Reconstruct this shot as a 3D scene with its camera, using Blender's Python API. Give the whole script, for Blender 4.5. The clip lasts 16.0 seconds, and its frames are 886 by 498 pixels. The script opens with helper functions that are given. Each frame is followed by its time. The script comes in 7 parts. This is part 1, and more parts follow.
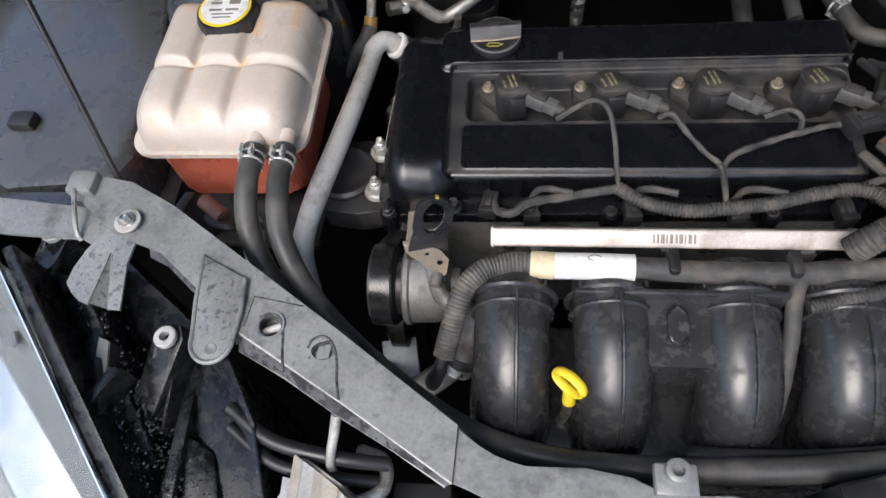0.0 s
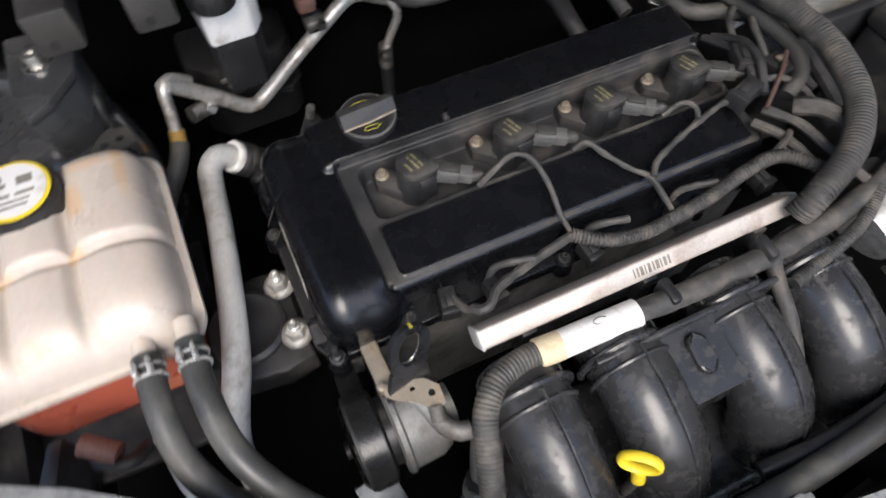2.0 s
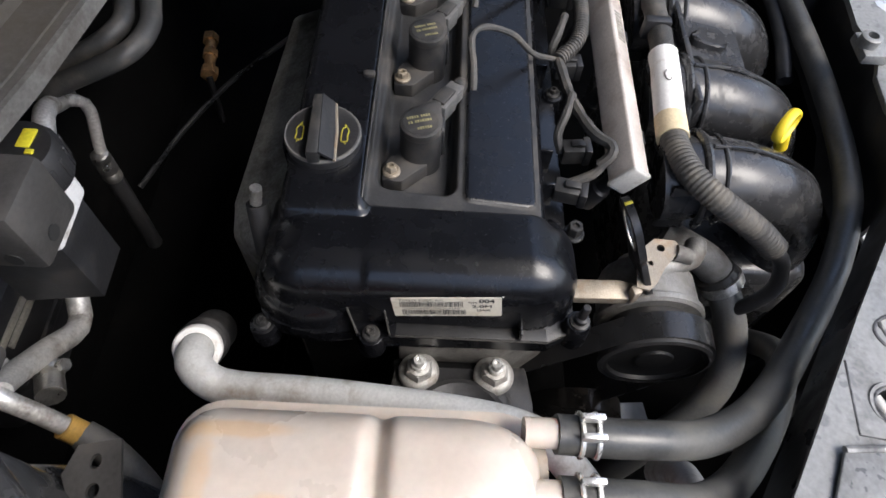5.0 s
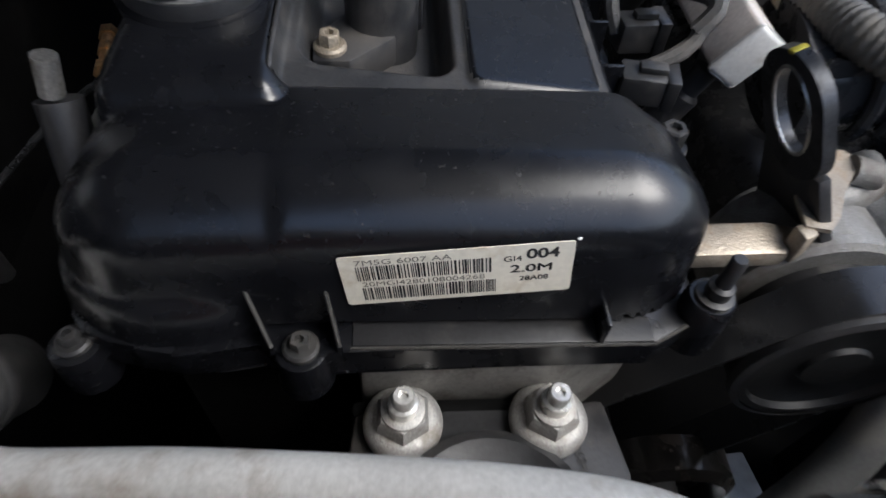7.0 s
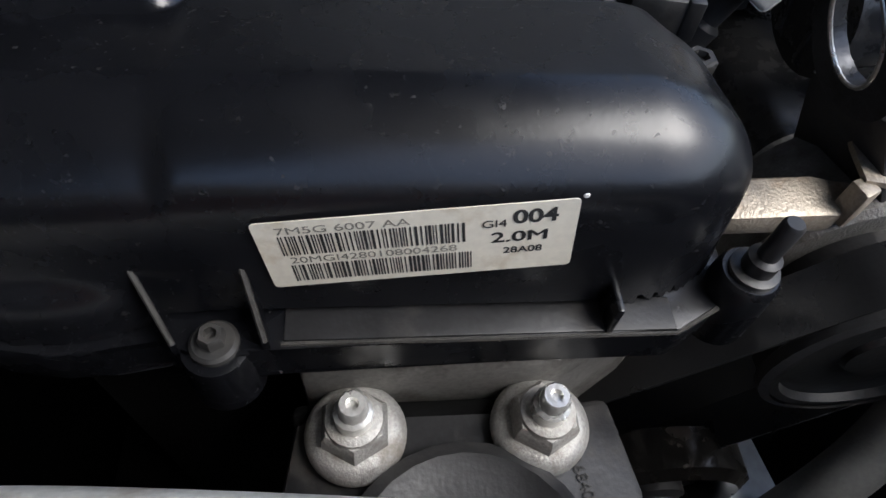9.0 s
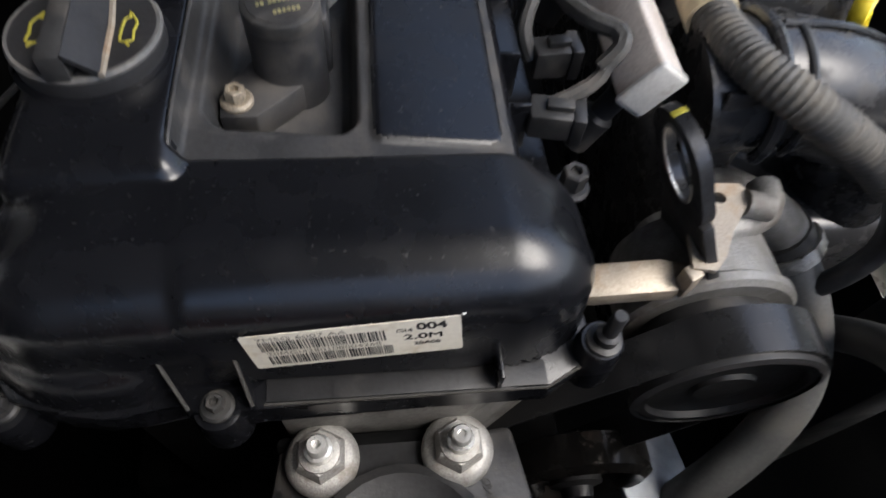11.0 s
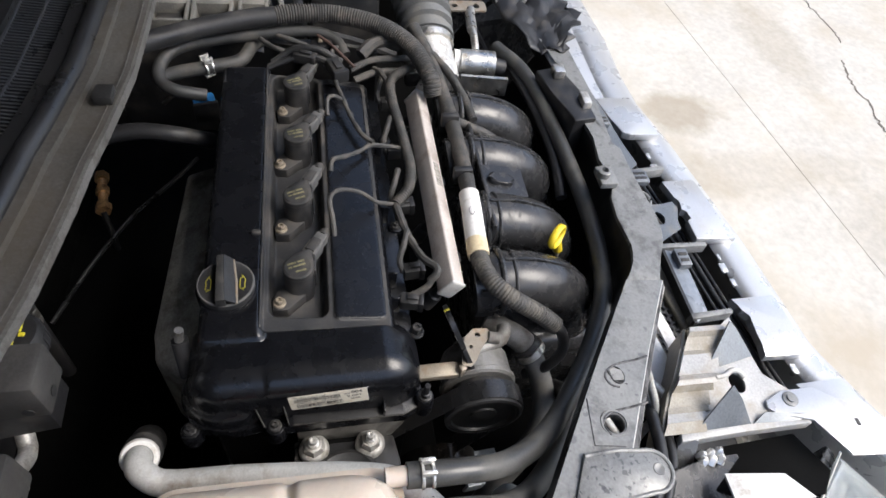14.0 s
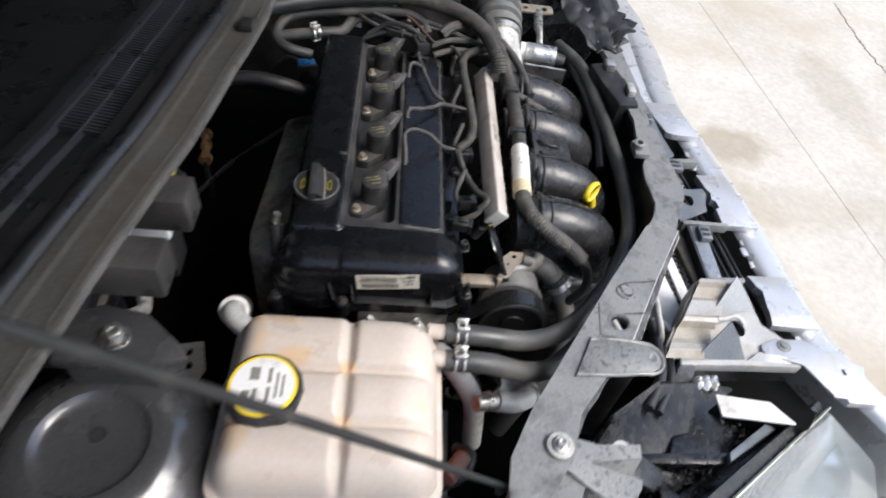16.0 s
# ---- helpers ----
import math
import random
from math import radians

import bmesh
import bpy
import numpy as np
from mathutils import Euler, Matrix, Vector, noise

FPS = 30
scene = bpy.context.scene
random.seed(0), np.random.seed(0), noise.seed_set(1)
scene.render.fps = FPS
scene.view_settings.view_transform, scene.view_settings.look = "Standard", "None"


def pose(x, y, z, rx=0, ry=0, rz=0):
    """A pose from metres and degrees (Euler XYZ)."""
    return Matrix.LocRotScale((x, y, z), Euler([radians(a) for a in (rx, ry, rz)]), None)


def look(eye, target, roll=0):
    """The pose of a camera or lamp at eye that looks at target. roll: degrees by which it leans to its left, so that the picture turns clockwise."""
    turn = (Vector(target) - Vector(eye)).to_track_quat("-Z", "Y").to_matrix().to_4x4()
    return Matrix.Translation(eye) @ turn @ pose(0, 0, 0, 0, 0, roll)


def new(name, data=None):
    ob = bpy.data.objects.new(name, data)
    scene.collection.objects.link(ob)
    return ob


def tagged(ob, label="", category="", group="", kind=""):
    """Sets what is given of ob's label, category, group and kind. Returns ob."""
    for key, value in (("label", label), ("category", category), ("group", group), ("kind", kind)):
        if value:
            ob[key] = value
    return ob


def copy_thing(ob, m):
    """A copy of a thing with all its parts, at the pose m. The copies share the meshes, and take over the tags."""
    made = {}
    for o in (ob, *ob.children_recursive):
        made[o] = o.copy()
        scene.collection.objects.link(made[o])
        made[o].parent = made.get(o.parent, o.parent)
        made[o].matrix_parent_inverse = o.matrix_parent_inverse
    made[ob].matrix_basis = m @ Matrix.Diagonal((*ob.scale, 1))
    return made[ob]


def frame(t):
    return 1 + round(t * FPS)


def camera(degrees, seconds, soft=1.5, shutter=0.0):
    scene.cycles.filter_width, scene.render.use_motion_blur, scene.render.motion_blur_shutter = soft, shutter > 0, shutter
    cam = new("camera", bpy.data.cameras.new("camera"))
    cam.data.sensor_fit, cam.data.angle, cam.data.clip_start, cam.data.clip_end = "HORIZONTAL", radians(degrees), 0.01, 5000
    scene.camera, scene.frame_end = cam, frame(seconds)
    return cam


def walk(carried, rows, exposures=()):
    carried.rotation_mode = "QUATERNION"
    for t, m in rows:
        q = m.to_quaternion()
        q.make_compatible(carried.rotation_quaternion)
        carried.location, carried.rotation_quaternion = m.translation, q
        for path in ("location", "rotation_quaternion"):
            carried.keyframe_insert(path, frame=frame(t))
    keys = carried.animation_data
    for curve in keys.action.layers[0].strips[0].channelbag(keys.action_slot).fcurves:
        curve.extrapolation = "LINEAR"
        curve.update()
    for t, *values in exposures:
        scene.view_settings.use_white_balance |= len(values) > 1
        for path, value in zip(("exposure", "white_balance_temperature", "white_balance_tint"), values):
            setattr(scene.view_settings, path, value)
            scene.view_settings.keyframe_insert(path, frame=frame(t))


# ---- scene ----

TONE = [(0.0, 0.96, 6200, 10), (2.0, 1.06, 6300, 10), (3.0, 1.26, 6200, 10), (3.5, 1.32, 6250, 10), (4.2, 1.32, 6250, 10), (6.5, 1.20, 6150, 9), (7.0, 1.14, 6000, 8), (8.2, 1.10, 5950, 8), (10.3, 1.12, 6100, 9), (12.0, 1.34, 6350, 9), (14.0, 1.15, 6300, 9), (16.0, 1.11, 6250, 9)]
cam = camera(70.40, 16.0, soft=1.5, shutter=0.4)
PATH = [
    (0, (0.0100, -0.4510, 0.4659), (-0.0255, -0.3056, 0.2059), -11.16),
    (0.5, (-0.0220, -0.4593, 0.4774), (-0.0383, -0.3086, 0.2186), -5.89),
    (1, (-0.0325, -0.4506, 0.4830), (-0.0340, -0.2985, 0.2244), -2.88),
    (1.5, (-0.0737, -0.4107, 0.4604), (-0.0603, -0.2655, 0.1982), -1.61),
    (2, (-0.1176, -0.3129, 0.4368), (-0.0544, -0.1787, 0.1760), 0.47),
    (2.5, (-0.1921, -0.2635, 0.4443), (-0.0918, -0.1576, 0.1822), 4.08),
    (3, (-0.2911, -0.2030, 0.4569), (-0.1710, -0.1367, 0.1902), 3.17),
    (3.5, (-0.3011, -0.1190, 0.4309), (-0.1651, -0.0785, 0.1666), 1.16),
    (4, (-0.2982, -0.0698, 0.4030), (-0.1589, -0.0523, 0.1379), 2.00),
    (4.2, (-0.3053, -0.0478, 0.3861), (-0.1664, -0.0381, 0.1203), 2.82),
    (6.5, (-0.2814, -0.0007, 0.1924), (-0.0982, -0.0205, -0.0443), 5.75),
    (7, (-0.2343, -0.0051, 0.1199), (-0.0530, -0.0277, -0.1180), 5.33),
    (7.5, (-0.2127, -0.0040, 0.0909), (-0.0305, -0.0279, -0.1462), 5.55),
    (8, (-0.2059, -0.0064, 0.0784), (-0.0298, -0.0347, -0.1628), 6.16),
    (10.3, (-0.2042, -0.0223, 0.0870), (-0.0396, -0.0515, -0.1621), 7.80),
    (10.5, (-0.2048, -0.0202, 0.0994), (-0.0405, -0.0509, -0.1498), 7.94),
    (11, (-0.2069, -0.0335, 0.1569), (-0.0523, -0.0635, -0.0984), 6.88),
    (11.5, (-0.2212, -0.0413, 0.2373), (-0.0706, -0.0721, -0.0203), 7.34),
    (12, (-0.2533, -0.0472, 0.3069), (-0.1011, -0.0818, 0.0507), 9.21),
    (12.5, (-0.2756, -0.0435, 0.3760), (-0.1153, -0.0813, 0.1252), 9.08),
    (13, (-0.3173, -0.0360, 0.4256), (-0.1494, -0.0810, 0.1811), 9.08),
    (13.5, (-0.3531, -0.0359, 0.4717), (-0.1808, -0.0876, 0.2317), 10.30),
    (14, (-0.3757, -0.0281, 0.5048), (-0.1957, -0.0828, 0.2711), 10.57),
    (14.5, (-0.3873, -0.0247, 0.5246), (-0.2030, -0.0794, 0.2943), 11.00),
    (15, (-0.4026, -0.0315, 0.5277), (-0.2073, -0.0822, 0.3057), 9.47),
    (15.5, (-0.4540, -0.0535, 0.5138), (-0.2608, -0.0976, 0.2886), 13.71),
    (16, (-0.5585, -0.0120, 0.5232), (-0.3622, -0.0422, 0.2983), 10.64),
]
walk(cam, [(t, look(eye, target, roll)) for t, eye, target, roll in PATH], TONE)

# ---------------------------------------------------------------- world and light
world = bpy.data.worlds.new("daylight")
scene.world = world
world.use_nodes = True
wn = world.node_tree
sky = wn.nodes.new("ShaderNodeTexSky")
sky.sky_type = "NISHITA"
sky.sun_disc = False
sky.sun_elevation = radians(54)
sky.sun_rotation = radians(202)
sky.air_density, sky.dust_density = 1.0, 3.0
wn.links.new(sky.outputs[0], wn.nodes["Background"].inputs[0])
wn.nodes["Background"].inputs[1].default_value = 0.15
sun = new("sun", bpy.data.lights.new("sun", "SUN"))
sun.data.energy, sun.data.angle, sun.data.color = 1.25, radians(34), (1.0, 0.95, 0.88)
sun.matrix_world = look((-0.66, -1.62, 2.42), (0, 0, 0))


# ---------------------------------------------------------------- materials
def mat(name, base, rough=0.5, metal=0.0, vary=0.25, grain=60.0, bump=0.15, dirt=None, dirt_amount=0.0, coat=0.0, rvar=0.12, dirt_scale=9.0):
    """A node material with colour and gloss that vary at two scales, fine relief, and dirt in patches."""
    m = bpy.data.materials.new(name)
    m.use_nodes = True
    n, l = m.node_tree.nodes, m.node_tree.links
    b = n["Principled BSDF"]
    co = n.new("ShaderNodeTexCoord")
    fine, wide = n.new("ShaderNodeTexNoise"), n.new("ShaderNodeTexNoise")
    fine.inputs["Scale"].default_value, fine.inputs["Detail"].default_value = grain * 8, 4
    wide.inputs["Scale"].default_value, wide.inputs["Detail"].default_value = grain * 0.5, 6
    for t in (fine, wide):
        l.new(co.outputs["Object"], t.inputs["Vector"])
    mix = n.new("ShaderNodeMath")
    mix.operation = "ADD"
    l.new(fine.outputs[0], mix.inputs[0])
    l.new(wide.outputs[0], mix.inputs[1])
    ramp = n.new("ShaderNodeMapRange")
    ramp.inputs[1].default_value, ramp.inputs[2].default_value = 0.7, 1.3
    ramp.inputs[3].default_value, ramp.inputs[4].default_value = 1 - vary, 1 + vary
    l.new(mix.outputs[0], ramp.inputs[0])
    col = n.new("ShaderNodeVectorMath")
    col.operation = "SCALE"
    col.inputs[0].default_value = base
    l.new(ramp.outputs[0], col.inputs["Scale"])
    out = col.outputs[0]
    r2 = n.new("ShaderNodeMapRange")
    r2.inputs[1].default_value, r2.inputs[2].default_value = 0.35, 0.65
    r2.inputs[3].default_value, r2.inputs[4].default_value = max(0.03, rough - rvar), min(1, rough + rvar)
    l.new(wide.outputs[0], r2.inputs[0])
    rout = r2.outputs[0]
    if dirt:
        d = n.new("ShaderNodeTexNoise")
        d.inputs["Scale"].default_value, d.inputs["Detail"].default_value, d.inputs["Roughness"].default_value = dirt_scale, 8, 0.65
        l.new(co.outputs["Object"], d.inputs["Vector"])
        dr = n.new("ShaderNodeMapRange")
        dr.inputs[1].default_value, dr.inputs[2].default_value = 0.62 - dirt_amount * 0.4, 0.75 - dirt_amount * 0.2
        dr.inputs[4].default_value = 0.9
        l.new(d.outputs[0], dr.inputs[0])
        mx = n.new("ShaderNodeMix")
        mx.data_type = "RGBA"
        l.new(dr.outputs[0], mx.inputs["Factor"])
        l.new(out, mx.inputs["A"])
        mx.inputs["B"].default_value = (*dirt, 1)
        out = mx.outputs["Result"]
        rm = n.new("ShaderNodeMix")
        l.new(dr.outputs[0], rm.inputs["Factor"])
        l.new(rout, rm.inputs["A"])
        rm.inputs["B"].default_value = 0.85
        rout = rm.outputs["Result"]
    l.new(out, b.inputs["Base Color"])
    l.new(rout, b.inputs["Roughness"])
    b.inputs["Metallic"].default_value = metal
    b.inputs["Coat Weight"].default_value = coat
    if bump:
        bp = n.new("ShaderNodeBump")
        bp.inputs["Strength"].default_value, bp.inputs["Distance"].default_value = bump, 0.001
        l.new(mix.outputs[0], bp.inputs["Height"])
        l.new(bp.outputs[0], b.inputs["Normal"])
    return m


COVER = mat("black_satin_composite", (0.0048, 0.0051, 0.0065), 0.27, vary=0.2, grain=90, bump=0.03, rvar=0.04, dirt=(0.03, 0.028, 0.026), dirt_amount=-0.02, dirt_scale=420)
WORNEDGE = mat("worn_dusty_edge", (0.030, 0.028, 0.025), 0.65, vary=0.45, grain=150, bump=0.3)
BELLOWS = mat("grey_rubber_bellows", (0.13, 0.132, 0.13), 0.45, vary=0.2, grain=60, bump=0.15, dirt=(0.20, 0.19, 0.165), dirt_amount=0.3, dirt_scale=22)
PAN = mat("dusty_black_composite", (0.022, 0.022, 0.0225), 0.55, vary=0.35, grain=70, bump=0.2, dirt=(0.075, 0.067, 0.058), dirt_amount=0.35, dirt_scale=30)
BLACK = mat("black_plastic", (0.018, 0.018, 0.019), 0.45, vary=0.3, dirt=(0.07, 0.063, 0.055), dirt_amount=0.2, dirt_scale=25)
DUSTY = mat("dusty_black_plastic", (0.024, 0.024, 0.024), 0.45, vary=0.3, dirt=(0.085, 0.076, 0.066), dirt_amount=0.3, dirt_scale=22)
INTAKE = mat("moulded_black_nylon", (0.029, 0.029, 0.030), 0.25, vary=0.25, grain=60, bump=0.05, dirt=(0.056, 0.053, 0.049), dirt_amount=0.22, dirt_scale=85, rvar=0.06)
RUBBER = mat("black_rubber", (0.027, 0.027, 0.028), 0.42, vary=0.25, dirt=(0.08, 0.075, 0.07), dirt_amount=0.25, dirt_scale=20)
GREYP = mat("dusty_grey_plug", (0.085, 0.084, 0.082), 0.5, vary=0.3, dirt=(0.16, 0.148, 0.13), dirt_amount=0.4, dirt_scale=40)
LOOM = mat("dusty_wiring_loom", (0.042, 0.041, 0.039), 0.6, vary=0.4, grain=120, bump=0.5, dirt=(0.12, 0.107, 0.092), dirt_amount=0.4, dirt_scale=45)
ALU = mat("dull_aluminium", (0.62, 0.61, 0.58), 0.42, metal=0.6, vary=0.25, dirt=(0.16, 0.13, 0.10), dirt_amount=0.3, dirt_scale=35)
CAST = mat("cast_aluminium", (0.25, 0.247, 0.238), 0.55, metal=0.6, vary=0.3, grain=120, bump=0.5, dirt=(0.10, 0.085, 0.07), dirt_amount=0.4, dirt_scale=30)
STEEL = mat("zinc_steel", (0.55, 0.54, 0.51), 0.35, metal=0.95, vary=0.3, grain=150, bump=0.2, dirt=(0.22, 0.19, 0.15), dirt_amount=0.25, dirt_scale=60)
RUSTY = mat("tarnished_bracket_steel", (0.34, 0.295, 0.235), 0.42, metal=0.45, vary=0.25, grain=120, bump=0.3, dirt=(0.30, 0.20, 0.12), dirt_amount=0.25, dirt_scale=45)
RAIL = mat("brushed_rail_aluminium", (0.56, 0.51, 0.465), 0.42, metal=0.22, vary=0.15, grain=70, bump=0.15, dirt=(0.3, 0.22, 0.17), dirt_amount=0.25, dirt_scale=20)
PIPE = mat("grey_coated_pipe", (0.52, 0.52, 0.50), 0.5, metal=0.15, vary=0.15, dirt=(0.25, 0.2, 0.15), dirt_amount=0.2, dirt_scale=25)
YELLOW = mat("yellow_plastic", (0.82, 0.62, 0.03), 0.4, vary=0.1, dirt=(0.35, 0.25, 0.05), dirt_amount=0.1)
WHITE = mat("white_wrap", (0.74, 0.73, 0.71), 0.55, vary=0.08, dirt=(0.4, 0.36, 0.31), dirt_amount=0.15, dirt_scale=40)
CREAM = mat("masking_tape", (0.62, 0.52, 0.34), 0.7, vary=0.15, dirt=(0.36, 0.26, 0.14), dirt_amount=0.2, dirt_scale=60)
PAPER = mat("aged_paper_label", (0.66, 0.62, 0.52), 0.5, vary=0.08, bump=0.02, dirt=(0.45, 0.36, 0.23), dirt_amount=0.2, dirt_scale=50)
INK = mat("ink_and_hole_black", (0.02, 0.02, 0.02), 0.6, vary=0.1, bump=0)
GREYINK = mat("worn_grey_print", (0.20, 0.19, 0.16), 0.7, vary=0.3, bump=0)
FAINT = mat("faded_yellow_print", (0.20, 0.185, 0.09), 0.7, vary=0.5, bump=0)
YPRINT = mat("yellow_print", (0.32, 0.285, 0.03), 0.6, vary=0.3, bump=0)
BAR = mat("grey_primed_steel", (0.213, 0.216, 0.212), 0.42, metal=0.1, vary=0.18, grain=40, bump=0.2, dirt=(0.085, 0.085, 0.09), dirt_amount=0.28, dirt_scale=34)


def spots(m, scale, cut, colour, strength):
    """Round dark drops and splashes scattered over a material."""
    n, l = m.node_tree.nodes, m.node_tree.links
    b = n["Principled BSDF"]
    was = b.inputs["Base Color"].links[0].from_socket
    co = n.new("ShaderNodeTexCoord")
    for k, size in enumerate((scale, scale * 2.3)):
        ns = n.new("ShaderNodeTexNoise")
        ns.inputs["Scale"].default_value, ns.inputs["Detail"].default_value = size, 2.5
        l.new(co.outputs["Object"], ns.inputs["Vector"])
        mr = n.new("ShaderNodeMapRange")
        mr.inputs[1].default_value, mr.inputs[2].default_value = cut, cut + 0.035
        mr.inputs[4].default_value = strength
        l.new(ns.outputs[0], mr.inputs[0])
        mx = n.new("ShaderNodeMix")
        mx.data_type = "RGBA"
        l.new(mr.outputs[0], mx.inputs["Factor"])
        l.new(was, mx.inputs["A"])
        mx.inputs["B"].default_value = (*colour, 1)
        was = mx.outputs["Result"]
    l.new(was, b.inputs["Base Color"])
    return m


BARSPOT = spots(mat("spotted_primed_steel", (0.213, 0.216, 0.212), 0.42, metal=0.1, vary=0.2, grain=40, bump=0.2, dirt=(0.15, 0.15, 0.15), dirt_amount=0.15, dirt_scale=50), 95.0, 0.62, (0.060, 0.061, 0.068), 0.7)
spots(BAR, 55.0, 0.66, (0.09, 0.09, 0.10), 0.55)
# Base darker than BAR, with random stains and spots over it.
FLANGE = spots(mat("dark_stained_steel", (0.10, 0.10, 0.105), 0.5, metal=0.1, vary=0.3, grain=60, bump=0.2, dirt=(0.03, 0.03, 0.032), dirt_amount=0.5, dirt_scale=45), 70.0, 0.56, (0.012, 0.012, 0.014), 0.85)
OLIVE = mat("grimy_olive_brown_bar", (0.075, 0.066, 0.048), 0.6, vary=0.35, grain=40, bump=0.3, dirt=(0.03, 0.027, 0.02), dirt_amount=0.4, dirt_scale=14)
PANEL = mat("dark_grey_body_steel", (0.075, 0.076, 0.077), 0.30, metal=0.3, vary=0.2, grain=40, bump=0.1, dirt=(0.09, 0.086, 0.078), dirt_amount=0.1, dirt_scale=16, coat=0.4)
COWL = mat("dusty_cowl_steel", (0.068, 0.064, 0.058), 0.6, vary=0.3, grain=40, bump=0.2, dirt=(0.065, 0.055, 0.042), dirt_amount=0.4, dirt_scale=18)
SILVER = mat("silver_car_paint", (0.50, 0.507, 0.515), 0.3, metal=0.35, vary=0.06, bump=0.03, coat=0.6, rvar=0.05, dirt=(0.42, 0.40, 0.37), dirt_amount=0.12, dirt_scale=10)
# Near black with little gloss: the shade of the bay's depths as colour.
DARK = mat("underbonnet_shade_black", (0.003, 0.003, 0.003), 0.9, vary=0.4, dirt=(0.008, 0.0075, 0.007), dirt_amount=0.15)
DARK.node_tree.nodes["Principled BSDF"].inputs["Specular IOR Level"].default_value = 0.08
SHIELD = mat("heat_shield_steel", (0.40, 0.39, 0.355), 0.55, metal=0.35, vary=0.3, grain=50, bump=0.4, dirt=(0.09, 0.08, 0.06), dirt_amount=0.4, dirt_scale=20)
CLIP = mat("bright_clamp_steel", (0.78, 0.77, 0.74), 0.3, metal=0.7, vary=0.15, grain=100, bump=0.1, dirt=(0.4, 0.36, 0.3), dirt_amount=0.15, dirt_scale=60)
HOSE = mat("dusty_dark_hose_rubber", (0.050, 0.050, 0.048), 0.40, vary=0.25, grain=60, bump=0.1, dirt=(0.12, 0.115, 0.10), dirt_amount=0.32, dirt_scale=16)
GREYRUB = mat("dusty_grey_rubber", (0.105, 0.105, 0.10), 0.5, vary=0.2, dirt=(0.16, 0.15, 0.13), dirt_amount=0.3, dirt_scale=25)
BROWN = mat("brown_clip_plastic", (0.20, 0.10, 0.075), 0.55, vary=0.3, dirt=(0.10, 0.06, 0.05), dirt_amount=0.3, dirt_scale=60)
WORN = mat("dark_worn_steel", (0.13, 0.13, 0.125), 0.35, metal=0.8, vary=0.3, grain=90, bump=0.2)
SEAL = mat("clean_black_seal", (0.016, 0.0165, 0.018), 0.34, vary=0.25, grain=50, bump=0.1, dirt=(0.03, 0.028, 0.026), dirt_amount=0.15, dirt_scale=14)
BELT = mat("polished_belt_back", (0.014, 0.014, 0.0145), 0.29, vary=0.2, grain=80, bump=0.05, rvar=0.05)
TARN = mat("tarnished_bolt", (0.27, 0.23, 0.175), 0.5, metal=0.5, vary=0.4, grain=120, bump=0.3)
BLUE = mat("blue_plastic", (0.03, 0.20, 0.50), 0.4, vary=0.15)
# Copper tone of the lit ground that shows through gaps in the bay.
GAPGROUND = mat("ground_gap_standin", (0.72, 0.43, 0.20), 0.4, metal=0.6, vary=0.4, dirt=(0.15, 0.08, 0.05), dirt_amount=0.3, dirt_scale=60)


def tank_material(name, base, sss):
    m = mat(name, base, 0.33, vary=0.06, grain=25, bump=0.08, dirt=(0.62, 0.42, 0.24), dirt_amount=0.03, dirt_scale=14)
    b = m.node_tree.nodes["Principled BSDF"]
    b.inputs["Subsurface Weight"].default_value = sss
    b.inputs["Subsurface Radius"].default_value = (0.02, 0.012, 0.008)
    b.inputs["Subsurface Scale"].default_value = 0.5
    return m


TANK = tank_material("yellowed_tank_plastic", (0.54, 0.476, 0.412), 0.30)
COOLANT = tank_material("coolant_stained_plastic", (0.46, 0.11, 0.065), 0.2)


def stain(m, spots, colour, breakup=14.0):
    """Ragged oval stains on a material: spots of (x, y, rx, ry, strength)."""
    n, l = m.node_tree.nodes, m.node_tree.links
    b = n["Principled BSDF"]
    was = b.inputs["Base Color"].links[0].from_socket
    co = n.new("ShaderNodeTexCoord")
    ns = n.new("ShaderNodeTexNoise")
    ns.inputs["Scale"].default_value, ns.inputs["Detail"].default_value = breakup, 6
    l.new(co.outputs["Object"], ns.inputs["Vector"])
    for cx, cy, rx, ry, strength in spots:
        off = n.new("ShaderNodeMapping")
        off.inputs["Location"].default_value = (-cx / rx, -cy / ry, 0)
        off.inputs["Scale"].default_value = (1 / rx, 1 / ry, 0)
        l.new(co.outputs["Object"], off.inputs["Vector"])
        ln = n.new("ShaderNodeVectorMath")
        ln.operation = "LENGTH"
        l.new(off.outputs[0], ln.inputs[0])
        ad = n.new("ShaderNodeMath")
        ad.operation = "ADD"
        l.new(ln.outputs["Value"], ad.inputs[0])
        l.new(ns.outputs[0], ad.inputs[1])
        mr = n.new("ShaderNodeMapRange")
        mr.inputs[1].default_value, mr.inputs[2].default_value = 1.65, 1.15
        mr.inputs[4].default_value = strength
        l.new(ad.outputs[0], mr.inputs[0])
        mx = n.new("ShaderNodeMix")
        mx.data_type = "RGBA"
        l.new(mr.outputs[0], mx.inputs["Factor"])
        l.new(was, mx.inputs["A"])
        mx.inputs["B"].default_value = (*colour, 1)
        was = mx.outputs["Result"]
    l.new(was, b.inputs["Base Color"])
    return m


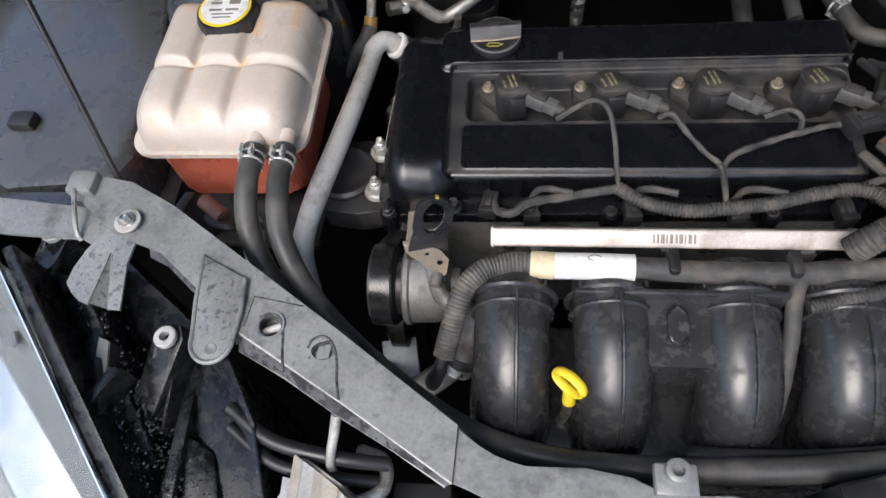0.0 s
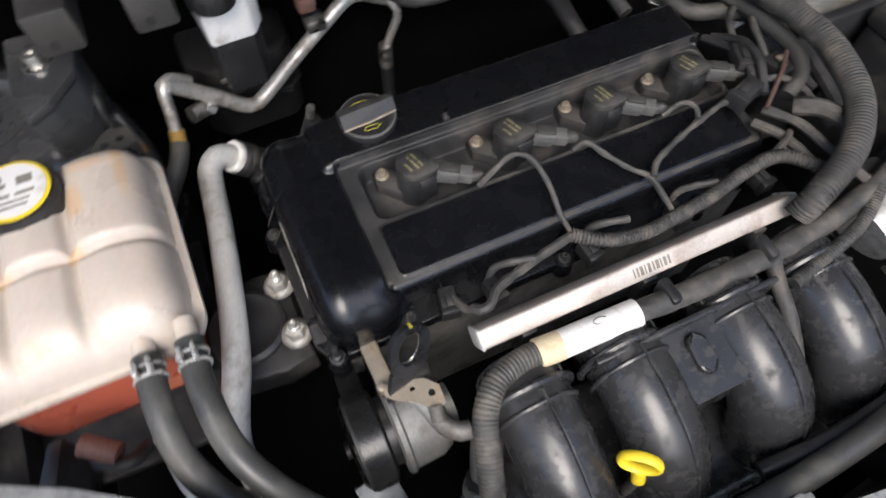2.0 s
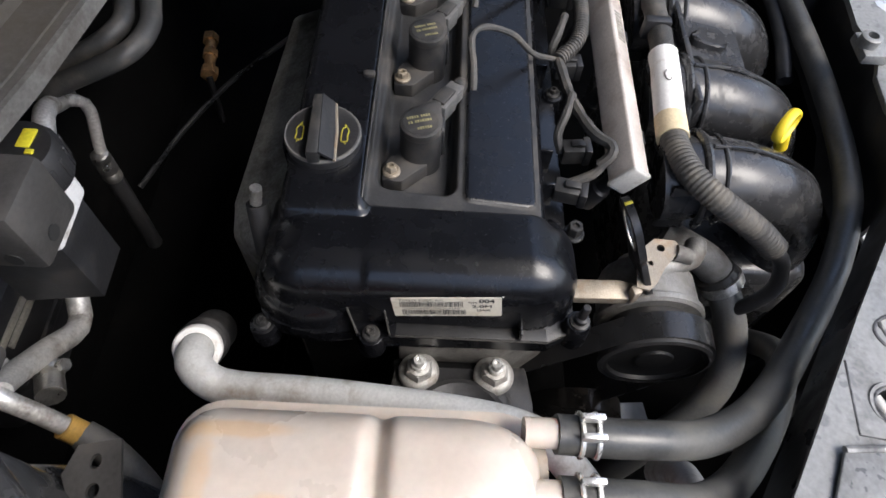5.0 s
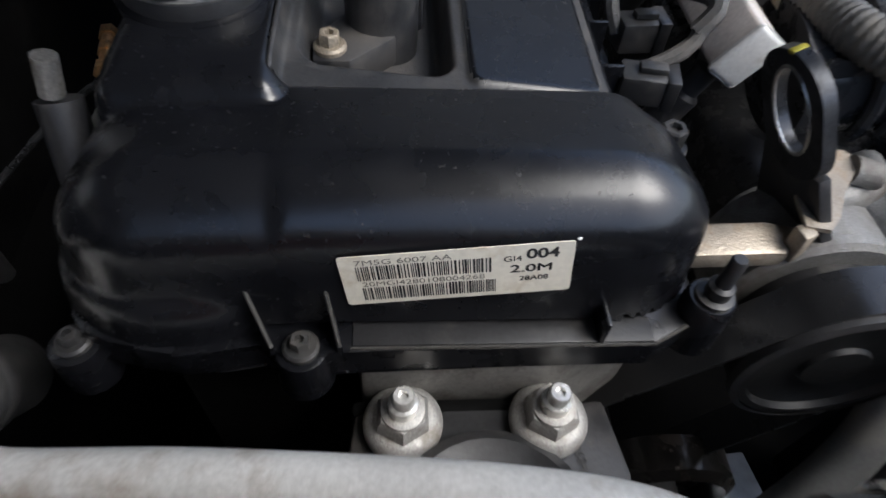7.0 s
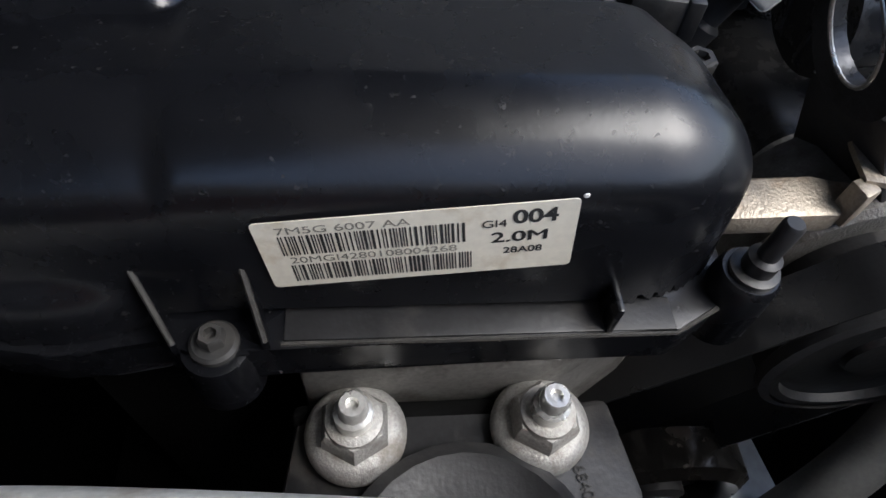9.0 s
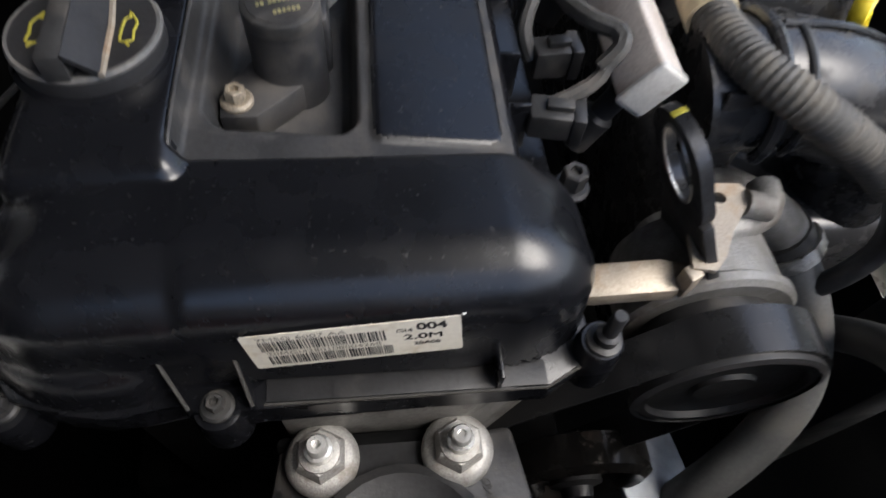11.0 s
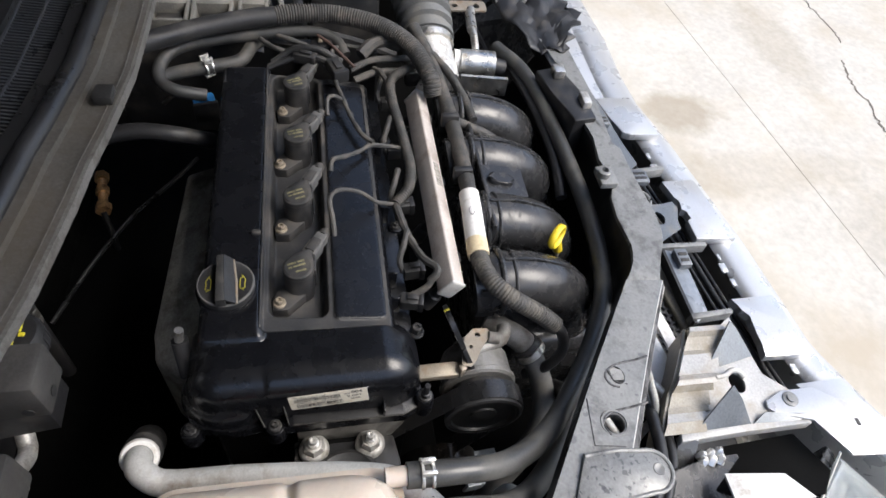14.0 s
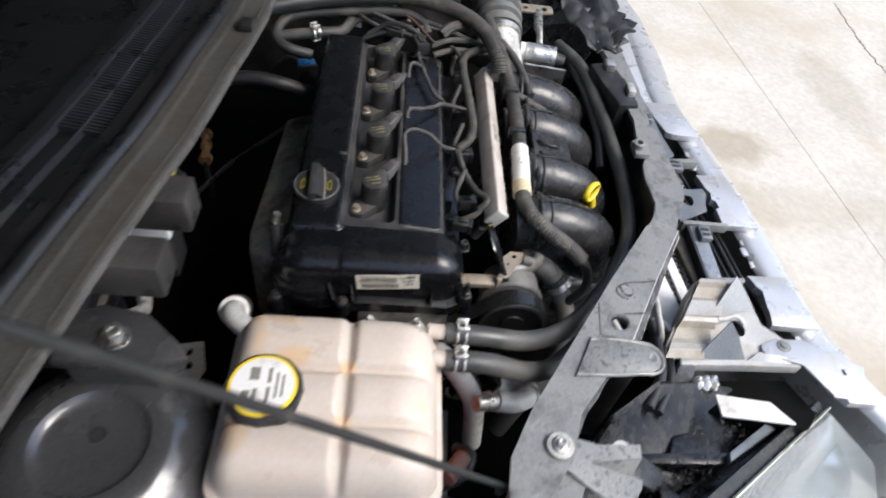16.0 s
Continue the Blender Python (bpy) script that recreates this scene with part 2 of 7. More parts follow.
def ground_material():
    m = mat("worn_concrete", (0.50, 0.472, 0.415), 0.85, vary=0.14, grain=6, bump=0.4, dirt=(0.42, 0.365, 0.28), dirt_amount=0.36, dirt_scale=1.9)
    return stain(m, ((1.06, -1.155, 0.10, 0.13, 0.62), (0.78, -1.28, 0.10, 0.45, 0.28), (1.45, -1.70, 0.30, 0.12, 0.35), (0.55, -1.62, 0.16, 0.20, 0.22)), (0.27, 0.22, 0.145))


stain(TANK, ((-0.263, 0.056, 0.008, 0.016, 0.5), (-0.248, 0.088, 0.018, 0.006, 0.35), (-0.225, 0.075, 0.005, 0.03, 0.4), (-0.270, 0.008, 0.008, 0.008, 0.6), (-0.322, 0.008, 0.007, 0.007, 0.5), (-0.335, 0.095, 0.02, 0.015, 0.35)), (0.60, 0.36, 0.14), 60.0)
CRACK = mat("crack_shadow_dirt", (0.14, 0.12, 0.10), 0.95, vary=0.4, grain=60)
CONCRETE = ground_material()


def glass(name, tint=(1, 1, 1), rough=0.03):
    m = bpy.data.materials.new(name)
    m.use_nodes = True
    b = m.node_tree.nodes["Principled BSDF"]
    b.inputs["Base Color"].default_value = (*tint, 1)
    b.inputs["Roughness"].default_value = rough
    b.inputs["Transmission Weight"].default_value = 0.78
    b.inputs["IOR"].default_value = 1.49
    return m


LENS = glass("hazy_lamp_plastic", (0.72, 0.78, 0.80), 0.16)


# ---------------------------------------------------------------- builders
def thing(name, at, label, category, group="", kind=""):
    ob = new(name)
    ob.location = at
    ob.empty_display_size = 0.02
    return tagged(ob, label, category, group, kind)


def mesh_of(bm, material, smooth=True):
    me = bpy.data.meshes.new("mesh")
    bm.to_mesh(me)
    bm.free()
    me.materials.append(material)
    if smooth:
        me.polygons.foreach_set("use_smooth", [True] * len(me.polygons))
        me.set_sharp_from_angle(angle=radians(38))
    return me


def part(name, bm, material, parent=None, label="", smooth=True):
    me = bm if isinstance(bm, bpy.types.Mesh) else mesh_of(bm, material, smooth)
    ob = new(name, me)
    if parent:
        ob.parent = parent
        root = parent
        off = Vector()
        while root:
            off += root.location
            root = root.parent
        ob.location = -off
    return tagged(ob, label)


def solid(name, bm, material, label, category, group="", kind="", smooth=True):
    """A thing that is one mesh."""
    return tagged(new(name, mesh_of(bm, material, smooth)), label, category, group, kind)


def box(x0, x1, y0, y1, z0, z1, bevel=0.0, seg=2, m=None, bm=None):
    bm = bm or bmesh.new()
    own = bmesh.ops.create_cube(bm, size=1)["verts"]
    for v in own:
        v.co = Vector(((x0 + x1) / 2 + v.co.x * (x1 - x0), (y0 + y1) / 2 + v.co.y * (y1 - y0), (z0 + z1) / 2 + v.co.z * (z1 - z0)))
    if bevel:
        edges = {e for v in own for e in v.link_edges}
        made = bmesh.ops.bevel(bm, geom=list(edges), offset=bevel, segments=seg, affect="EDGES", profile=0.5)
        own = list({v for f in made["faces"] for v in f.verts} | {v for v in own if v.is_valid})
    if m:
        bmesh.ops.transform(bm, matrix=m, verts=own)
    return bm


def lathe(profile, m=None, seg=28, bm=None, hexa=False, cap=True):
    """Turns (radius, height) pairs about z; hexa: six-sided."""
    bm = bm or bmesh.new()
    seg = 6 if hexa else seg
    rings = []
    own = []
    for r, h in profile:
        if r <= 1e-6:
            ring = [bm.verts.new((0, 0, h))]
        else:
            ring = [bm.verts.new((r * math.cos(a), r * math.sin(a), h)) for a in (2 * math.pi * k / seg for k in range(seg))]
        rings.append(ring)
        own += ring
    for a, b in zip(rings, rings[1:]):
        for k in range(seg):
            j = (k + 1) % seg
            if len(a) == 1 and len(b) == 1:
                continue
            if len(a) == 1:
                bm.faces.new((a[0], b[j], b[k])[::-1])
            elif len(b) == 1:
                bm.faces.new((a[k], a[j], b[0]))
            else:
                bm.faces.new((a[k], a[j], b[j], b[k]))
    if cap and len(rings[0]) > 1:
        bm.faces.new(rings[0][::-1])
    if cap and len(rings[-1]) > 1:
        bm.faces.new(rings[-1])
    if m:
        bmesh.ops.transform(bm, matrix=m, verts=own)
    return bm


def spline(points, step):
    """Points along a smooth curve through the given ones."""
    p = [Vector(q) for q in points]
    p = [2 * p[0] - p[1]] + p + [2 * p[-1] - p[-2]]
    out = []
    for a, b, c, d in zip(p, p[1:], p[2:], p[3:]):
        n = max(2, int((c - b).length / step))
        for k in range(n):
            t = k / n
            out.append(0.5 * (2 * b + (c - a) * t + (2 * a - 5 * b + 4 * c - d) * t * t + (3 * b - a - 3 * c + d) * t ** 3))
    return out + [p[-2]]


def tube(points, r, seg=12, rib=0.0, depth=0.12, flat=1.0, step=None, smoothline=True, wobble=0.0, bm=None):
    """A hose, pipe or wire along the points; rib: the spacing of its corrugations; r may be a pair, for a taper."""
    r0, r1 = r if isinstance(r, tuple) else (r, r)
    step = step or (rib / 4 if rib else max(0.002, min(r0, 0.006)))
    line = spline(points, step) if smoothline else [Vector(q) for q in points]
    bm = bm or bmesh.new()
    up = Vector((0, 0, 1))
    rings, run, total = [], 0.0, sum((b - a).length for a, b in zip(line, line[1:]))
    side = None
    for k, c in enumerate(line):
        ahead = (line[min(k + 1, len(line) - 1)] - line[max(k - 1, 0)]).normalized()
        if side is None:
            side = ahead.cross(up if abs(ahead.z) < 0.9 else Vector((1, 0, 0))).normalized()
        else:
            side = (side - ahead * side.dot(ahead)).normalized()
        over = side.cross(ahead)
        rr = r0 + (r1 - r0) * (run / total)
        if rib:
            rr *= 1 + depth * (1 if (run / rib) % 1 < 0.5 else -1) * 0.5
        if wobble:
            rr *= 1 + wobble * noise.noise(c * 90)
        rings.append([bm.verts.new(c + side * rr * math.cos(a) + over * rr * flat * math.sin(a)) for a in (2 * math.pi * j / seg for j in range(seg))])
        if k + 1 < len(line):
            run += (line[k + 1] - c).length
    for a, b in zip(rings, rings[1:]):
        for j in range(seg):
            i = (j + 1) % seg
            bm.faces.new((a[j], a[i], b[i], b[j]))
    bm.faces.new(rings[0][::-1])
    bm.faces.new(rings[-1])
    bmesh.ops.recalc_face_normals(bm, faces=bm.faces[:])
    return bm


def slab(outline, z0, z1, bevel=0.0, m=None, bm=None):
    """An outline in x and y, raised from z0 to z1; a height may be a function of x and y."""
    bm = bm or bmesh.new()
    f0 = z0 if callable(z0) else (lambda x, y: z0)
    f1 = z1 if callable(z1) else (lambda x, y: z1)
    low = [bm.verts.new((x, y, f0(x, y))) for x, y in outline]
    top = [bm.verts.new((x, y, f1(x, y))) for x, y in outline]
    n = len(outline)
    faces = [bm.faces.new(low[::-1]), bm.faces.new(top)]
    for k in range(n):
        j = (k + 1) % n
        faces.append(bm.faces.new((low[k], low[j], top[j], top[k])))
    if bevel:
        es = list({e for f in faces for e in f.edges})
        bmesh.ops.bevel(bm, geom=es, offset=bevel, segments=2, affect="EDGES", profile=0.5)
    if m:
        bmesh.ops.transform(bm, matrix=m, verts=bm.verts[:])
    bmesh.ops.recalc_face_normals(bm, faces=bm.faces[:])
    return bm


def round_outline(cx, cy, hx, hy, r, n=6):
    out = []
    for sx, sy, a0 in ((1, 1, 0), (-1, 1, 90), (-1, -1, 180), (1, -1, 270)):
        for k in range(n + 1):
            a = radians(a0 + 90 * k / n)
            out.append((cx + sx * (hx - r) + r * math.cos(a), cy + sy * (hy - r) + r * math.sin(a)))
    return out


def plate_with_hole(outline, holes, z0, z1, m=None):
    """A flat plate with round or oval holes right through: holes of (x, y, rx, ry)."""
    bm = bmesh.new()
    loops = [outline] + [[(x + rx * math.cos(-2 * math.pi * k / 16), y + ry * math.sin(-2 * math.pi * k / 16)) for k in range(16)] for x, y, rx, ry in holes]
    for z in (z0, z1):
        edges = []
        for loop in loops:
            vs = [bm.verts.new((x, y, z)) for x, y in loop]
            edges += [bm.edges.new((a, b)) for a, b in zip(vs, vs[1:] + vs[:1])]
        bmesh.ops.triangle_fill(bm, edges=edges, use_beauty=True)
    bm.verts.ensure_lookup_table()
    n = len(bm.verts) // 2
    k = 0
    for loop in loops:
        for j in range(len(loop)):
            i = (j + 1) % len(loop)
            bm.faces.new((bm.verts[k + j], bm.verts[k + i], bm.verts[n + k + i], bm.verts[n + k + j]))
        k += len(loop)
    bmesh.ops.recalc_face_normals(bm, faces=bm.faces[:])
    if m:
        bmesh.ops.transform(bm, matrix=m, verts=bm.verts[:])
    return bm


def sheet(points, thick=0.002):
    """A flat piece of sheet metal with the given corners in space."""
    p = [Vector(q) for q in points]
    n = (p[1] - p[0]).cross(p[-1] - p[0]).normalized() * thick / 2
    bm = bmesh.new()
    a, b = [bm.verts.new(q + n) for q in p], [bm.verts.new(q - n) for q in p]
    bm.faces.new(a)
    bm.faces.new(b[::-1])
    for k in range(len(p)):
        j = (k + 1) % len(p)
        bm.faces.new((a[k], b[k], b[j], a[j]))
    bmesh.ops.recalc_face_normals(bm, faces=bm.faces[:])
    return bm


def height_mesh(x0, x1, y0, y1, step, height, floor):
    """A surface whose height is a function of x and y (arrays), with walls down to the floor."""
    nx, ny = int(round((x1 - x0) / step)) + 1, int(round((y1 - y0) / step)) + 1
    xs, ys = np.linspace(x0, x1, nx), np.linspace(y0, y1, ny)
    gx, gy = np.meshgrid(xs, ys, indexing="ij")
    z = height(gx, gy)
    keep = z > floor + 1e-6
    z = np.maximum(z, floor)
    idx = np.arange(nx * ny).reshape(nx, ny)
    quads = np.stack([idx[:-1, :-1], idx[1:, :-1], idx[1:, 1:], idx[:-1, 1:]], -1).reshape(-1, 4)
    quads = quads[keep.ravel()[quads].any(1)]
    used = np.unique(quads)
    back = np.full(nx * ny, -1)
    back[used] = np.arange(len(used))
    me = bpy.data.meshes.new("mesh")
    co = np.stack([gx, gy, z], -1).reshape(-1, 3)[used]
    me.from_pydata(co.tolist(), [], back[quads].tolist())
    me.polygons.foreach_set("use_smooth", [True] * len(me.polygons))
    return me


def inside(gx, gy, x0, x1, y0, y1, r):
    """Depth inside a rounded rectangle."""
    qx, qy = np.abs(gx - (x0 + x1) / 2) - (x1 - x0) / 2 + r, np.abs(gy - (y0 + y1) / 2) - (y1 - y0) / 2 + r
    return r - np.hypot(np.maximum(qx, 0), np.maximum(qy, 0)) - np.minimum(np.maximum(qx, qy), 0)


def shoulder(s, r, drop):
    """How far a rounded edge of that radius lies below its top at the depth s."""
    u = np.clip(s / r, 0, 1)
    return drop * (1 - np.sqrt(1 - (1 - u) ** 2))


def text_mesh(body, size, material, bold=0.0):
    cu = bpy.data.curves.new("text", "FONT")
    cu.body, cu.size, cu.extrude, cu.offset = body, size, 0.00003, bold
    tmp = bpy.data.objects.new("text", cu)
    me = bpy.data.meshes.new_from_object(tmp)
    bpy.data.objects.remove(tmp)
    me.materials.clear()
    me.materials.append(material)
    return me


# ---------------------------------------------------------------- ground
def build_ground():
    bm = bmesh.new()
    ys = [60, -1.5110, -1.5117, -1.5127, -1.5134, -60]
    zs = [-0.70, -0.70, -0.702, -0.702, -0.70, -0.70]
    rows = [[bm.verts.new((x, y + 0.0905 * x, z)) for x in (-60, -2, 0, 2, 60)] for y, z in zip(ys, zs)]
    for a, b in zip(rows, rows[1:]):
        for k in range(4):
            bm.faces.new((a[k], b[k], b[k + 1], a[k + 1]))
    solid("ground", bm, CONCRETE, "pale worn concrete floor with stains, a saw-cut joint and a crack", "ground", kind="structure", smooth=False)


build_ground()


def build_crack(name, pts, width):
    rnd = random.Random(3)
    line = spline([(x, y, 0) for x, y in pts], 0.012)
    left, right = [], []
    for p in line:
        w = width * rnd.uniform(0.25, 1.2)
        off = rnd.uniform(-0.006, 0.006)
        left.append((p.x, p.y + off + w))
        right.append((p.x, p.y + off - w))
    solid(name, slab(left + right[::-1], -0.7005, -0.6988), CRACK, "ragged dark crack in the concrete floor", "crack", kind="structure", smooth=False)


build_crack("trim_crack_1", [(1.34, -1.925), (1.28, -1.905), (1.19, -1.880), (1.10, -1.885), (1.015, -1.864), (0.93, -1.850), (0.84, -1.862)], 0.004)
build_crack("trim_crack_2", [(2.2, -2.03), (1.80, -1.996), (1.56, -2.002), (1.45, -1.99)], 0.003)


# Unseen walls, added to keep the bright horizon out of the cover's reflections.
SKYBLOCK = mat("sky_blocking_wall", (0.16, 0.155, 0.145), 0.9, vary=0.2, grain=4, bump=0.3)
solid("wall_skyblock_far", box(6.0, 6.2, -7.0, 7.2, -0.70, 4.2), SKYBLOCK, "plain grey wall, unseen, added to block the low sky", "wall", kind="structure")
solid("wall_skyblock_near", box(-6.2, -6.0, -7.0, 7.2, -0.70, 2.4), SKYBLOCK, "plain grey wall, unseen, added to block the low sky", "wall", kind="structure")
solid("wall_skyblock_rear", box(-6.0, 6.0, 7.0, 7.2, -0.70, 4.2), SKYBLOCK, "plain grey wall, unseen, added to block the low sky", "wall", kind="structure")


# ---------------------------------------------------------------- engine bay shell
def bay_wall(name, bm, material, label):
    solid(name, bm, material, label, "engine bay", kind="structure")


# Floor and walls carry the deep shade of the bay in their colour.
bay_wall("floor", box(-0.75, 1.05, -0.62, 0.45, -0.50, -0.47), DARK, "undertray below the engine, black with the shade of the bay")
bay_wall("wall_rear", box(-0.75, 1.05, 0.42, 0.45, -0.47, 0.06), DARK, "bulkhead behind the engine, black with the shade of the bay")
bay_wall("wall_side", box(1.02, 1.05, -0.44, 0.42, -0.47, 0.0), DARK, "inner wing beyond the battery, shade put into its black")
bay_wall("wall_wing", box(-0.75, -0.72, -0.45, 0.45, -0.47, -0.02), DARK, "inner wing beside the coolant tank, shade put into its black")


def build_bonnet():
    root = thing("bonnet", (0.1, 0.44, 0.14), "open bonnet with a dark lined underside, held up above the engine", "bonnet")
    m = pose(0.1, 0.44, 0.14, -46, 0, 0)
    part("lining", box(-0.72, 0.94, -1.14, 0.0, -0.03, -0.012, 0.006, m=m), DARK, root, "black felt lining")
    part("skin", box(-0.75, 0.97, -1.17, 0.02, -0.010, 0.0, 0.004, m=m), SILVER, root, "silver outer skin")


build_bonnet()


# ---------------------------------------------------------------- engine
def deck(y):
    """The dusty floor of the coil channel, which falls towards the intake."""
    return -0.0180 - 0.115 * (0.0365 - y)


def cover_height(x, y):
    base = np.full_like(x, -0.2)

    def put(s, top):
        nonlocal base
        base = np.where(s > 0, np.maximum(base, top), base)

    # the rounded end over the timing chain, broad shoulders at both sides
    ux = np.clip(1 - (x + 0.1225) / 0.025, 0, None)
    ur, ul = np.clip(1 - (y + 0.1120) / 0.036, 0, None), np.clip(1 - (0.103 - y) / 0.034, 0, None)
    ub = np.clip(1 - (-0.046 - x) / 0.030, 0, None) * np.clip((-0.082 - y) / 0.010, 0, 1)
    uy = np.maximum(ur, ul)
    q = np.hypot(np.maximum(ux, ub), uy)
    soft = np.clip((y - 0.026) / 0.007, 0, 1)
    soft = soft * soft * (3 - 2 * soft)
    drop = 0.0205 + 0.010 * np.clip(uy, 0, 1) ** 2
    top = -0.0085 - 0.14 * np.clip(x + 0.112, 0, 0.05) - soft * 0.0026 * np.clip(ux + 0.2, 0, 1)
    d = drop * (1 - np.clip(1 - q ** 1.5, 0, 1) ** (1 / 1.5)) + 0.0475 * np.clip((q - 1) / 0.10, 0, 1.2)
    put(np.minimum(1.10 - q, -0.046 - x), top - d)
    bulge = 0.037 - np.hypot((x + 0.094) * 1.0, (y - 0.066) * 0.82)
    put(bulge + 0.0046, -0.045 - shoulder(bulge, 0.020, 0.018) - 0.03 * np.clip(-bulge / 0.004, 0, 1.2))
    # the ridge with the filler neck
    s = inside(x, y, -0.075, 0.335, 0.030, 0.092, 0.008)
    put(s, -0.0072 - shoulder(s, 0.010, 0.012) - 0.10 * np.clip(-0.055 - x, 0, 0.03))
    # the dusty channel and the flat panel
    pan = inside(x, y, -0.0620, 0.330, -0.0935, 0.036, 0.006)
    level = deck(y)
    fall = shoulder(pan, 0.008, 0.012) * (y < -0.083)
    base = np.where(pan > 0, np.where(x < -0.055, np.minimum(base, level - fall), level - fall), base)
    well = inside(x, y, -0.044, 0.326, -0.027, 0.029, 0.010)
    base = np.where(well > 0, np.minimum(base, level - 0.020 * np.clip(well / 0.003, 0, 1)), base)
    flat = inside(x, y, -0.0475, 0.318, -0.0845, -0.0325, 0.005)
    base = np.where(flat > 0, level + 0.0020 * np.clip(flat / 0.0012, 0, 1), base)
    return base


def bolt_bm(x, y, z, r=0.0045, flange=0.008, h=0.006, washer=0.0015, bm=None):
    m = pose(x, y, z)
    bm = lathe([(flange, 0), (flange, washer), (flange * 0.85, washer + 0.001)], m, 20, bm)
    lathe([(r, washer), (r, h), (r * 0.85, h + 0.0008), (r * 0.5, h + 0.0008), (r * 0.45, h - 0.0015), (0, h - 0.0015)], m, bm=bm, hexa=True)
    return bm


def build_cover():
    root = thing("valve_cover", (0.1, 0, -0.065), "satin black composite valve cover with a dusty recessed coil channel", "engine cover")
    me = height_mesh(-0.150, 0.345, -0.124, 0.114, 0.001, cover_height, -0.068)
    me.materials.append(COVER)
    me.materials.append(PAN)
    co = np.empty(len(me.polygons) * 3)
    me.polygons.foreach_get("center", co)
    cx, cy, cz = co.reshape(-1, 3).T
    dusty = (inside(cx, cy, -0.0615, 0.329, -0.0885, 0.0355, 0.006) > 0) & ~(inside(cx, cy, -0.0465, 0.317, -0.0835, -0.0335, 0.005) > 0)
    me.polygons.foreach_set("material_index", dusty.astype(int).tolist())
    shell = part("shell", me, COVER, root)
    soften = shell.modifiers.new("soften", "SMOOTH")
    soften.factor, soften.iterations = 0.5, 5
    foot = [(-0.126, 0.098), (-0.118, 0.104), (0.330, 0.102), (0.338, 0.094), (0.338, -0.098), (0.330, -0.108), (-0.112, -0.114), (-0.126, -0.108), (-0.1335, -0.095), (-0.1335, 0.012), (-0.136, 0.018), (-0.136, 0.032), (-0.130, 0.040), (-0.1335, 0.054), (-0.1345, 0.066), (-0.132, 0.080), (-0.128, 0.088)]
    part("flange", slab(foot[::-1], -0.0820, -0.0670, 0.0012), COVER, root)
    for x, y, z in ((-0.1262, 0.1022, -0.0085), (-0.1325, 0.0262, -0.0035), (0.1, -0.110, 0), (0.25, -0.110, 0)):
        part("boss", lathe([(0.0098, -0.084), (0.0093, -0.0680), (0.0085, -0.0645), (0.0070, -0.0640)], pose(x, y, z), 28), COVER, root)
        part("bolt", bolt_bm(x, y, z - 0.0640, 0.0035, 0.0062, 0.0055), DUSTY if y < 0.09 else BLACK, root, "dusty black flanged bolt")
    part("tall_boss", lathe([(0.0098, -0.0720), (0.0095, -0.060), (0.0088, -0.0475), (0.0078, -0.046)], pose(-0.1200, -0.1150, -0.0119), 28), COVER, root)
    part("stud_washer", lathe([(0.0068, 0), (0.0068, 0.0014), (0.0052, 0.002)], pose(-0.1200, -0.1155, -0.0579), 24), DUSTY, root)
    part("stud_bolt", lathe([(0.0046, 0), (0.0046, 0.006), (0.0029, 0.007), (0.0029, 0.020), (0.0022, 0.021), (0, 0.021)], pose(-0.1200, -0.1158, -0.0574)), BLACK, root, "black stud bolt standing up")
    for top, foot_y in ((0.0445, 0.0350), (0.0185, 0.0132)):
        rib = part("rib", sheet([(-0.1190, top, -0.0425), (-0.1345, foot_y, -0.0630), (-0.1345, foot_y, -0.0680), (-0.1190, top - 0.002, -0.0680)], 0.0018), COVER, root)
        part("rib_edge", tube([(-0.1192, top, -0.0425), (-0.1268, (top + foot_y) / 2, -0.0528), (-0.1345, foot_y, -0.0630)], 0.0008, 6, smoothline=False), WORNEDGE, rib, "worn grey edge")
    part("flange_edge", tube([(-0.1332, 0.010, -0.0672), (-0.1333, -0.03, -0.0671), (-0.1333, -0.094, -0.0672), (-0.1262, -0.1075, -0.0672)], 0.0007, 6, smoothline=False, wobble=0.5), WORNEDGE, root, "worn grey edge")
    part("ledge", box(-0.1325, -0.1225, -0.094, 0.0095, -0.0676, -0.0664, 0.0005), BLACK, root, "dusty ledge below the sticker")
    part("rib", box(-0.133, -0.120, -0.076, -0.074, -0.068, -0.055, 0.0006), COVER, root)
    # Thin bead in the lighter material draws the highlight along the channel edge.
    part("rim", tube([(-0.060, 0.0362, -0.0150), (-0.050, 0.0358, -0.0082), (0.05, 0.0355, -0.0070), (0.330, 0.0355, -0.0070)], 0.0011, 8), PAN, root, "edge of the coil channel, lighter for its highlight")
    part("clip", box(0.048, 0.054, 0.037, 0.046, -0.0085, -0.0040, 0.0015), DUSTY, root, "small dusty clip on the ridge")
    for x in (-0.02, 0.012, 0.105, 0.205):
        part("rib", box(x, x + 0.0022, -0.101, -0.091, -0.064, -0.037, 0.0006), COVER, root)
    # the sticker
    u = Vector((0.0, -0.0706, 0.0080)).normalized()
    n = Vector((-1, 0, 0.058))
    n = (n - u * n.dot(u)).normalized()
    v = n.cross(u)
    m = Matrix((u * 0.956, v * 0.884, n)).transposed().to_4x4()
    m.translation = (-0.1243, 0.0100, -0.0537)
    w, h = 0.0744, 0.0268
    sticker = part("sticker", slab(round_outline(w / 2, h / 2, w / 2, h / 2, 0.0012, 3), 0, 0.0003, m=m), PAPER, root, "off-white printed paper sticker with barcodes")
    rnd = random.Random(4)
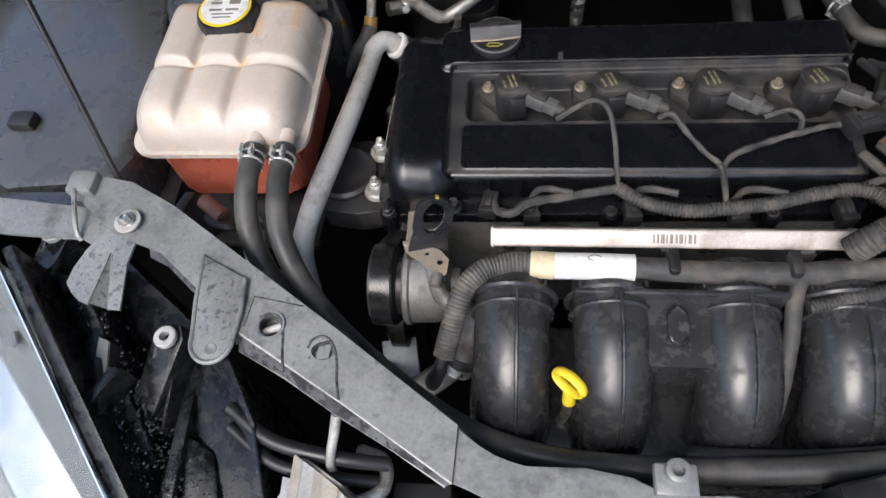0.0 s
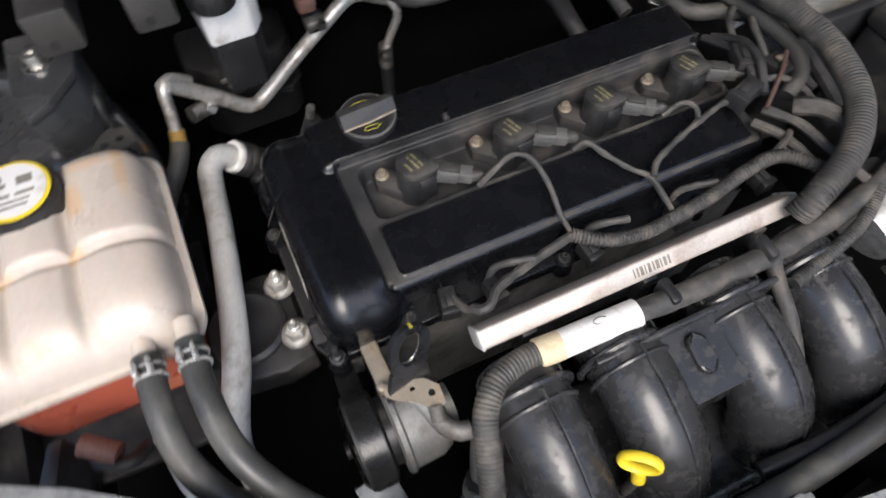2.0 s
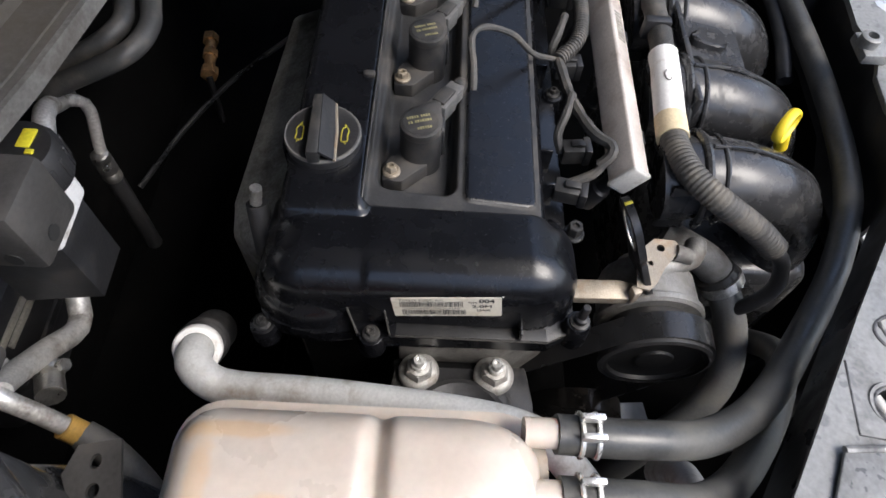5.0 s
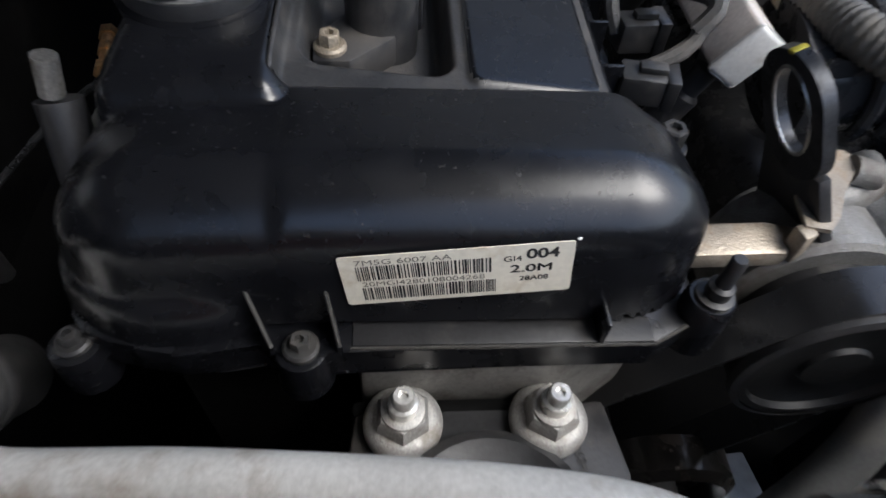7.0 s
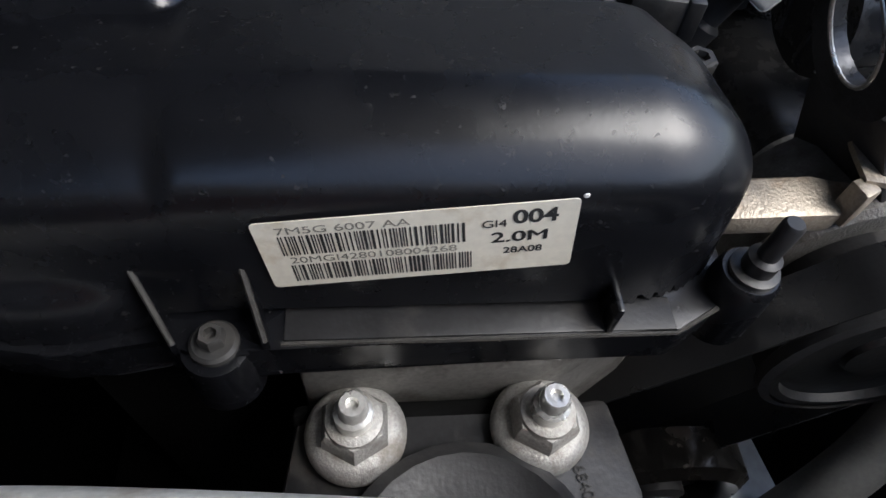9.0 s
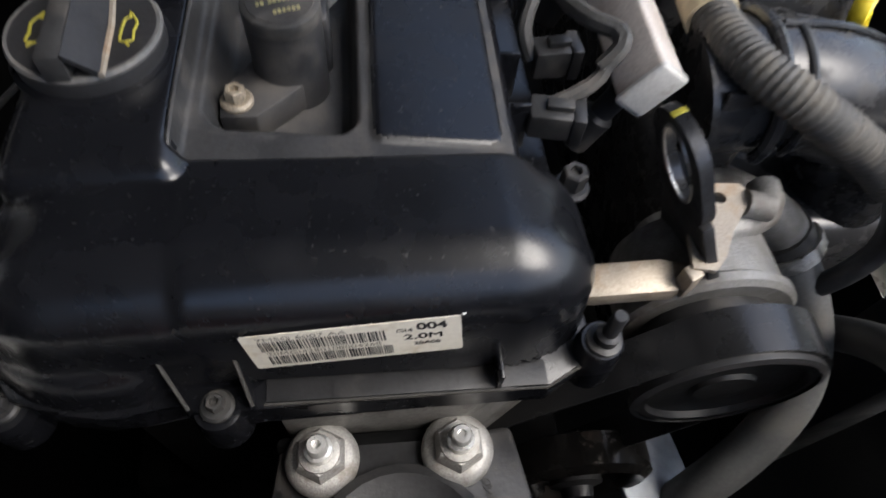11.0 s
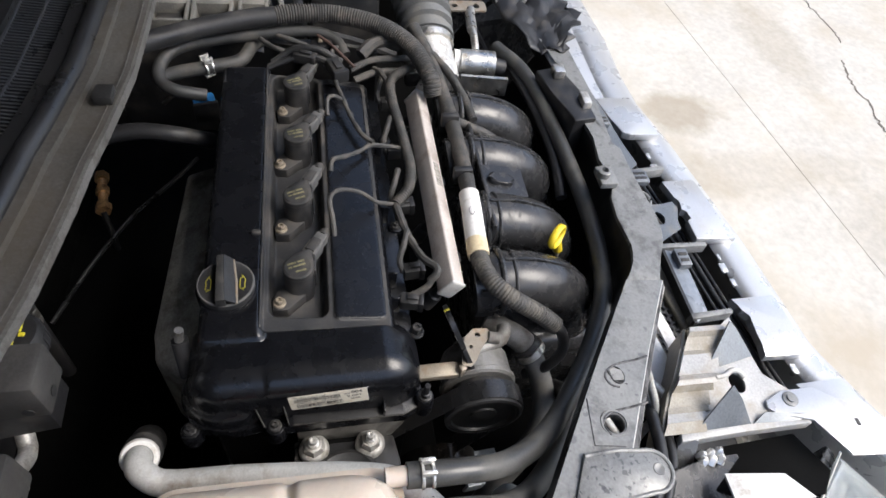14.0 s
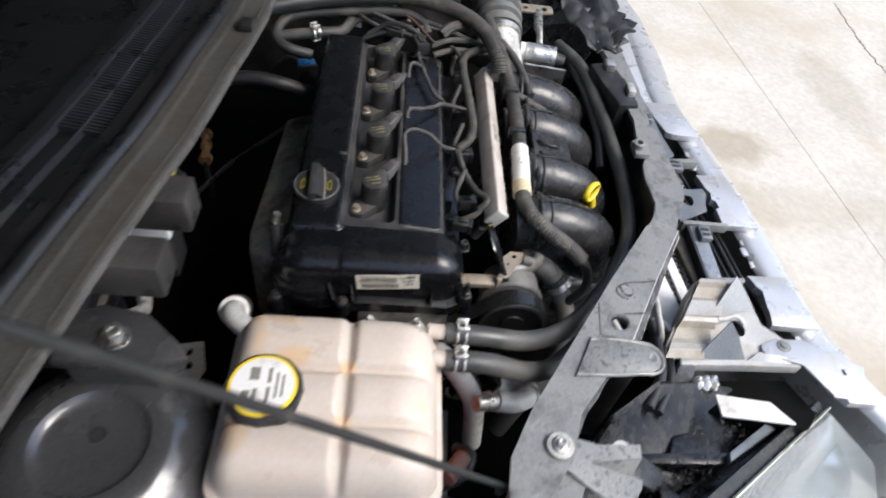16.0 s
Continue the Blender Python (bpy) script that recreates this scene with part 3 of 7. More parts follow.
    for x0, x1, y0, y1 in ((0.0052, 0.0475, 0.0137, 0.0213), (0.0060, 0.0495, 0.0024, 0.0094)):
        bm = bmesh.new()
        x = x0
        while x < x1:
            wd = rnd.choice((0.0003, 0.0004, 0.0007))
            box(x, x + wd, y0, y1, 0.0003, 0.0004, m=m, bm=bm)
            x += wd + rnd.choice((0.0003, 0.0004, 0.0007))
        tagged(part("barcode", bm, INK, sticker, smooth=False), kind="stuff")
    for body, x, y, size, ink, bold in (("7M5G 6007 AA", 0.0050, 0.0222, 0.0037, GREYINK, 0.0), ("20MGI4280108004268", 0.0062, 0.0104, 0.0036, GREYINK, 0.0), ("GI4", 0.0520, 0.0186, 0.0040, INK, 0.0), ("004", 0.0592, 0.0196, 0.0070, INK, 0.00018), ("2.0M", 0.0540, 0.0124, 0.0057, INK, 0.0), ("2.0M", 0.05425, 0.01255, 0.0057, INK, 0.0), ("28A08", 0.0572, 0.0076, 0.0036, INK, 0.00003)):
        me = text_mesh(body, size, ink, bold)
        me.transform(Matrix.Diagonal(({"2.0M": 1.22, "7M5G 6007 AA": 1.30, "20MGI4280108004268": 1.20}.get(body, 1.0), 1, 1, 1)))
        me.transform(m @ pose(x, y, 0.00042))
        part("print", me, ink, sticker)
    part("chip", lathe([(0.0008, 0), (0.0006, 0.0003), (0, 0.0004)], m @ pose(w + 0.001, h + 0.0006, 0.0), 8), WHITE, root, "torn white corner of the sticker")


build_cover()


GRIMY = mat("grimy_cast_aluminium", (0.17, 0.165, 0.155), 0.55, metal=0.4, vary=0.25, grain=80, bump=0.12, dirt=(0.06, 0.052, 0.045), dirt_amount=0.4, dirt_scale=35)


def build_engine_block():
    root = thing("engine_block", (0.1, 0, -0.3), "dull cast aluminium engine block and cylinder head under the cover", "engine")
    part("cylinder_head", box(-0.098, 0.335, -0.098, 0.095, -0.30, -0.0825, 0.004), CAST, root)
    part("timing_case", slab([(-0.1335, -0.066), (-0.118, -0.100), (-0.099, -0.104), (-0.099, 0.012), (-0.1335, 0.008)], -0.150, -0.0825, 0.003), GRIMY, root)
    # Lower cases and sump are near black: shade is put into their colour.
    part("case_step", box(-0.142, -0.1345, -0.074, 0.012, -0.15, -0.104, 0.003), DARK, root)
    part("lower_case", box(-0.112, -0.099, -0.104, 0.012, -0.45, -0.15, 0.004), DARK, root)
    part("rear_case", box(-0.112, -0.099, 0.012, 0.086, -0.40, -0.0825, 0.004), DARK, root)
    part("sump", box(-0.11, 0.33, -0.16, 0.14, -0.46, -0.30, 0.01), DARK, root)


build_engine_block()


DULLZINC = mat("dull_zinc_fixing", (0.38, 0.37, 0.35), 0.48, metal=0.45, vary=0.3, grain=150, bump=0.25, dirt=(0.24, 0.215, 0.18), dirt_amount=0.32, dirt_scale=90)


def build_mount():
    root = thing("engine_mount", (-0.17, -0.035, -0.12), "black engine mount with two large zinc nuts beside the timing case", "engine mount")
    out = [(-0.136, 0.010), (-0.165, 0.014), (-0.205, 0.010), (-0.225, -0.035), (-0.205, -0.085), (-0.165, -0.090), (-0.136, -0.085), (-0.140, -0.055), (-0.140, -0.020)]
    part("arm", slab(out, -0.140, -0.1045, 0.003), BLACK, root)
    part("rubber", lathe([(0.036, 0), (0.036, 0.008), (0.032, 0.011), (0.026, 0.008), (0.012, 0.008), (0, 0.009)], pose(-0.186, -0.037, -0.1065)), RUBBER, root)
    for y in (-0.0074, -0.0610):
        m = pose(-0.1458, y, -0.1018)
        nut = part("flange_nut", lathe([(0.0146, 0), (0.0146, 0.0024), (0.0128, 0.0050), (0.0108, 0.0062)], m, 36), DULLZINC, root, "dusty zinc flange nut")
        part("hexagon", lathe([(0.0106, 0.0056), (0.0102, 0.0110), (0.0088, 0.0128), (0.0062, 0.0130)], m, hexa=True), DULLZINC, nut)
        part("ring", lathe([(0.0082, 0.0120), (0.0078, 0.0140), (0.0062, 0.0146)], m, 28), DULLZINC, nut)
        part("stud", lathe([(0.0054, 0.0136), (0.0054, 0.0195), (0.0042, 0.0205), (0.0040, 0.0245), (0.0034, 0.0252), (0.0018, 0.0252), (0.0015, 0.0235), (0, 0.0235)], m, 12), CLIP, nut)

    me = text_mesh("326840", 0.0050, WORNEDGE)
    me.transform(pose(-0.1520, -0.0690, -0.1040, 0, 0, 190))
    part("casting_number", me, BLACK, root)


build_mount()


def build_coil():
    coil = thing("ignition_coil", (0, 0, 0), "dusty black ignition coil with worn yellow print on its cap", "ignition coil", "coils along the engine")
    tip = radians(-28)
    drop = [(0.0152 * math.cos(q), 0.0152 * math.sin(q)) for q in (tip + radians(58 + 244 * k / 22) for k in range(23))] + [(0.0240 * math.cos(tip - 0.10), 0.0240 * math.sin(tip - 0.10)), (0.0240 * math.cos(tip + 0.10), 0.0240 * math.sin(tip + 0.10))]
    part("cap", slab(drop, -0.0062, 0.0004, 0.0010), DUSTY, coil)
    part("cap_disc", lathe([(0.0128, 0.0), (0.0126, 0.0007), (0, 0.0007)], seg=28), PAN, coil)
    bm = lathe([(0.0150, -0.045), (0.0150, -0.0058)], seg=24)
    slab([(-0.014, -0.006), (-0.031, 0.012), (-0.031, 0.026), (-0.017, 0.027), (0.004, 0.014)], -0.042, -0.0285, 0.001, bm=bm)
    box(0.0, 0.017, -0.017, 0.004, -0.036, -0.008, 0.002, bm=bm)
    part("body", bm, BLACK, coil)
    m = pose(0.0185, -0.0100, -0.007, 0, 6, -28)
    con = part("connector", box(0.0, 0.019, -0.0075, 0.0075, -0.009, 0.005, 0.0015, m=m), GREYP, coil, "dusty grey-black plug")
    part("latch", box(0.002, 0.020, -0.0050, 0.0050, 0.005, 0.0078, 0.001, m=m), DUSTY, con)
    part("plug_end", box(0.018, 0.032, -0.0062, 0.0062, -0.0075, 0.0042, 0.0012, m=m), GREYP, con)
    part("boot", lathe([(0.0062, 0), (0.0055, 0.008), (0.003, 0.011)], m @ pose(0.031, 0, -0.001, 0, 90, 0), 12), LOOM, con)
    part("bolt", bolt_bm(-0.023, 0.0197, -0.0285, 0.0042, 0.0065, 0.0065), TARN, coil, "tarnished hexagon bolt")
    for k, (a, b, y) in enumerate(((-0.009, 0.008, 0.004), (-0.009, 0.007, -0.0005), (-0.004, 0.005, -0.007))):
        bm = bmesh.new()
        rnd = random.Random(k)
        x = a
        while x < b:
            box(x, x + 0.0012, y, y + 0.0022, 0.0007, 0.0009, bm=bm)
            x += rnd.choice((0.0018, 0.0018, 0.003))
        bmesh.ops.rotate(bm, cent=(0, 0, 0), matrix=Matrix.Rotation(radians(-72), 3, "Z"), verts=bm.verts[:])
        part("print", bm, FAINT, coil, "worn yellow print", smooth=False)
    return coil


first_coil = build_coil()
for k in (1, 2, 3):
    copy_thing(first_coil, pose(0.096 * k, 0, 0, 0, 0, (0, 3, -2, 4)[k]))


def build_oil_cap():
    c = (-0.016, 0.0665)
    z = -0.0072
    root = thing("oil_filler_cap", (*c, z), "black oil filler cap with yellow oil-can print", "oil cap")
    prof = [(0.0245, -0.010), (0.0250, 0.0005), (0.0262, 0.0010), (0.0262, 0.0075), (0.0250, 0.0092), (0.0225, 0.0092), (0.0, 0.0092)]
    part("disc", lathe(prof, pose(*c, z), 36), BLACK, root)
    part("neck", lathe([(0.0285, -0.012), (0.0285, 0.0002), (0.026, 0.001)], pose(*c, z), 32), COVER, root)
    m = pose(*c, z, 0, 0, 4)
    part("grip", slab([(-0.0265, 0.0), (0.0265, 0.0), (0.0265, 0.0065), (-0.0265, 0.0085)], 0.0085, 0.0195, 0.0012, m=m), DUSTY, root, "dusty upright grip bar")
    part("grip_slope", sheet([m @ Vector(p) for p in ((-0.0262, 0.0004, 0.0190), (0.0262, 0.0004, 0.0190), (0.0255, -0.0080, 0.0100), (-0.0258, -0.0095, 0.0100))], 0.0018), BLACK, root, "sloping face of the grip")
    part("grip_edge", tube([Vector((c[0] + px, c[1] + py, z + 0.0105)) for px, py in ((-0.0255, -0.0112), (0.0, -0.0100), (0.0255, -0.0062))], 0.0012, 6, smoothline=False), RUSTY, root, "worn brownish grip edge")
    part("rim", lathe([(0.0262, 0.0070), (0.0266, 0.0080), (0.0258, 0.0094), (0.0246, 0.0094)], pose(*c, z), 36, cap=False), GREYP, root, "worn grey rim")
    for s in (1, -1):
        bm = bmesh.new()
        can = [(-0.012, 0.0172), (-0.0095, 0.0150), (-0.0090, 0.0128), (-0.002, 0.0124), (0.0055, 0.0130), (0.0062, 0.0152), (0.0105, 0.0142), (0.0060, 0.0172), (0.0025, 0.0188), (-0.003, 0.0180), (-0.0085, 0.0186), (-0.0092, 0.0155)]
        tube([(c[0] + px * 0.80, c[1] + s * (0.0152 + (py - 0.0152) * 0.75), z + 0.0093) for px, py in can], 0.0005, 5, step=0.0015, bm=bm)
        part("print", bm, YPRINT, root, "yellow oil-can symbol", smooth=False)


build_oil_cap()


# ---------------------------------------------------------------- coolant tank
def build_tank():
    root = thing("coolant_tank", (-0.29, 0.015, -0.14), "yellowed translucent coolant tank with quilted top and orange staining", "coolant tank")
    X0, X1, Y0, Y1 = -0.386, -0.200, -0.080, 0.118

    def top(x, y):
        ul, ur = np.clip(1 - (x - X0 - 0.007) / 0.022, 0, None), np.clip(1 - (X1 - 0.007 - x) / 0.026, 0, None)
        uf, ub = np.clip(1 - (y - Y0 - 0.005) / 0.046, 0, None), np.clip(1 - (Y1 - 0.006 - y) / 0.026, 0, None)
        q = np.hypot(np.maximum(ul, ur), np.maximum(uf, ub) ** 1.25)
        dome = 0.0300 - 0.041 * (1 - np.sqrt(np.clip(1 - q * q, 0, 1)))
        across = 0.0085 * np.exp(-(((y - 0.0085) / 0.0050) ** 2))
        along = sum(0.0072 * np.exp(-(((x - c) / 0.0048) ** 2)) for c in (-0.3240, -0.2735))
        pillow = 0.0020 * np.cos((x + 0.349) * 2 * math.pi / 0.0505) * np.clip(1 - q, 0, 1)
        return np.where(q < 1, dome - np.maximum(across, along * np.clip(1.15 - q, 0, 1)) + pillow, -0.5)

    me = height_mesh(X0, X1, Y0, Y1, 0.0015, top, -0.012)
    me.materials.append(TANK)
    part("upper_shell", me, TANK, root)
    part("seam", slab(round_outline((X0 + X1) / 2, (Y0 + Y1) / 2, (X1 - X0) / 2, (Y1 - Y0) / 2, 0.024), -0.0165, -0.0105, 0.0012), TANK, root, "moulded seam flange")
    part("lower_shell", slab(round_outline(-0.297, 0.017, 0.076, 0.084, 0.022), -0.098, -0.0160, 0.006), COOLANT, root, "lower half red with coolant")
    c = (-0.300, 0.076)
    part("neck", lathe([(0.0295, 0.010), (0.0295, 0.016)], pose(*c, 0)), TANK, root)
    cap = part("cap", lathe([(0.0305, 0.012), (0.0325, 0.014), (0.0325, 0.034), (0.0310, 0.0375), (0.0285, 0.0382), (0.0, 0.0385)], pose(*c, 0), 40), BLACK, root, "black screw cap")
    for k in range(12):
        a = 2 * math.pi * k / 12
        part("knurl", box(-0.0007, 0.0007, -0.0022, 0.0022, 0.015, 0.034, 0.0005, 1, m=pose(c[0] + 0.0325 * math.cos(a), c[1] + 0.0325 * math.sin(a), 0, 0, 0, math.degrees(a))), BLACK, cap)
    part("ring", lathe([(0.0285, 0.0380), (0.0285, 0.0391), (0.0255, 0.0393)], pose(*c, 0), 40), YELLOW, cap, "yellow ring")
    part("disc", lathe([(0.0257, 0.0388), (0.0257, 0.0398), (0, 0.0398)], pose(*c, 0), 40), WHITE, cap, "white warning disc")
    for x0, x1, y0, y1 in ((-0.016, -0.004, 0.004, 0.008), (-0.014, -0.006, 0.010, 0.016), (0.004, 0.016, 0.004, 0.012), (-0.016, -0.002, -0.006, -0.003), (0.002, 0.016, -0.006, -0.003), (-0.012, 0.012, -0.012, -0.010), (-0.010, 0.010, -0.017, -0.015)):
        part("print", box(c[0] + x0, c[0] + x1, c[1] + y0, c[1] + y1, 0.0397, 0.0401), GREYINK, cap, smooth=False)
    for x in (-0.245, -0.214):
        part("spout", tube([(x, -0.065, 0.004), (x, -0.105, 0.003)], 0.0080, 14, smoothline=False), TANK, root)
    return root


build_tank()


def clamp(x, y, z, turn, r, parent):
    """A spring clamp round a hose."""
    bm = bmesh.new()
    for s in (-0.0042, 0.0042):
        ring = [(r * math.cos(a), s, r * math.sin(a)) for a in (2 * math.pi * k / 20 for k in range(21))]
        tube(ring, 0.0014, 6, smoothline=False, bm=bm)
    for s in (-1, 1):
        box(-0.0016 + s * 0.005, 0.0016 + s * 0.005, -0.006, 0.006, r - 0.001, r + 0.007, 0.0008, bm=bm)
    box(-0.007, 0.007, -0.0065, 0.0065, -r - 0.0015, -r, 0.0004, bm=bm)
    bmesh.ops.transform(bm, matrix=pose(x, y, z) @ turn, verts=bm.verts[:])
    part("clamp", bm, CLIP, parent, "bright spring clamp")


def hose(name, pts, r, material, label, clamps=(), **kw):
    root = thing(name, pts[0], label, "hose")
    part("sleeve", tube(pts, r, 16, **kw), material, root)
    for x, y, z, rz in clamps:
        clamp(x, y, z, Matrix.Rotation(radians(rz), 4, "Z"), r * 1.06, root)
    return root


hose("coolant_hose", [(-0.214, -0.082, 0.003), (-0.214, -0.125, 0.000), (-0.207, -0.170, -0.014), (-0.180, -0.215, -0.034), (-0.130, -0.262, -0.055), (-0.060, -0.312, -0.062), (0.010, -0.342, -0.062), (0.10, -0.352, -0.06), (0.22, -0.348, -0.055), (0.36, -0.330, -0.045), (0.44, -0.30, -0.05)], 0.0105, HOSE, "thick black rubber coolant hose running along the front crossmember", [(-0.214, -0.0985, 0.003, 0)])
hose("coolant_hose", [(-0.245, -0.082, 0.003), (-0.245, -0.125, 0.000), (-0.240, -0.165, -0.020), (-0.215, -0.205, -0.05), (-0.16, -0.255, -0.085), (-0.11, -0.285, -0.12), (-0.06, -0.30, -0.20)], 0.0105, HOSE, "black rubber coolant hose with a spring clamp at the tank", [(-0.245, -0.096, 0.003, 0)])


def build_pipe():
    root = thing("coolant_pipe", (-0.16, 0.0, -0.08), "dull grey coated metal pipe between engine and tank", "pipe")
    part("tube", tube([(-0.140, 0.147, -0.089), (-0.147, 0.1455, -0.079), (-0.158, 0.142, -0.0715), (-0.168, 0.131, -0.0735), (-0.172, 0.112, -0.0775), (-0.177, 0.05, -0.069), (-0.188, -0.04, -0.060), (-0.198, -0.085, -0.063), (-0.212, -0.110, -0.085), (-0.225, -0.130, -0.12), (-0.235, -0.14, -0.2)], 0.0118, 18), PIPE, root)
    along = Vector((0.62, 0.10, -0.78)).normalized()
    ring = Vector((-0.1435, 0.1460, -0.0830))
    m = Matrix.Translation(ring) @ along.to_track_quat("Z", "Y").to_matrix().to_4x4()
    part("collar", lathe([(0.0118, -0.001), (0.0122, -0.0025), (0.0158, -0.0025), (0.0168, -0.001), (0.0168, 0.004), (0.0155, 0.006)], m, 36, cap=False), WHITE, root, "white quick-fit collar")
    part("sleeve", lathe([(0.0165, 0.004), (0.0178, 0.006), (0.0178, 0.012), (0.0168, 0.013), (0.0178, 0.015), (0.0178, 0.022), (0.0165, 0.024), (0.0165, 0.05)], m, 30), RUBBER, root, "grey rubber sleeve")


build_pipe()


# ---------------------------------------------------------------- fuel rail, looms
ENDCAP = mat("pale_cast_end_cap", (0.60, 0.59, 0.56), 0.38, metal=0.25, vary=0.15, grain=80, bump=0.15, dirt=(0.36, 0.32, 0.27), dirt_amount=0.2, dirt_scale=60)


def build_rail():
    root = thing("fuel_rail", (0.14, -0.155, -0.04), "bare square-section aluminium fuel rail along the intake side", "fuel rail")
    tilt = pose(0, -0.1555, -0.0362, -55, 0, 0)
    part("bar", box(-0.0135, 0.301, -0.013, 0.013, -0.0085, 0.0085, 0.0025, 3, m=tilt), RAIL, root)
    for x in (-0.0148, 0.2985):
        part("end_cap", box(x, x + 0.0040, -0.0138, 0.0138, -0.0096, 0.0096, 0.0028, 3, m=tilt), ENDCAP, root, "pale rounded end cap")
    stamp = bmesh.new()
    for k in range(14):
        x = 0.128 + 0.0026 * k + 0.0006 * (k % 3)
        box(x, x + 0.0012 + 0.0006 * (k % 2), -0.0133, -0.0129, -0.004, 0.004, m=tilt, bm=stamp)
    tagged(part("stamp", stamp, GREYINK, root, "faint grey stamped mark", smooth=False), kind="stuff")
    for k in range(4):
        part("injector", lathe([(0.0085, 0), (0.0085, 0.02), (0.006, 0.022), (0.006, 0.035)], pose(0.002 + 0.094 * k, -0.135, -0.085, 25, 0, 0), 14), BLACK, root)
    for x in (0.02, 0.135, 0.25):
        part("foot", box(x, x + 0.014, -0.172, -0.160, -0.075, -0.032, 0.002), DUSTY, root)


build_rail()


def wire(name, pts, r, label, material=LOOM, **kw):
    return solid(name, tube(pts, r, kw.pop("seg", 8), **kw), material, label, "wiring")


TAPED = mat("grey_cloth_tape", (0.056, 0.054, 0.050), 0.6, vary=0.35, grain=110, bump=0.5, dirt=(0.15, 0.135, 0.11), dirt_amount=0.4, dirt_scale=50)
TL = Vector((0.041, -0.191, -0.026))
TR = Vector((0.109, -0.194, -0.022))


def build_harness():
    root = thing("wiring_harness", (0.1, -0.19, -0.03), "thick taped wiring harness with white and cream wraps above the intake", "wiring harness")
    part("conduit", tube([(-0.053, -0.266, -0.058), (-0.047, -0.247, -0.043), (-0.036, -0.216, -0.026), (-0.018, -0.198, -0.022), (0.005, -0.191, -0.023), (0.026, -0.190, -0.025)], 0.0098, 16, rib=0.0034, depth=0.07), TAPED, root, "cloth-taped conduit")
    part("wrapped_trunk", tube([(0.02, -0.192, -0.026), TL, TR, (0.16, -0.196, -0.024), (0.24, -0.195, -0.026), (0.31, -0.190, -0.024), (0.37, -0.180, -0.016), (0.42, -0.165, -0.006)], 0.0098, 14, wobble=0.10), LOOM, root, "cloth tape wrap")
    part("cream_tape", tube([TL - Vector((0.020, -0.001, 0.0)), TL + Vector((0.0005, 0, 0))], 0.0122, 16, smoothline=False), CREAM, root, "cream masking tape")
    tape = part("white_tape", tube([TL + Vector((0.001, 0, 0)), TL * 0.5 + TR * 0.5 + Vector((0, 0, 0.0004)), TR], 0.0118, 18), WHITE, root, "white printed wrap")
    c = TL * 0.5 + TR * 0.5
    part("badge", tube([(c.x + 0.0055 * math.cos(a), c.y + 0.0025 + 0.0027 * math.sin(a), c.z + 0.0117) for a in (2 * math.pi * k / 16 for k in range(17))], 0.0004, 5, smoothline=False), INK, tape, "small dark oval mark", smooth=False)
    for x in (0.135, 0.232):
        part("cable_tie", box(x, x + 0.010, -0.203, -0.180, -0.030, -0.010, 0.003), BLACK, root)
    part("branch", tube([(0.245, -0.196, -0.026), (0.238, -0.215, -0.032), (0.234, -0.245, -0.045), (0.230, -0.28, -0.075), (0.228, -0.31, -0.12)], 0.0068, 12, wobble=0.08), LOOM, root)
    part("lead", tube([(-0.053, -0.264, -0.056), (-0.058, -0.276, -0.070), (-0.066, -0.280, -0.095), (-0.070, -0.266, -0.12), (-0.062, -0.25, -0.15)], 0.0062, 10), RUBBER, root)


build_harness()

wire("coil_wire", [(0.046, -0.037, -0.012), (0.060, -0.036, 0.000), (0.078, -0.034, 0.010), (0.091, -0.044, 0.010), (0.097, -0.066, 0.000), (0.101, -0.087, -0.022), (0.102, -0.106, -0.027)], 0.0026, "twisted grey coil wire arching over the cover", wobble=0.25)
wire("coil_wire", [(0.142, -0.037, -0.012), (0.152, -0.040, -0.004), (0.166, -0.056, -0.012), (0.182, -0.074, -0.019), (0.194, -0.087, -0.0215), (0.196, -0.110, -0.026), (0.195, -0.129, -0.029)], 0.0028, "twisted grey coil wire crossing the cover panel", wobble=0.25)
wire("coil_wire", [(0.238, -0.037, -0.012), (0.256, -0.038, -0.002), (0.266, -0.046, -0.004), (0.264, -0.058, -0.010)], 0.0026, "short grey coil wire dropping to its neighbour", wobble=0.25)
wire("coil_wire", [(0.322, -0.052, -0.006), (0.300, -0.050, -0.008), (0.264, -0.058, -0.010), (0.230, -0.068, -0.014), (0.206, -0.078, -0.016), (0.195, -0.090, -0.018)], 0.0032, "braided grey wire along the cover panel", wobble=0.3)
wire("coil_wire", [(0.334, -0.037, -0.010), (0.352, -0.046, -0.004), (0.372, -0.05, -0.012)], 0.0026, "short grey coil wire at the last plug", wobble=0.25)
wire("engine_loom", [(-0.005, -0.133, -0.030), (-0.002, -0.140, -0.022), (0.006, -0.140, -0.020), (0.020, -0.128, -0.022), (0.060, -0.116, -0.028), (0.102, -0.108, -0.0275)], 0.0042, "thin taped engine loom above the injectors", wobble=0.2)
wire("engine_loom", [(0.102, -0.108, -0.0275), (0.125, -0.125, -0.026), (0.16, -0.132, -0.028), (0.195, -0.130, -0.027), (0.235, -0.126, -0.024), (0.275, -0.120, -0.016), (0.305, -0.122, -0.010), (0.325, -0.140, -0.010), (0.345, -0.165, -0.014)], 0.0062, "corrugated engine loom beside the fuel rail", rib=0.0032, depth=0.16, seg=12)


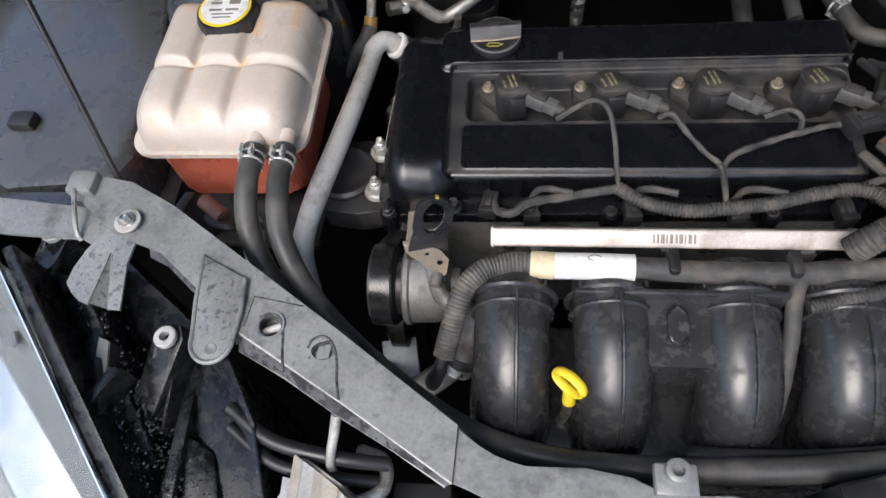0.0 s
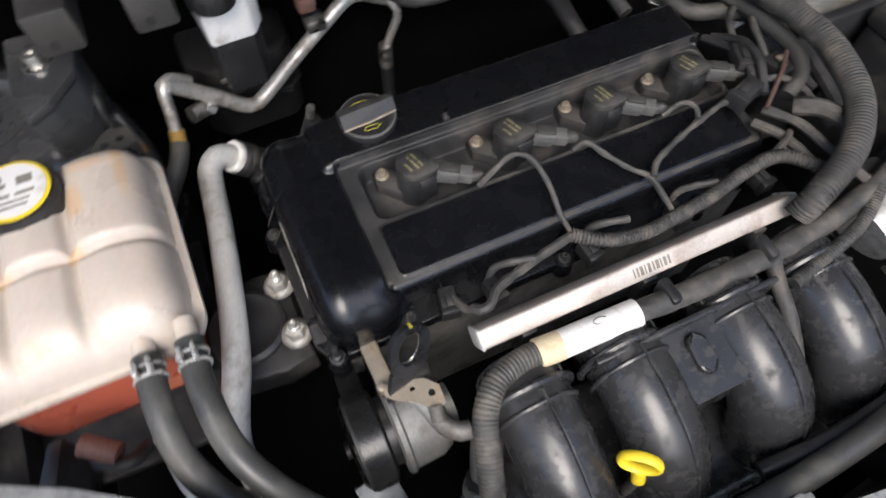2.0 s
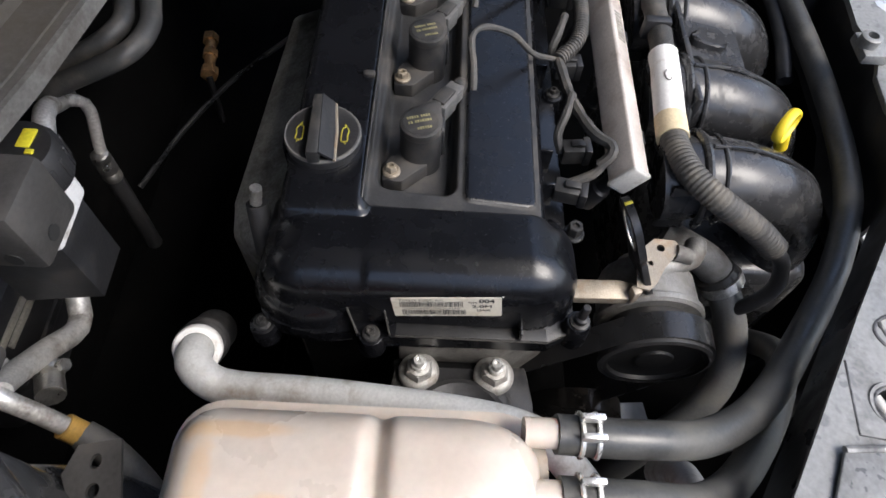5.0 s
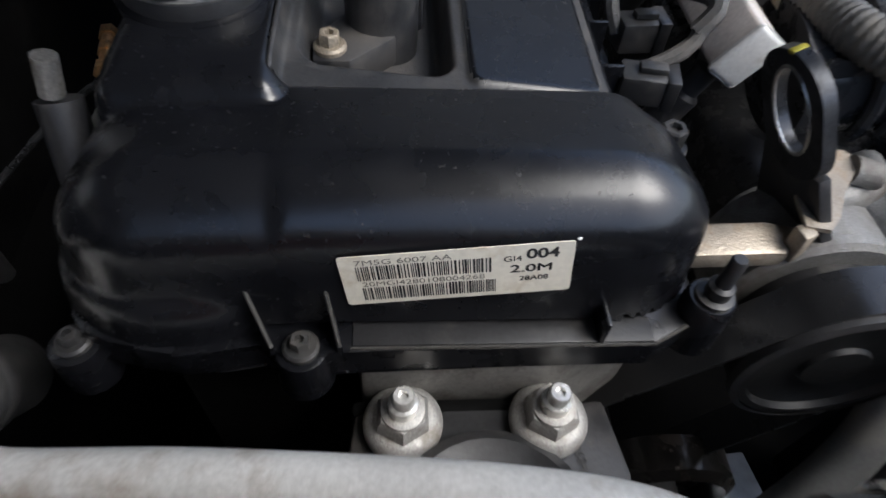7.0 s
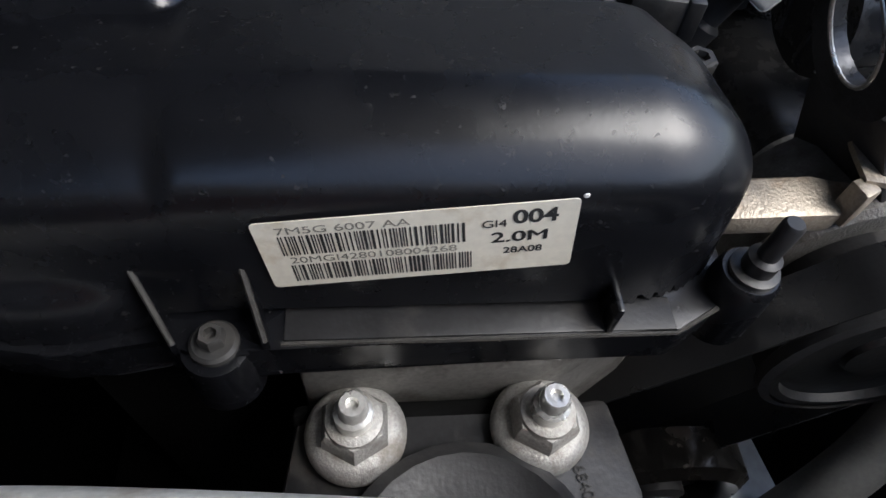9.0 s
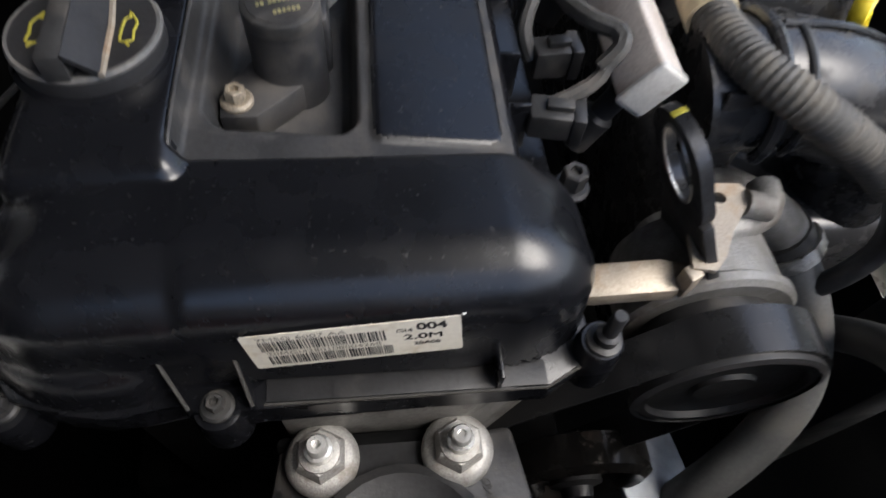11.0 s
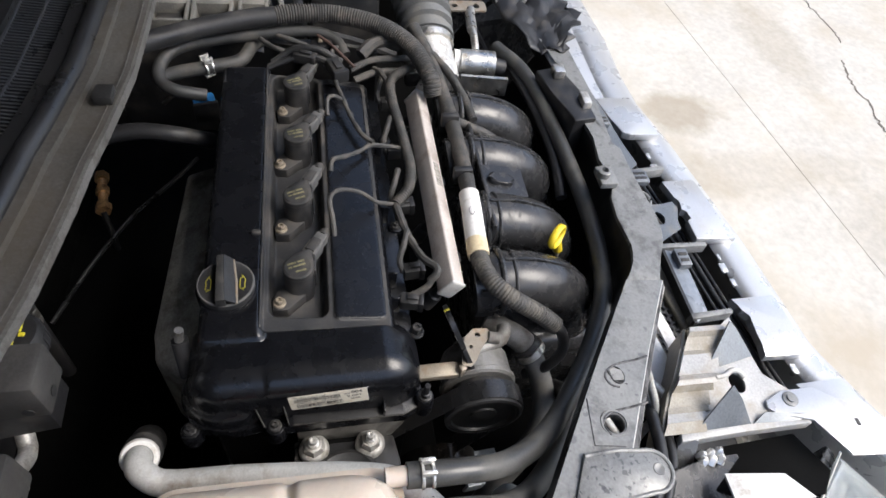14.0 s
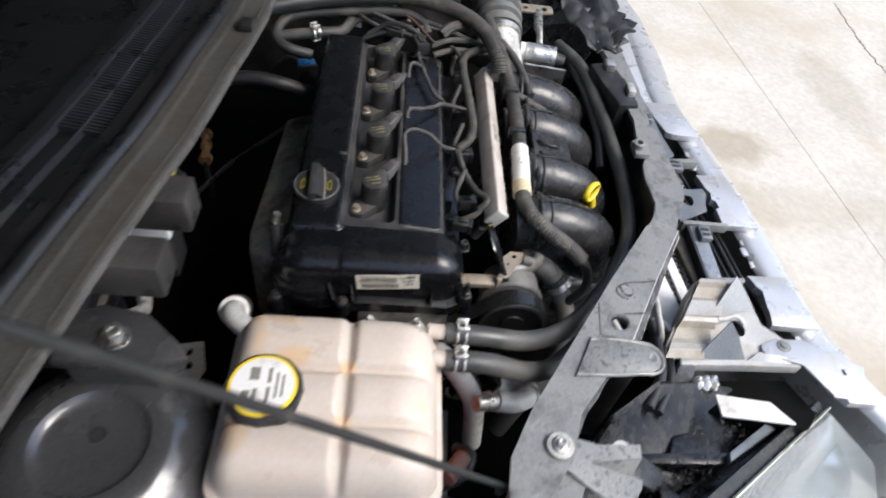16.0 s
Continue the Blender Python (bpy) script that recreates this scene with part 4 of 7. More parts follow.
# ---------------------------------------------------------------- intake manifold
def build_intake():
    root = thing("intake_manifold", (0.14, -0.26, -0.15), "black moulded plastic intake manifold with four curved runners", "intake manifold")
    for k, x in enumerate((0.006, 0.092, 0.195, 0.281)):
        line = [(x, -0.185, -0.056), (x, -0.215, -0.052), (x, -0.250, -0.056), (x, -0.285, -0.073), (x, -0.305, -0.105), (x, -0.312, -0.15), (x, -0.305, -0.20)]
        run = part("runner", tube(line, (0.0335, 0.0345), 28, flat=0.95, step=0.004), INTAKE, root)
        part("seam", tube([(x + 0.004, -0.217, -0.0190), (x + 0.004, -0.256, -0.0232), (x + 0.004, -0.302, -0.0455), (x + 0.004, -0.334, -0.088), (x + 0.004, -0.345, -0.14)], 0.0016, 6), INTAKE, run)
        part("flange", tube([(x + 0.0375 * math.cos(q), -0.212, -0.054 + 0.0345 * math.sin(q)) for q in (radians(-20 + 10 * j) for j in range(23))], 0.0034, 8, smoothline=False), INTAKE, run)
        part("shoulder", tube([(x + 0.0352 * math.cos(q), -0.226, -0.054 + 0.0335 * math.sin(q)) for q in (radians(-20 + 10 * j) for j in range(23))], 0.0022, 8, smoothline=False), INTAKE, run)
        for s in (-0.028, -0.010, 0.010, 0.028):
            part("web", box(x + s - 0.0012, x + s + 0.0012, -0.208, -0.186, -0.08, -0.030, 0.0006), INTAKE, run)
    part("bridge", slab(round_outline(0.1435, -0.243, 0.034, 0.031, 0.010), -0.090, lambda x, y: -0.031 - 0.28 * max(0.0, -0.235 - y), 0.005), INTAKE, root)
    part("bridge_boss", slab(round_outline(0.142, -0.242, 0.0085, 0.0165, 0.008, 8), -0.050, lambda x, y: -0.0265 - 0.28 * max(0.0, -0.235 - y), 0.003), INTAKE, root)
    part("plenum", box(-0.035, 0.32, -0.345, -0.20, -0.30, -0.13, 0.02, 3), INTAKE, root)
    part("flange_plate", box(0.058, 0.232, -0.2190, -0.2135, -0.060, -0.0205, 0.0020), INTAKE, root, "dusty lengthwise flange")


build_intake()


def build_dipstick():
    root = thing("dipstick", (0.055, -0.295, -0.06), "yellow plastic dipstick loop between the intake runners", "dipstick")
    along = Vector((0.735, -0.635, 0.234)).normalized()
    up = Vector((-0.04, 0.29, 0.95))
    up = (up - along * up.dot(along)).normalized()
    m = Matrix((along, up, along.cross(up))).transposed().to_4x4()
    m.translation = (0.053, -0.2915, -0.0385)
    ring = [(0.0145 * math.cos(a), 0.0098 * math.sin(a), 0.0) for a in (2 * math.pi * k / 28 for k in range(29))]
    bm = tube(ring, 0.0026, 10, smoothline=False, flat=1.7)
    bmesh.ops.transform(bm, matrix=m, verts=bm.verts[:])
    part("loop", bm, YELLOW, root)
    bm = tube([(0, -0.0095, 0), (0, -0.015, 0), (0, -0.019, 0), (0, -0.027, 0)], (0.0050, 0.0058), 14)
    bmesh.ops.transform(bm, matrix=m, verts=bm.verts[:])
    part("stem", bm, YELLOW, root)
    part("tube", tube([(0.055, -0.299, -0.068), (0.052, -0.300, -0.12), (0.045, -0.28, -0.2)], 0.0045, 10), STEEL, root, "zinc guide tube")


build_dipstick()


# ---------------------------------------------------------------- pump, brackets, thermostat
PULLEY = mat("dull_black_pulley", (0.010, 0.010, 0.010), 0.45, vary=0.3, grain=60, bump=0.15)


def build_pump():
    root = thing("belt_driven_pump", (-0.1, -0.18, -0.1), "grey cast pump with a black ribbed pulley", "pump")
    m = pose(-0.108, -0.178, -0.097, 0, -90, 0)
    part("pulley", lathe([(0.034, -0.001), (0.0385, 0.001), (0.0385, 0.022), (0.037, 0.024), (0.034, 0.024), (0.033, 0.021), (0.014, 0.020), (0.013, 0.022), (0, 0.022)], m, 48), PULLEY, root, "glossy black pulley")
    part("rim", lathe([(0.0388, 0.019), (0.0405, 0.020), (0.0405, 0.024), (0.0375, 0.025)], m, 48, cap=False), RUBBER, root)
    part("hub_gap", lathe([(0.030, -0.008), (0.030, -0.001)], m, 32), BLACK, root)
    part("body", lathe([(0.038, -0.008), (0.0405, -0.010), (0.0405, -0.014), (0.038, -0.016), (0.037, -0.040), (0.032, -0.050), (0.018, -0.054), (0.018, -0.062), (0, -0.062)], m, 40), CAST, root)
    part("mounting_ear", tube([(-0.075, -0.168, -0.062), (-0.060, -0.205, -0.066), (-0.045, -0.212, -0.068)], 0.008, 12), CAST, root)


build_pump()


EYE = mat("blued_lifting_steel", (0.045, 0.047, 0.052), 0.30, metal=0.7, vary=0.3, grain=80, bump=0.1, dirt=(0.03, 0.028, 0.025), dirt_amount=0.25, dirt_scale=60)


def build_lift_eye():
    root = thing("lifting_eye", (-0.065, -0.15, -0.04), "dark steel lifting eye standing on the cylinder head", "lifting eye")
    face = Vector((-0.20, 0.90, -0.32)).normalized()
    tall = Vector((0.28, 0.14, 0.94))
    tall = (tall - face * tall.dot(face)).normalized()
    m = Matrix((tall.cross(face), tall, face)).transposed().to_4x4()
    m.translation = (-0.068, -0.1475, -0.0205)
    bm = plate_with_hole(round_outline(0, 0, 0.0175, 0.0255, 0.0172, 8), [(0, 0.002, 0.0105, 0.0175)], -0.0025, 0.0025, m)
    part("eye", bm, EYE, root)
    part("eye_rim", tube([m @ Vector((0.0105 * math.cos(a), 0.002 + 0.0175 * math.sin(a), 0.0024)) for a in (2 * math.pi * k / 28 for k in range(29))], 0.0007, 6, smoothline=False), STEEL, root, "polished inner rim")
    part("leg", slab([(-0.017, -0.018), (0.016, -0.020), (0.018, -0.052), (-0.026, -0.052)], -0.0024, 0.0024, 0.0006, m=m), BLACK, root)
    part("paint_dab", box(-0.001, 0.002, 0.0242, 0.0260, -0.0028, 0.0028, 0.0005, m=m), YPRINT, root, "yellow paint dab")


build_lift_eye()


def build_bracket():
    root = thing("steel_bracket", (-0.08, -0.17, -0.05), "tarnished flat steel bracket with a square and a round hole", "bracket")
    out = [(-0.0590, -0.1720), (-0.0600, -0.1870), (-0.0640, -0.1895), (-0.0720, -0.1860), (-0.0840, -0.1760), (-0.0960, -0.1690), (-0.1020, -0.1630), (-0.1000, -0.1540), (-0.0860, -0.1560), (-0.0680, -0.1620)]
    part("plate", plate_with_hole(out, [(-0.0670, -0.1755, 0.0030, 0.0030), (-0.0800, -0.1665, 0.0022, 0.0018)], -0.0520, -0.0500, pose(0.0048, -0.0014, 0)), RUSTY, root)
    part("arm", slab([(-0.085, -0.112), (-0.085, -0.148), (-0.087, -0.164), (-0.095, -0.164), (-0.0995, -0.152), (-0.1005, -0.112)], -0.070, lambda x, y: -0.0600 - 0.10 * max(0.0, -0.09 - x), 0.002), RUSTY, root)
    part("arm_web", slab([(-0.094, -0.152), (-0.092, -0.158), (-0.098, -0.160), (-0.101, -0.154)], -0.066, -0.0510, 0.001), RUSTY, root)
    part("side_tab", tube([(-0.064, -0.188, -0.052), (-0.066, -0.200, -0.054)], 0.006, 12, smoothline=False), CAST, root)
    part("bolt", bolt_bm(-0.053, -0.1145, -0.052, 0.0055, 0.008, 0.011), DUSTY, root)


build_bracket()


def build_thermostat():
    root = thing("thermostat_housing", (-0.04, -0.22, -0.11), "grey cast thermostat outlet with a clamp", "thermostat")
    part("neck", tube([(-0.020, -0.200, -0.095), (-0.038, -0.232, -0.10), (-0.045, -0.250, -0.115)], 0.014, 16), CAST, root)
    part("collar", tube([(-0.043, -0.244, -0.112), (-0.048, -0.252, -0.120)], 0.0175, 16, smoothline=False), DUSTY, root)
    part("clamp", tube([(-0.046, -0.249, -0.116), (-0.050, -0.254, -0.122)], 0.0188, 16, smoothline=False), STEEL, root, "bright worm clamp")


build_thermostat()
hose("radiator_hose", [(-0.045, -0.248, -0.116), (-0.062, -0.259, -0.130), (-0.086, -0.267, -0.152), (-0.110, -0.266, -0.180), (-0.130, -0.250, -0.212), (-0.148, -0.222, -0.25), (-0.16, -0.20, -0.32)], 0.0132, GREYRUB, "fat dusty grey rubber radiator hose below the thermostat")


TENSION = mat("polished_dark_pulley", (0.028, 0.026, 0.024), 0.25, metal=0.7, vary=0.3, grain=60, bump=0.08, dirt=(0.05, 0.035, 0.025), dirt_amount=0.2, dirt_scale=25)


def build_tensioner():
    root = thing("tensioner_pulley", (-0.12, -0.14, -0.23), "worn steel belt tensioner pulley low on the engine", "pulley")
    m = pose(-0.118, -0.145, -0.235, 0, -90, 0)
    part("rim", lathe([(0.040, 0), (0.046, 0.002), (0.046, 0.020), (0.040, 0.024), (0.036, 0.022), (0.030, 0.014), (0.016, 0.014)], m, 44), TENSION, root, "dark polished rim")
    part("hub", lathe([(0.016, 0.012), (0.016, 0.022), (0.010, 0.024), (0.009, 0.030), (0, 0.030)], m, 24), BLACK, root)


build_tensioner()


def build_subframe():
    root = thing("subframe_bracket", (-0.13, -0.20, -0.26), "pale blue-grey subframe bracket low beside the belt", "bracket")
    part("strip", box(-0.020, 0.020, -0.028, 0.028, -0.003, 0.003, 0.0015, m=pose(-0.128, -0.203, -0.262, 18, 0, 10)), STRIP, root)
    part("lip", box(-0.022, -0.018, -0.028, 0.028, -0.014, 0.003, 0.001, m=pose(-0.128, -0.203, -0.262, 18, 0, 10)), STRIP, root)


STRIP = mat("satin_blue_grey_strip", (0.24, 0.26, 0.285), 0.35, metal=0.3, vary=0.25, grain=14, bump=0.1, dirt=(0.36, 0.37, 0.37), dirt_amount=0.3, dirt_scale=18)
build_subframe()


def build_belt():
    """A flat ribbed belt round the pump pulley and the tensioner."""
    root = thing("drive_belt", (-0.125, -0.16, -0.16), "worn black ribbed drive belt round the pump pulley", "drive belt")
    ring = []
    for cy, cz, r in ((-0.178, -0.097, 0.0395), (-0.045, -0.270, 0.0600)):
        ring += [(cy + r * math.cos(2 * math.pi * k / 48), cz + r * math.sin(2 * math.pi * k / 48)) for k in range(48)]
    ring.sort()
    hull = []
    for pts in (ring, ring[::-1]):
        side = []
        for p in pts:
            while len(side) > 1 and (side[-1][0] - side[-2][0]) * (p[1] - side[-2][1]) - (side[-1][1] - side[-2][1]) * (p[0] - side[-2][0]) <= 0:
                side.pop()
            side.append(p)
        hull += side[:-1]
    bm = bmesh.new()
    mid = Vector((0, -0.115, -0.18))
    loops = []
    for x, grow in ((-0.110, 0.0), (-0.110, 0.0035), (-0.1295, 0.0035), (-0.1295, 0.0)):
        loop = []
        for y, z in hull:
            out = (Vector((0, y, z)) - mid).normalized()
            loop.append(bm.verts.new((x, y + out.y * grow, z + out.z * grow)))
        loops.append(loop)
    for a, b in zip(loops, loops[1:] + loops[:1]):
        for k in range(len(hull)):
            j = (k + 1) % len(hull)
            bm.faces.new((a[k], a[j], b[j], b[k]))
    bmesh.ops.recalc_face_normals(bm, faces=bm.faces[:])
    part("belt", bm, BELT, root)


build_belt()


PALE = mat("weathered_pale_steel", (0.44, 0.435, 0.42), 0.45, metal=0.15, vary=0.18, grain=50, bump=0.2, dirt=(0.36, 0.31, 0.24), dirt_amount=0.3, dirt_scale=22)
CREAMY = mat("weathered_grey_cream", (0.34, 0.315, 0.265), 0.6, vary=0.2, dirt=(0.25, 0.21, 0.15), dirt_amount=0.3, dirt_scale=25)


# ---------------------------------------------------------------- front crossmember
A, B = Vector((-0.375, -0.150, 0.018)), Vector((-0.034, -0.356, -0.012))


def bar_z(x, y):
    t = min(1.1, max(-0.1, ((x - A.x) * (B.x - A.x) + (y - A.y) * (B.y - A.y)) / ((B.x - A.x) ** 2 + (B.y - A.y) ** 2)))
    return A.z + (B.z - A.z) * t


def build_support():
    root = thing("radiator_support", (-0.2, -0.25, -0.03), "dusty grey steel radiator support running round the front of the bay", "radiator support")
    out = [(-0.388, -0.128), (-0.345, -0.135), (-0.300, -0.158), (-0.136, -0.266), (-0.033, -0.337), (-0.035, -0.378), (-0.122, -0.326), (-0.214, -0.274), (-0.262, -0.235), (-0.300, -0.205), (-0.345, -0.190), (-0.385, -0.160)]
    out = out[::-1]
    bm = plate_with_hole(out, [(-0.190, -0.2665, 0.0095, 0.0095), (-0.335, -0.1735, 0.003, 0.003), (-0.1435, -0.2855, 0.0095, 0.0075)], 0, 0.003)
    for v in bm.verts:
        v.co.z += bar_z(v.co.x, v.co.y)
    part("rail", bm, BAR, root)
    for line in ([(-0.1727, -0.3050), (-0.1764, -0.2862), (-0.1785, -0.2717), (-0.1830, -0.2605), (-0.1905, -0.2562), (-0.2000, -0.2600)], [(-0.1255, -0.3235), (-0.1290, -0.3093), (-0.1318, -0.2909), (-0.1370, -0.2790), (-0.1445, -0.2735), (-0.1530, -0.2765), (-0.1560, -0.2838)]):
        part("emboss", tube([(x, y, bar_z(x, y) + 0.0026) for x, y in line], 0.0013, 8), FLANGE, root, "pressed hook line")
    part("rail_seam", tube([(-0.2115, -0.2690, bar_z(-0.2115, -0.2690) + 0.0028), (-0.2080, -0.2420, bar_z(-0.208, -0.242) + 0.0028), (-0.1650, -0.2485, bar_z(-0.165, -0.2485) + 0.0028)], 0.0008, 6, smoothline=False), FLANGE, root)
    # Inner face in black, darker than the rail's top.
    part("inner_flange", slab([(-0.300, -0.158), (-0.136, -0.266), (-0.033, -0.337), (-0.033, -0.340), (-0.137, -0.269), (-0.300, -0.161)], lambda x, y: bar_z(x, y) - 0.035, lambda x, y: bar_z(x, y) - 0.0005), SEAL, root, "black inner face")
    edge = [(-0.035, -0.378), (-0.078, -0.352), (-0.122, -0.326), (-0.168, -0.300), (-0.214, -0.274)]
    dips = (0.003, 0.006, 0.011, 0.010, 0.015)
    for k, (p, q) in enumerate(zip(edge, edge[1:])):
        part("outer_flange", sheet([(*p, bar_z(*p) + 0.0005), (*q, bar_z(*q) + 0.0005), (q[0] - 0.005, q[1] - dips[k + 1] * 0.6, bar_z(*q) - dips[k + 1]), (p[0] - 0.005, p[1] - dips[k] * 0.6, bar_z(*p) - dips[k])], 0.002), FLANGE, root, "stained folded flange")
    # Thin uneven beads, paler than the rail, along the flange edges.
    part("pale_edge", tube([(x, y - 0.0003, bar_z(x, y) + 0.0018) for x, y in edge], 0.0010, 6, smoothline=False, wobble=0.4), ALU, root, "thin pale edge")
    part("pale_edge", tube([(p[0] - 0.005, p[1] - d * 0.6, bar_z(*p) - d) for p, d in zip(edge, dips)], 0.0012, 6, smoothline=False, wobble=0.5), PALE, root, "thin pale edge")
    torn = [(-0.214, -0.274), (-0.232, -0.255), (-0.252, -0.2345), (-0.268, -0.2245), (-0.290, -0.2065), (-0.312, -0.196)]
    for k, (p, q) in enumerate(zip(torn, torn[1:])):
        d = (0.006, 0.014, 0.009, 0.016, 0.008, 0.012)
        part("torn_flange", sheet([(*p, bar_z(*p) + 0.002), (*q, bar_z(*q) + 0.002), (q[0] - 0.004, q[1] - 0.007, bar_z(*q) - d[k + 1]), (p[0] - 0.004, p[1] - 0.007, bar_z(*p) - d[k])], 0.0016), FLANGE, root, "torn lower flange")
    part("pale_edge", tube([(p[0], p[1] - 0.0004, bar_z(*p) + 0.0018) for p in torn], 0.0010, 6, smoothline=False, wobble=0.5), ALU, root, "thin pale edge")
    # the rounded tab and the hooked ear beside the lamp
    end = [(-0.2345 + 0.0175 * math.cos(radians(k)), -0.2825 + 0.0185 * math.sin(radians(k))) for k in range(172, 369, 15)]
    out = [(-0.2590, -0.2070), (-0.2560, -0.2480)] + end + [(-0.2150, -0.2580), (-0.2175, -0.2280)]

    def tab_z(x, y):
        return 0.0112 + 0.06 * (y + 0.25)

    part("tab", slab(out, lambda x, y: tab_z(x, y) - 0.003, tab_z, 0.0012), BARSPOT, root, "dark-spotted rounded tab")
    part("dimple", lathe([(0.0055, 0), (0.0050, 0.0007), (0.0040, 0.0008), (0.003, 0.0002), (0, 0.0)], pose(-0.2335, -0.290, tab_z(0, -0.290)), 20), BAR, root)
    part("tab_edge", tube([(x, y, tab_z(x, y) - 0.0006) for x, y in out], 0.0021, 8, smoothline=False), BAR, root)
    ear = part("ear", sheet([(-0.349, -0.177, 0.0165), (-0.3692, -0.2032, 0.0130), (-0.378, -0.2207, 0.0095), (-0.3812, -0.2334, 0.0070), (-0.3738, -0.2426, 0.0060), (-0.3640, -0.2500, 0.0052), (-0.356, -0.2530, 0.0045), (-0.3455, -0.205, 0.0125)], 0.0022), BARSPOT, root)
    part("ear_strip", sheet([(-0.349, -0.177, 0.0166), (-0.3455, -0.205, 0.0125), (-0.3360, -0.2565, 0.0045), (-0.3240, -0.2575, 0.0050), (-0.3280, -0.216, 0.0110), (-0.3230, -0.185, 0.0155)], 0.0022), BARSPOT, ear)
    part("ear_groove", sheet([(-0.3455, -0.205, 0.0122), (-0.356, -0.251, 0.0045), (-0.347, -0.250, -0.0120)], 0.0016), BARSPOT, ear)
    part("ear_groove", sheet([(-0.3455, -0.205, 0.0122), (-0.347, -0.250, -0.0120), (-0.336, -0.2565, 0.0045)], 0.0016), BARSPOT, ear)
    part("wing_flange", slab([(-0.56, -0.140), (-0.455, -0.150), (-0.363, -0.160), (-0.338, -0.186), (-0.359, -0.203), (-0.380, -0.190), (-0.455, -0.187), (-0.56, -0.175)], 0.008, 0.0115, 0.001), BAR, root)
    part("washer", lathe([(0.0120, 0), (0.0120, 0.0018), (0.011, 0.002)], pose(-0.3345, -0.1785, 0.0205), 24), PALE, root, "flat whitish washer")
    part("bolt", bolt_bm(-0.3345, -0.1785, 0.022, 0.005, 0.008, 0.007), STEEL, root)
    top = bar_z(-0.1435, -0.2855) + 0.003
    dish = part("dish", lathe([(0.0128, -0.0006), (0.0105, -0.0022), (0.0070, -0.0040), (0, -0.0046)], pose(-0.1450, -0.2850, top, 4, 5, 0), 28, cap=False), BARSPOT, root, "shallow pressed dish")
    part("flap", sheet([(-0.1370, -0.2800, top - 0.0005), (-0.1380, -0.2915, top - 0.0008), (-0.1490, -0.2930, top - 0.0016), (-0.1475, -0.2805, top - 0.0018)], 0.0012), BARSPOT, dish, "bent flap of steel")
    # Black curved line along the upper side of the flap.
    part("flap_line", tube([(-0.1385, -0.2775, top + 0.0002), (-0.1425, -0.2785, top - 0.0006), (-0.1490, -0.2812, top - 0.0012), (-0.1520, -0.2880, top - 0.0010), (-0.1535, -0.2925, top - 0.0006)], 0.0013, 8), INK, dish, "dark curved line round the flap")
    top = bar_z(-0.190, -0.2665) + 0.003
    part("bore", lathe([(0.0100, -0.0010), (0.0096, -0.012), (0, -0.0125)], pose(-0.190, -0.2665, top), 28, cap=False), WORN, root, "dark bore below the hole")
    part("pin", tube([(-0.1990, -0.2700, top - 0.0090), (-0.1830, -0.2640, top - 0.0080)], 0.0034, 12, smoothline=False), PALE, root, "pale pin in the bore")
    part("hole_rim", lathe([(0.0128, 0), (0.0124, 0.0012), (0.0106, 0.0012), (0.0098, -0.005)], pose(-0.190, -0.2665, top), 32, cap=False), BAR, root)
    far = [(-0.033, -0.337), (-0.018, -0.3495), (-0.006, -0.3575), (0.006, -0.3615), (0.018, -0.3630), (0.035, -0.3625), (0.060, -0.3610), (0.096, -0.366), (0.119, -0.378), (0.164, -0.373), (0.207, -0.382), (0.30, -0.374), (0.42, -0.372), (0.52, -0.335), (0.62, -0.30), (0.64, -0.34), (0.55, -0.375), (0.44, -0.412), (0.30, -0.412), (0.195, -0.402), (0.184, -0.411), (0.133, -0.409), (0.094, -0.410), (0.066, -0.411), (0.045, -0.4090), (0.030, -0.4065), (0.016, -0.4005), (0.000, -0.3915), (-0.021, -0.381), (-0.035, -0.378)]
    part("front_rail", slab(far[::-1], lambda x, y: -0.019 - 0.03 * min(1, max(0, x / 0.45)), lambda x, y: -0.013 - 0.03 * min(1, max(0, x / 0.45)), 0.0012), BAR, root)
    web = [(-0.033, -0.338), (-0.018, -0.3505), (0.006, -0.3625), (0.035, -0.3635), (0.070, -0.3625), (0.119, -0.379), (0.207, -0.383), (0.30, -0.375), (0.46, -0.366), (0.46, -0.370), (0.30, -0.379), (0.207, -0.387), (0.117, -0.383), (0.069, -0.3665), (0.035, -0.3675), (0.006, -0.3665), (-0.018, -0.3545), (-0.033, -0.342)]
    part("front_web", slab(web[::-1], -0.12, lambda x, y: -0.014 - 0.03 * min(1, max(0, x / 0.45))), BLACK, root)
    part("clip", box(0.108, 0.138, -0.378, -0.356, -0.020, -0.0105, 0.002), BAR, root, "grey plastic clip")
    part("clip_socket", lathe([(0.0085, 0), (0.0085, 0.009), (0.0070, 0.010), (0.0045, 0.010), (0.0045, 0.004), (0, 0.004)], pose(0.123, -0.362, -0.012), 20), BAR, root)


build_support()


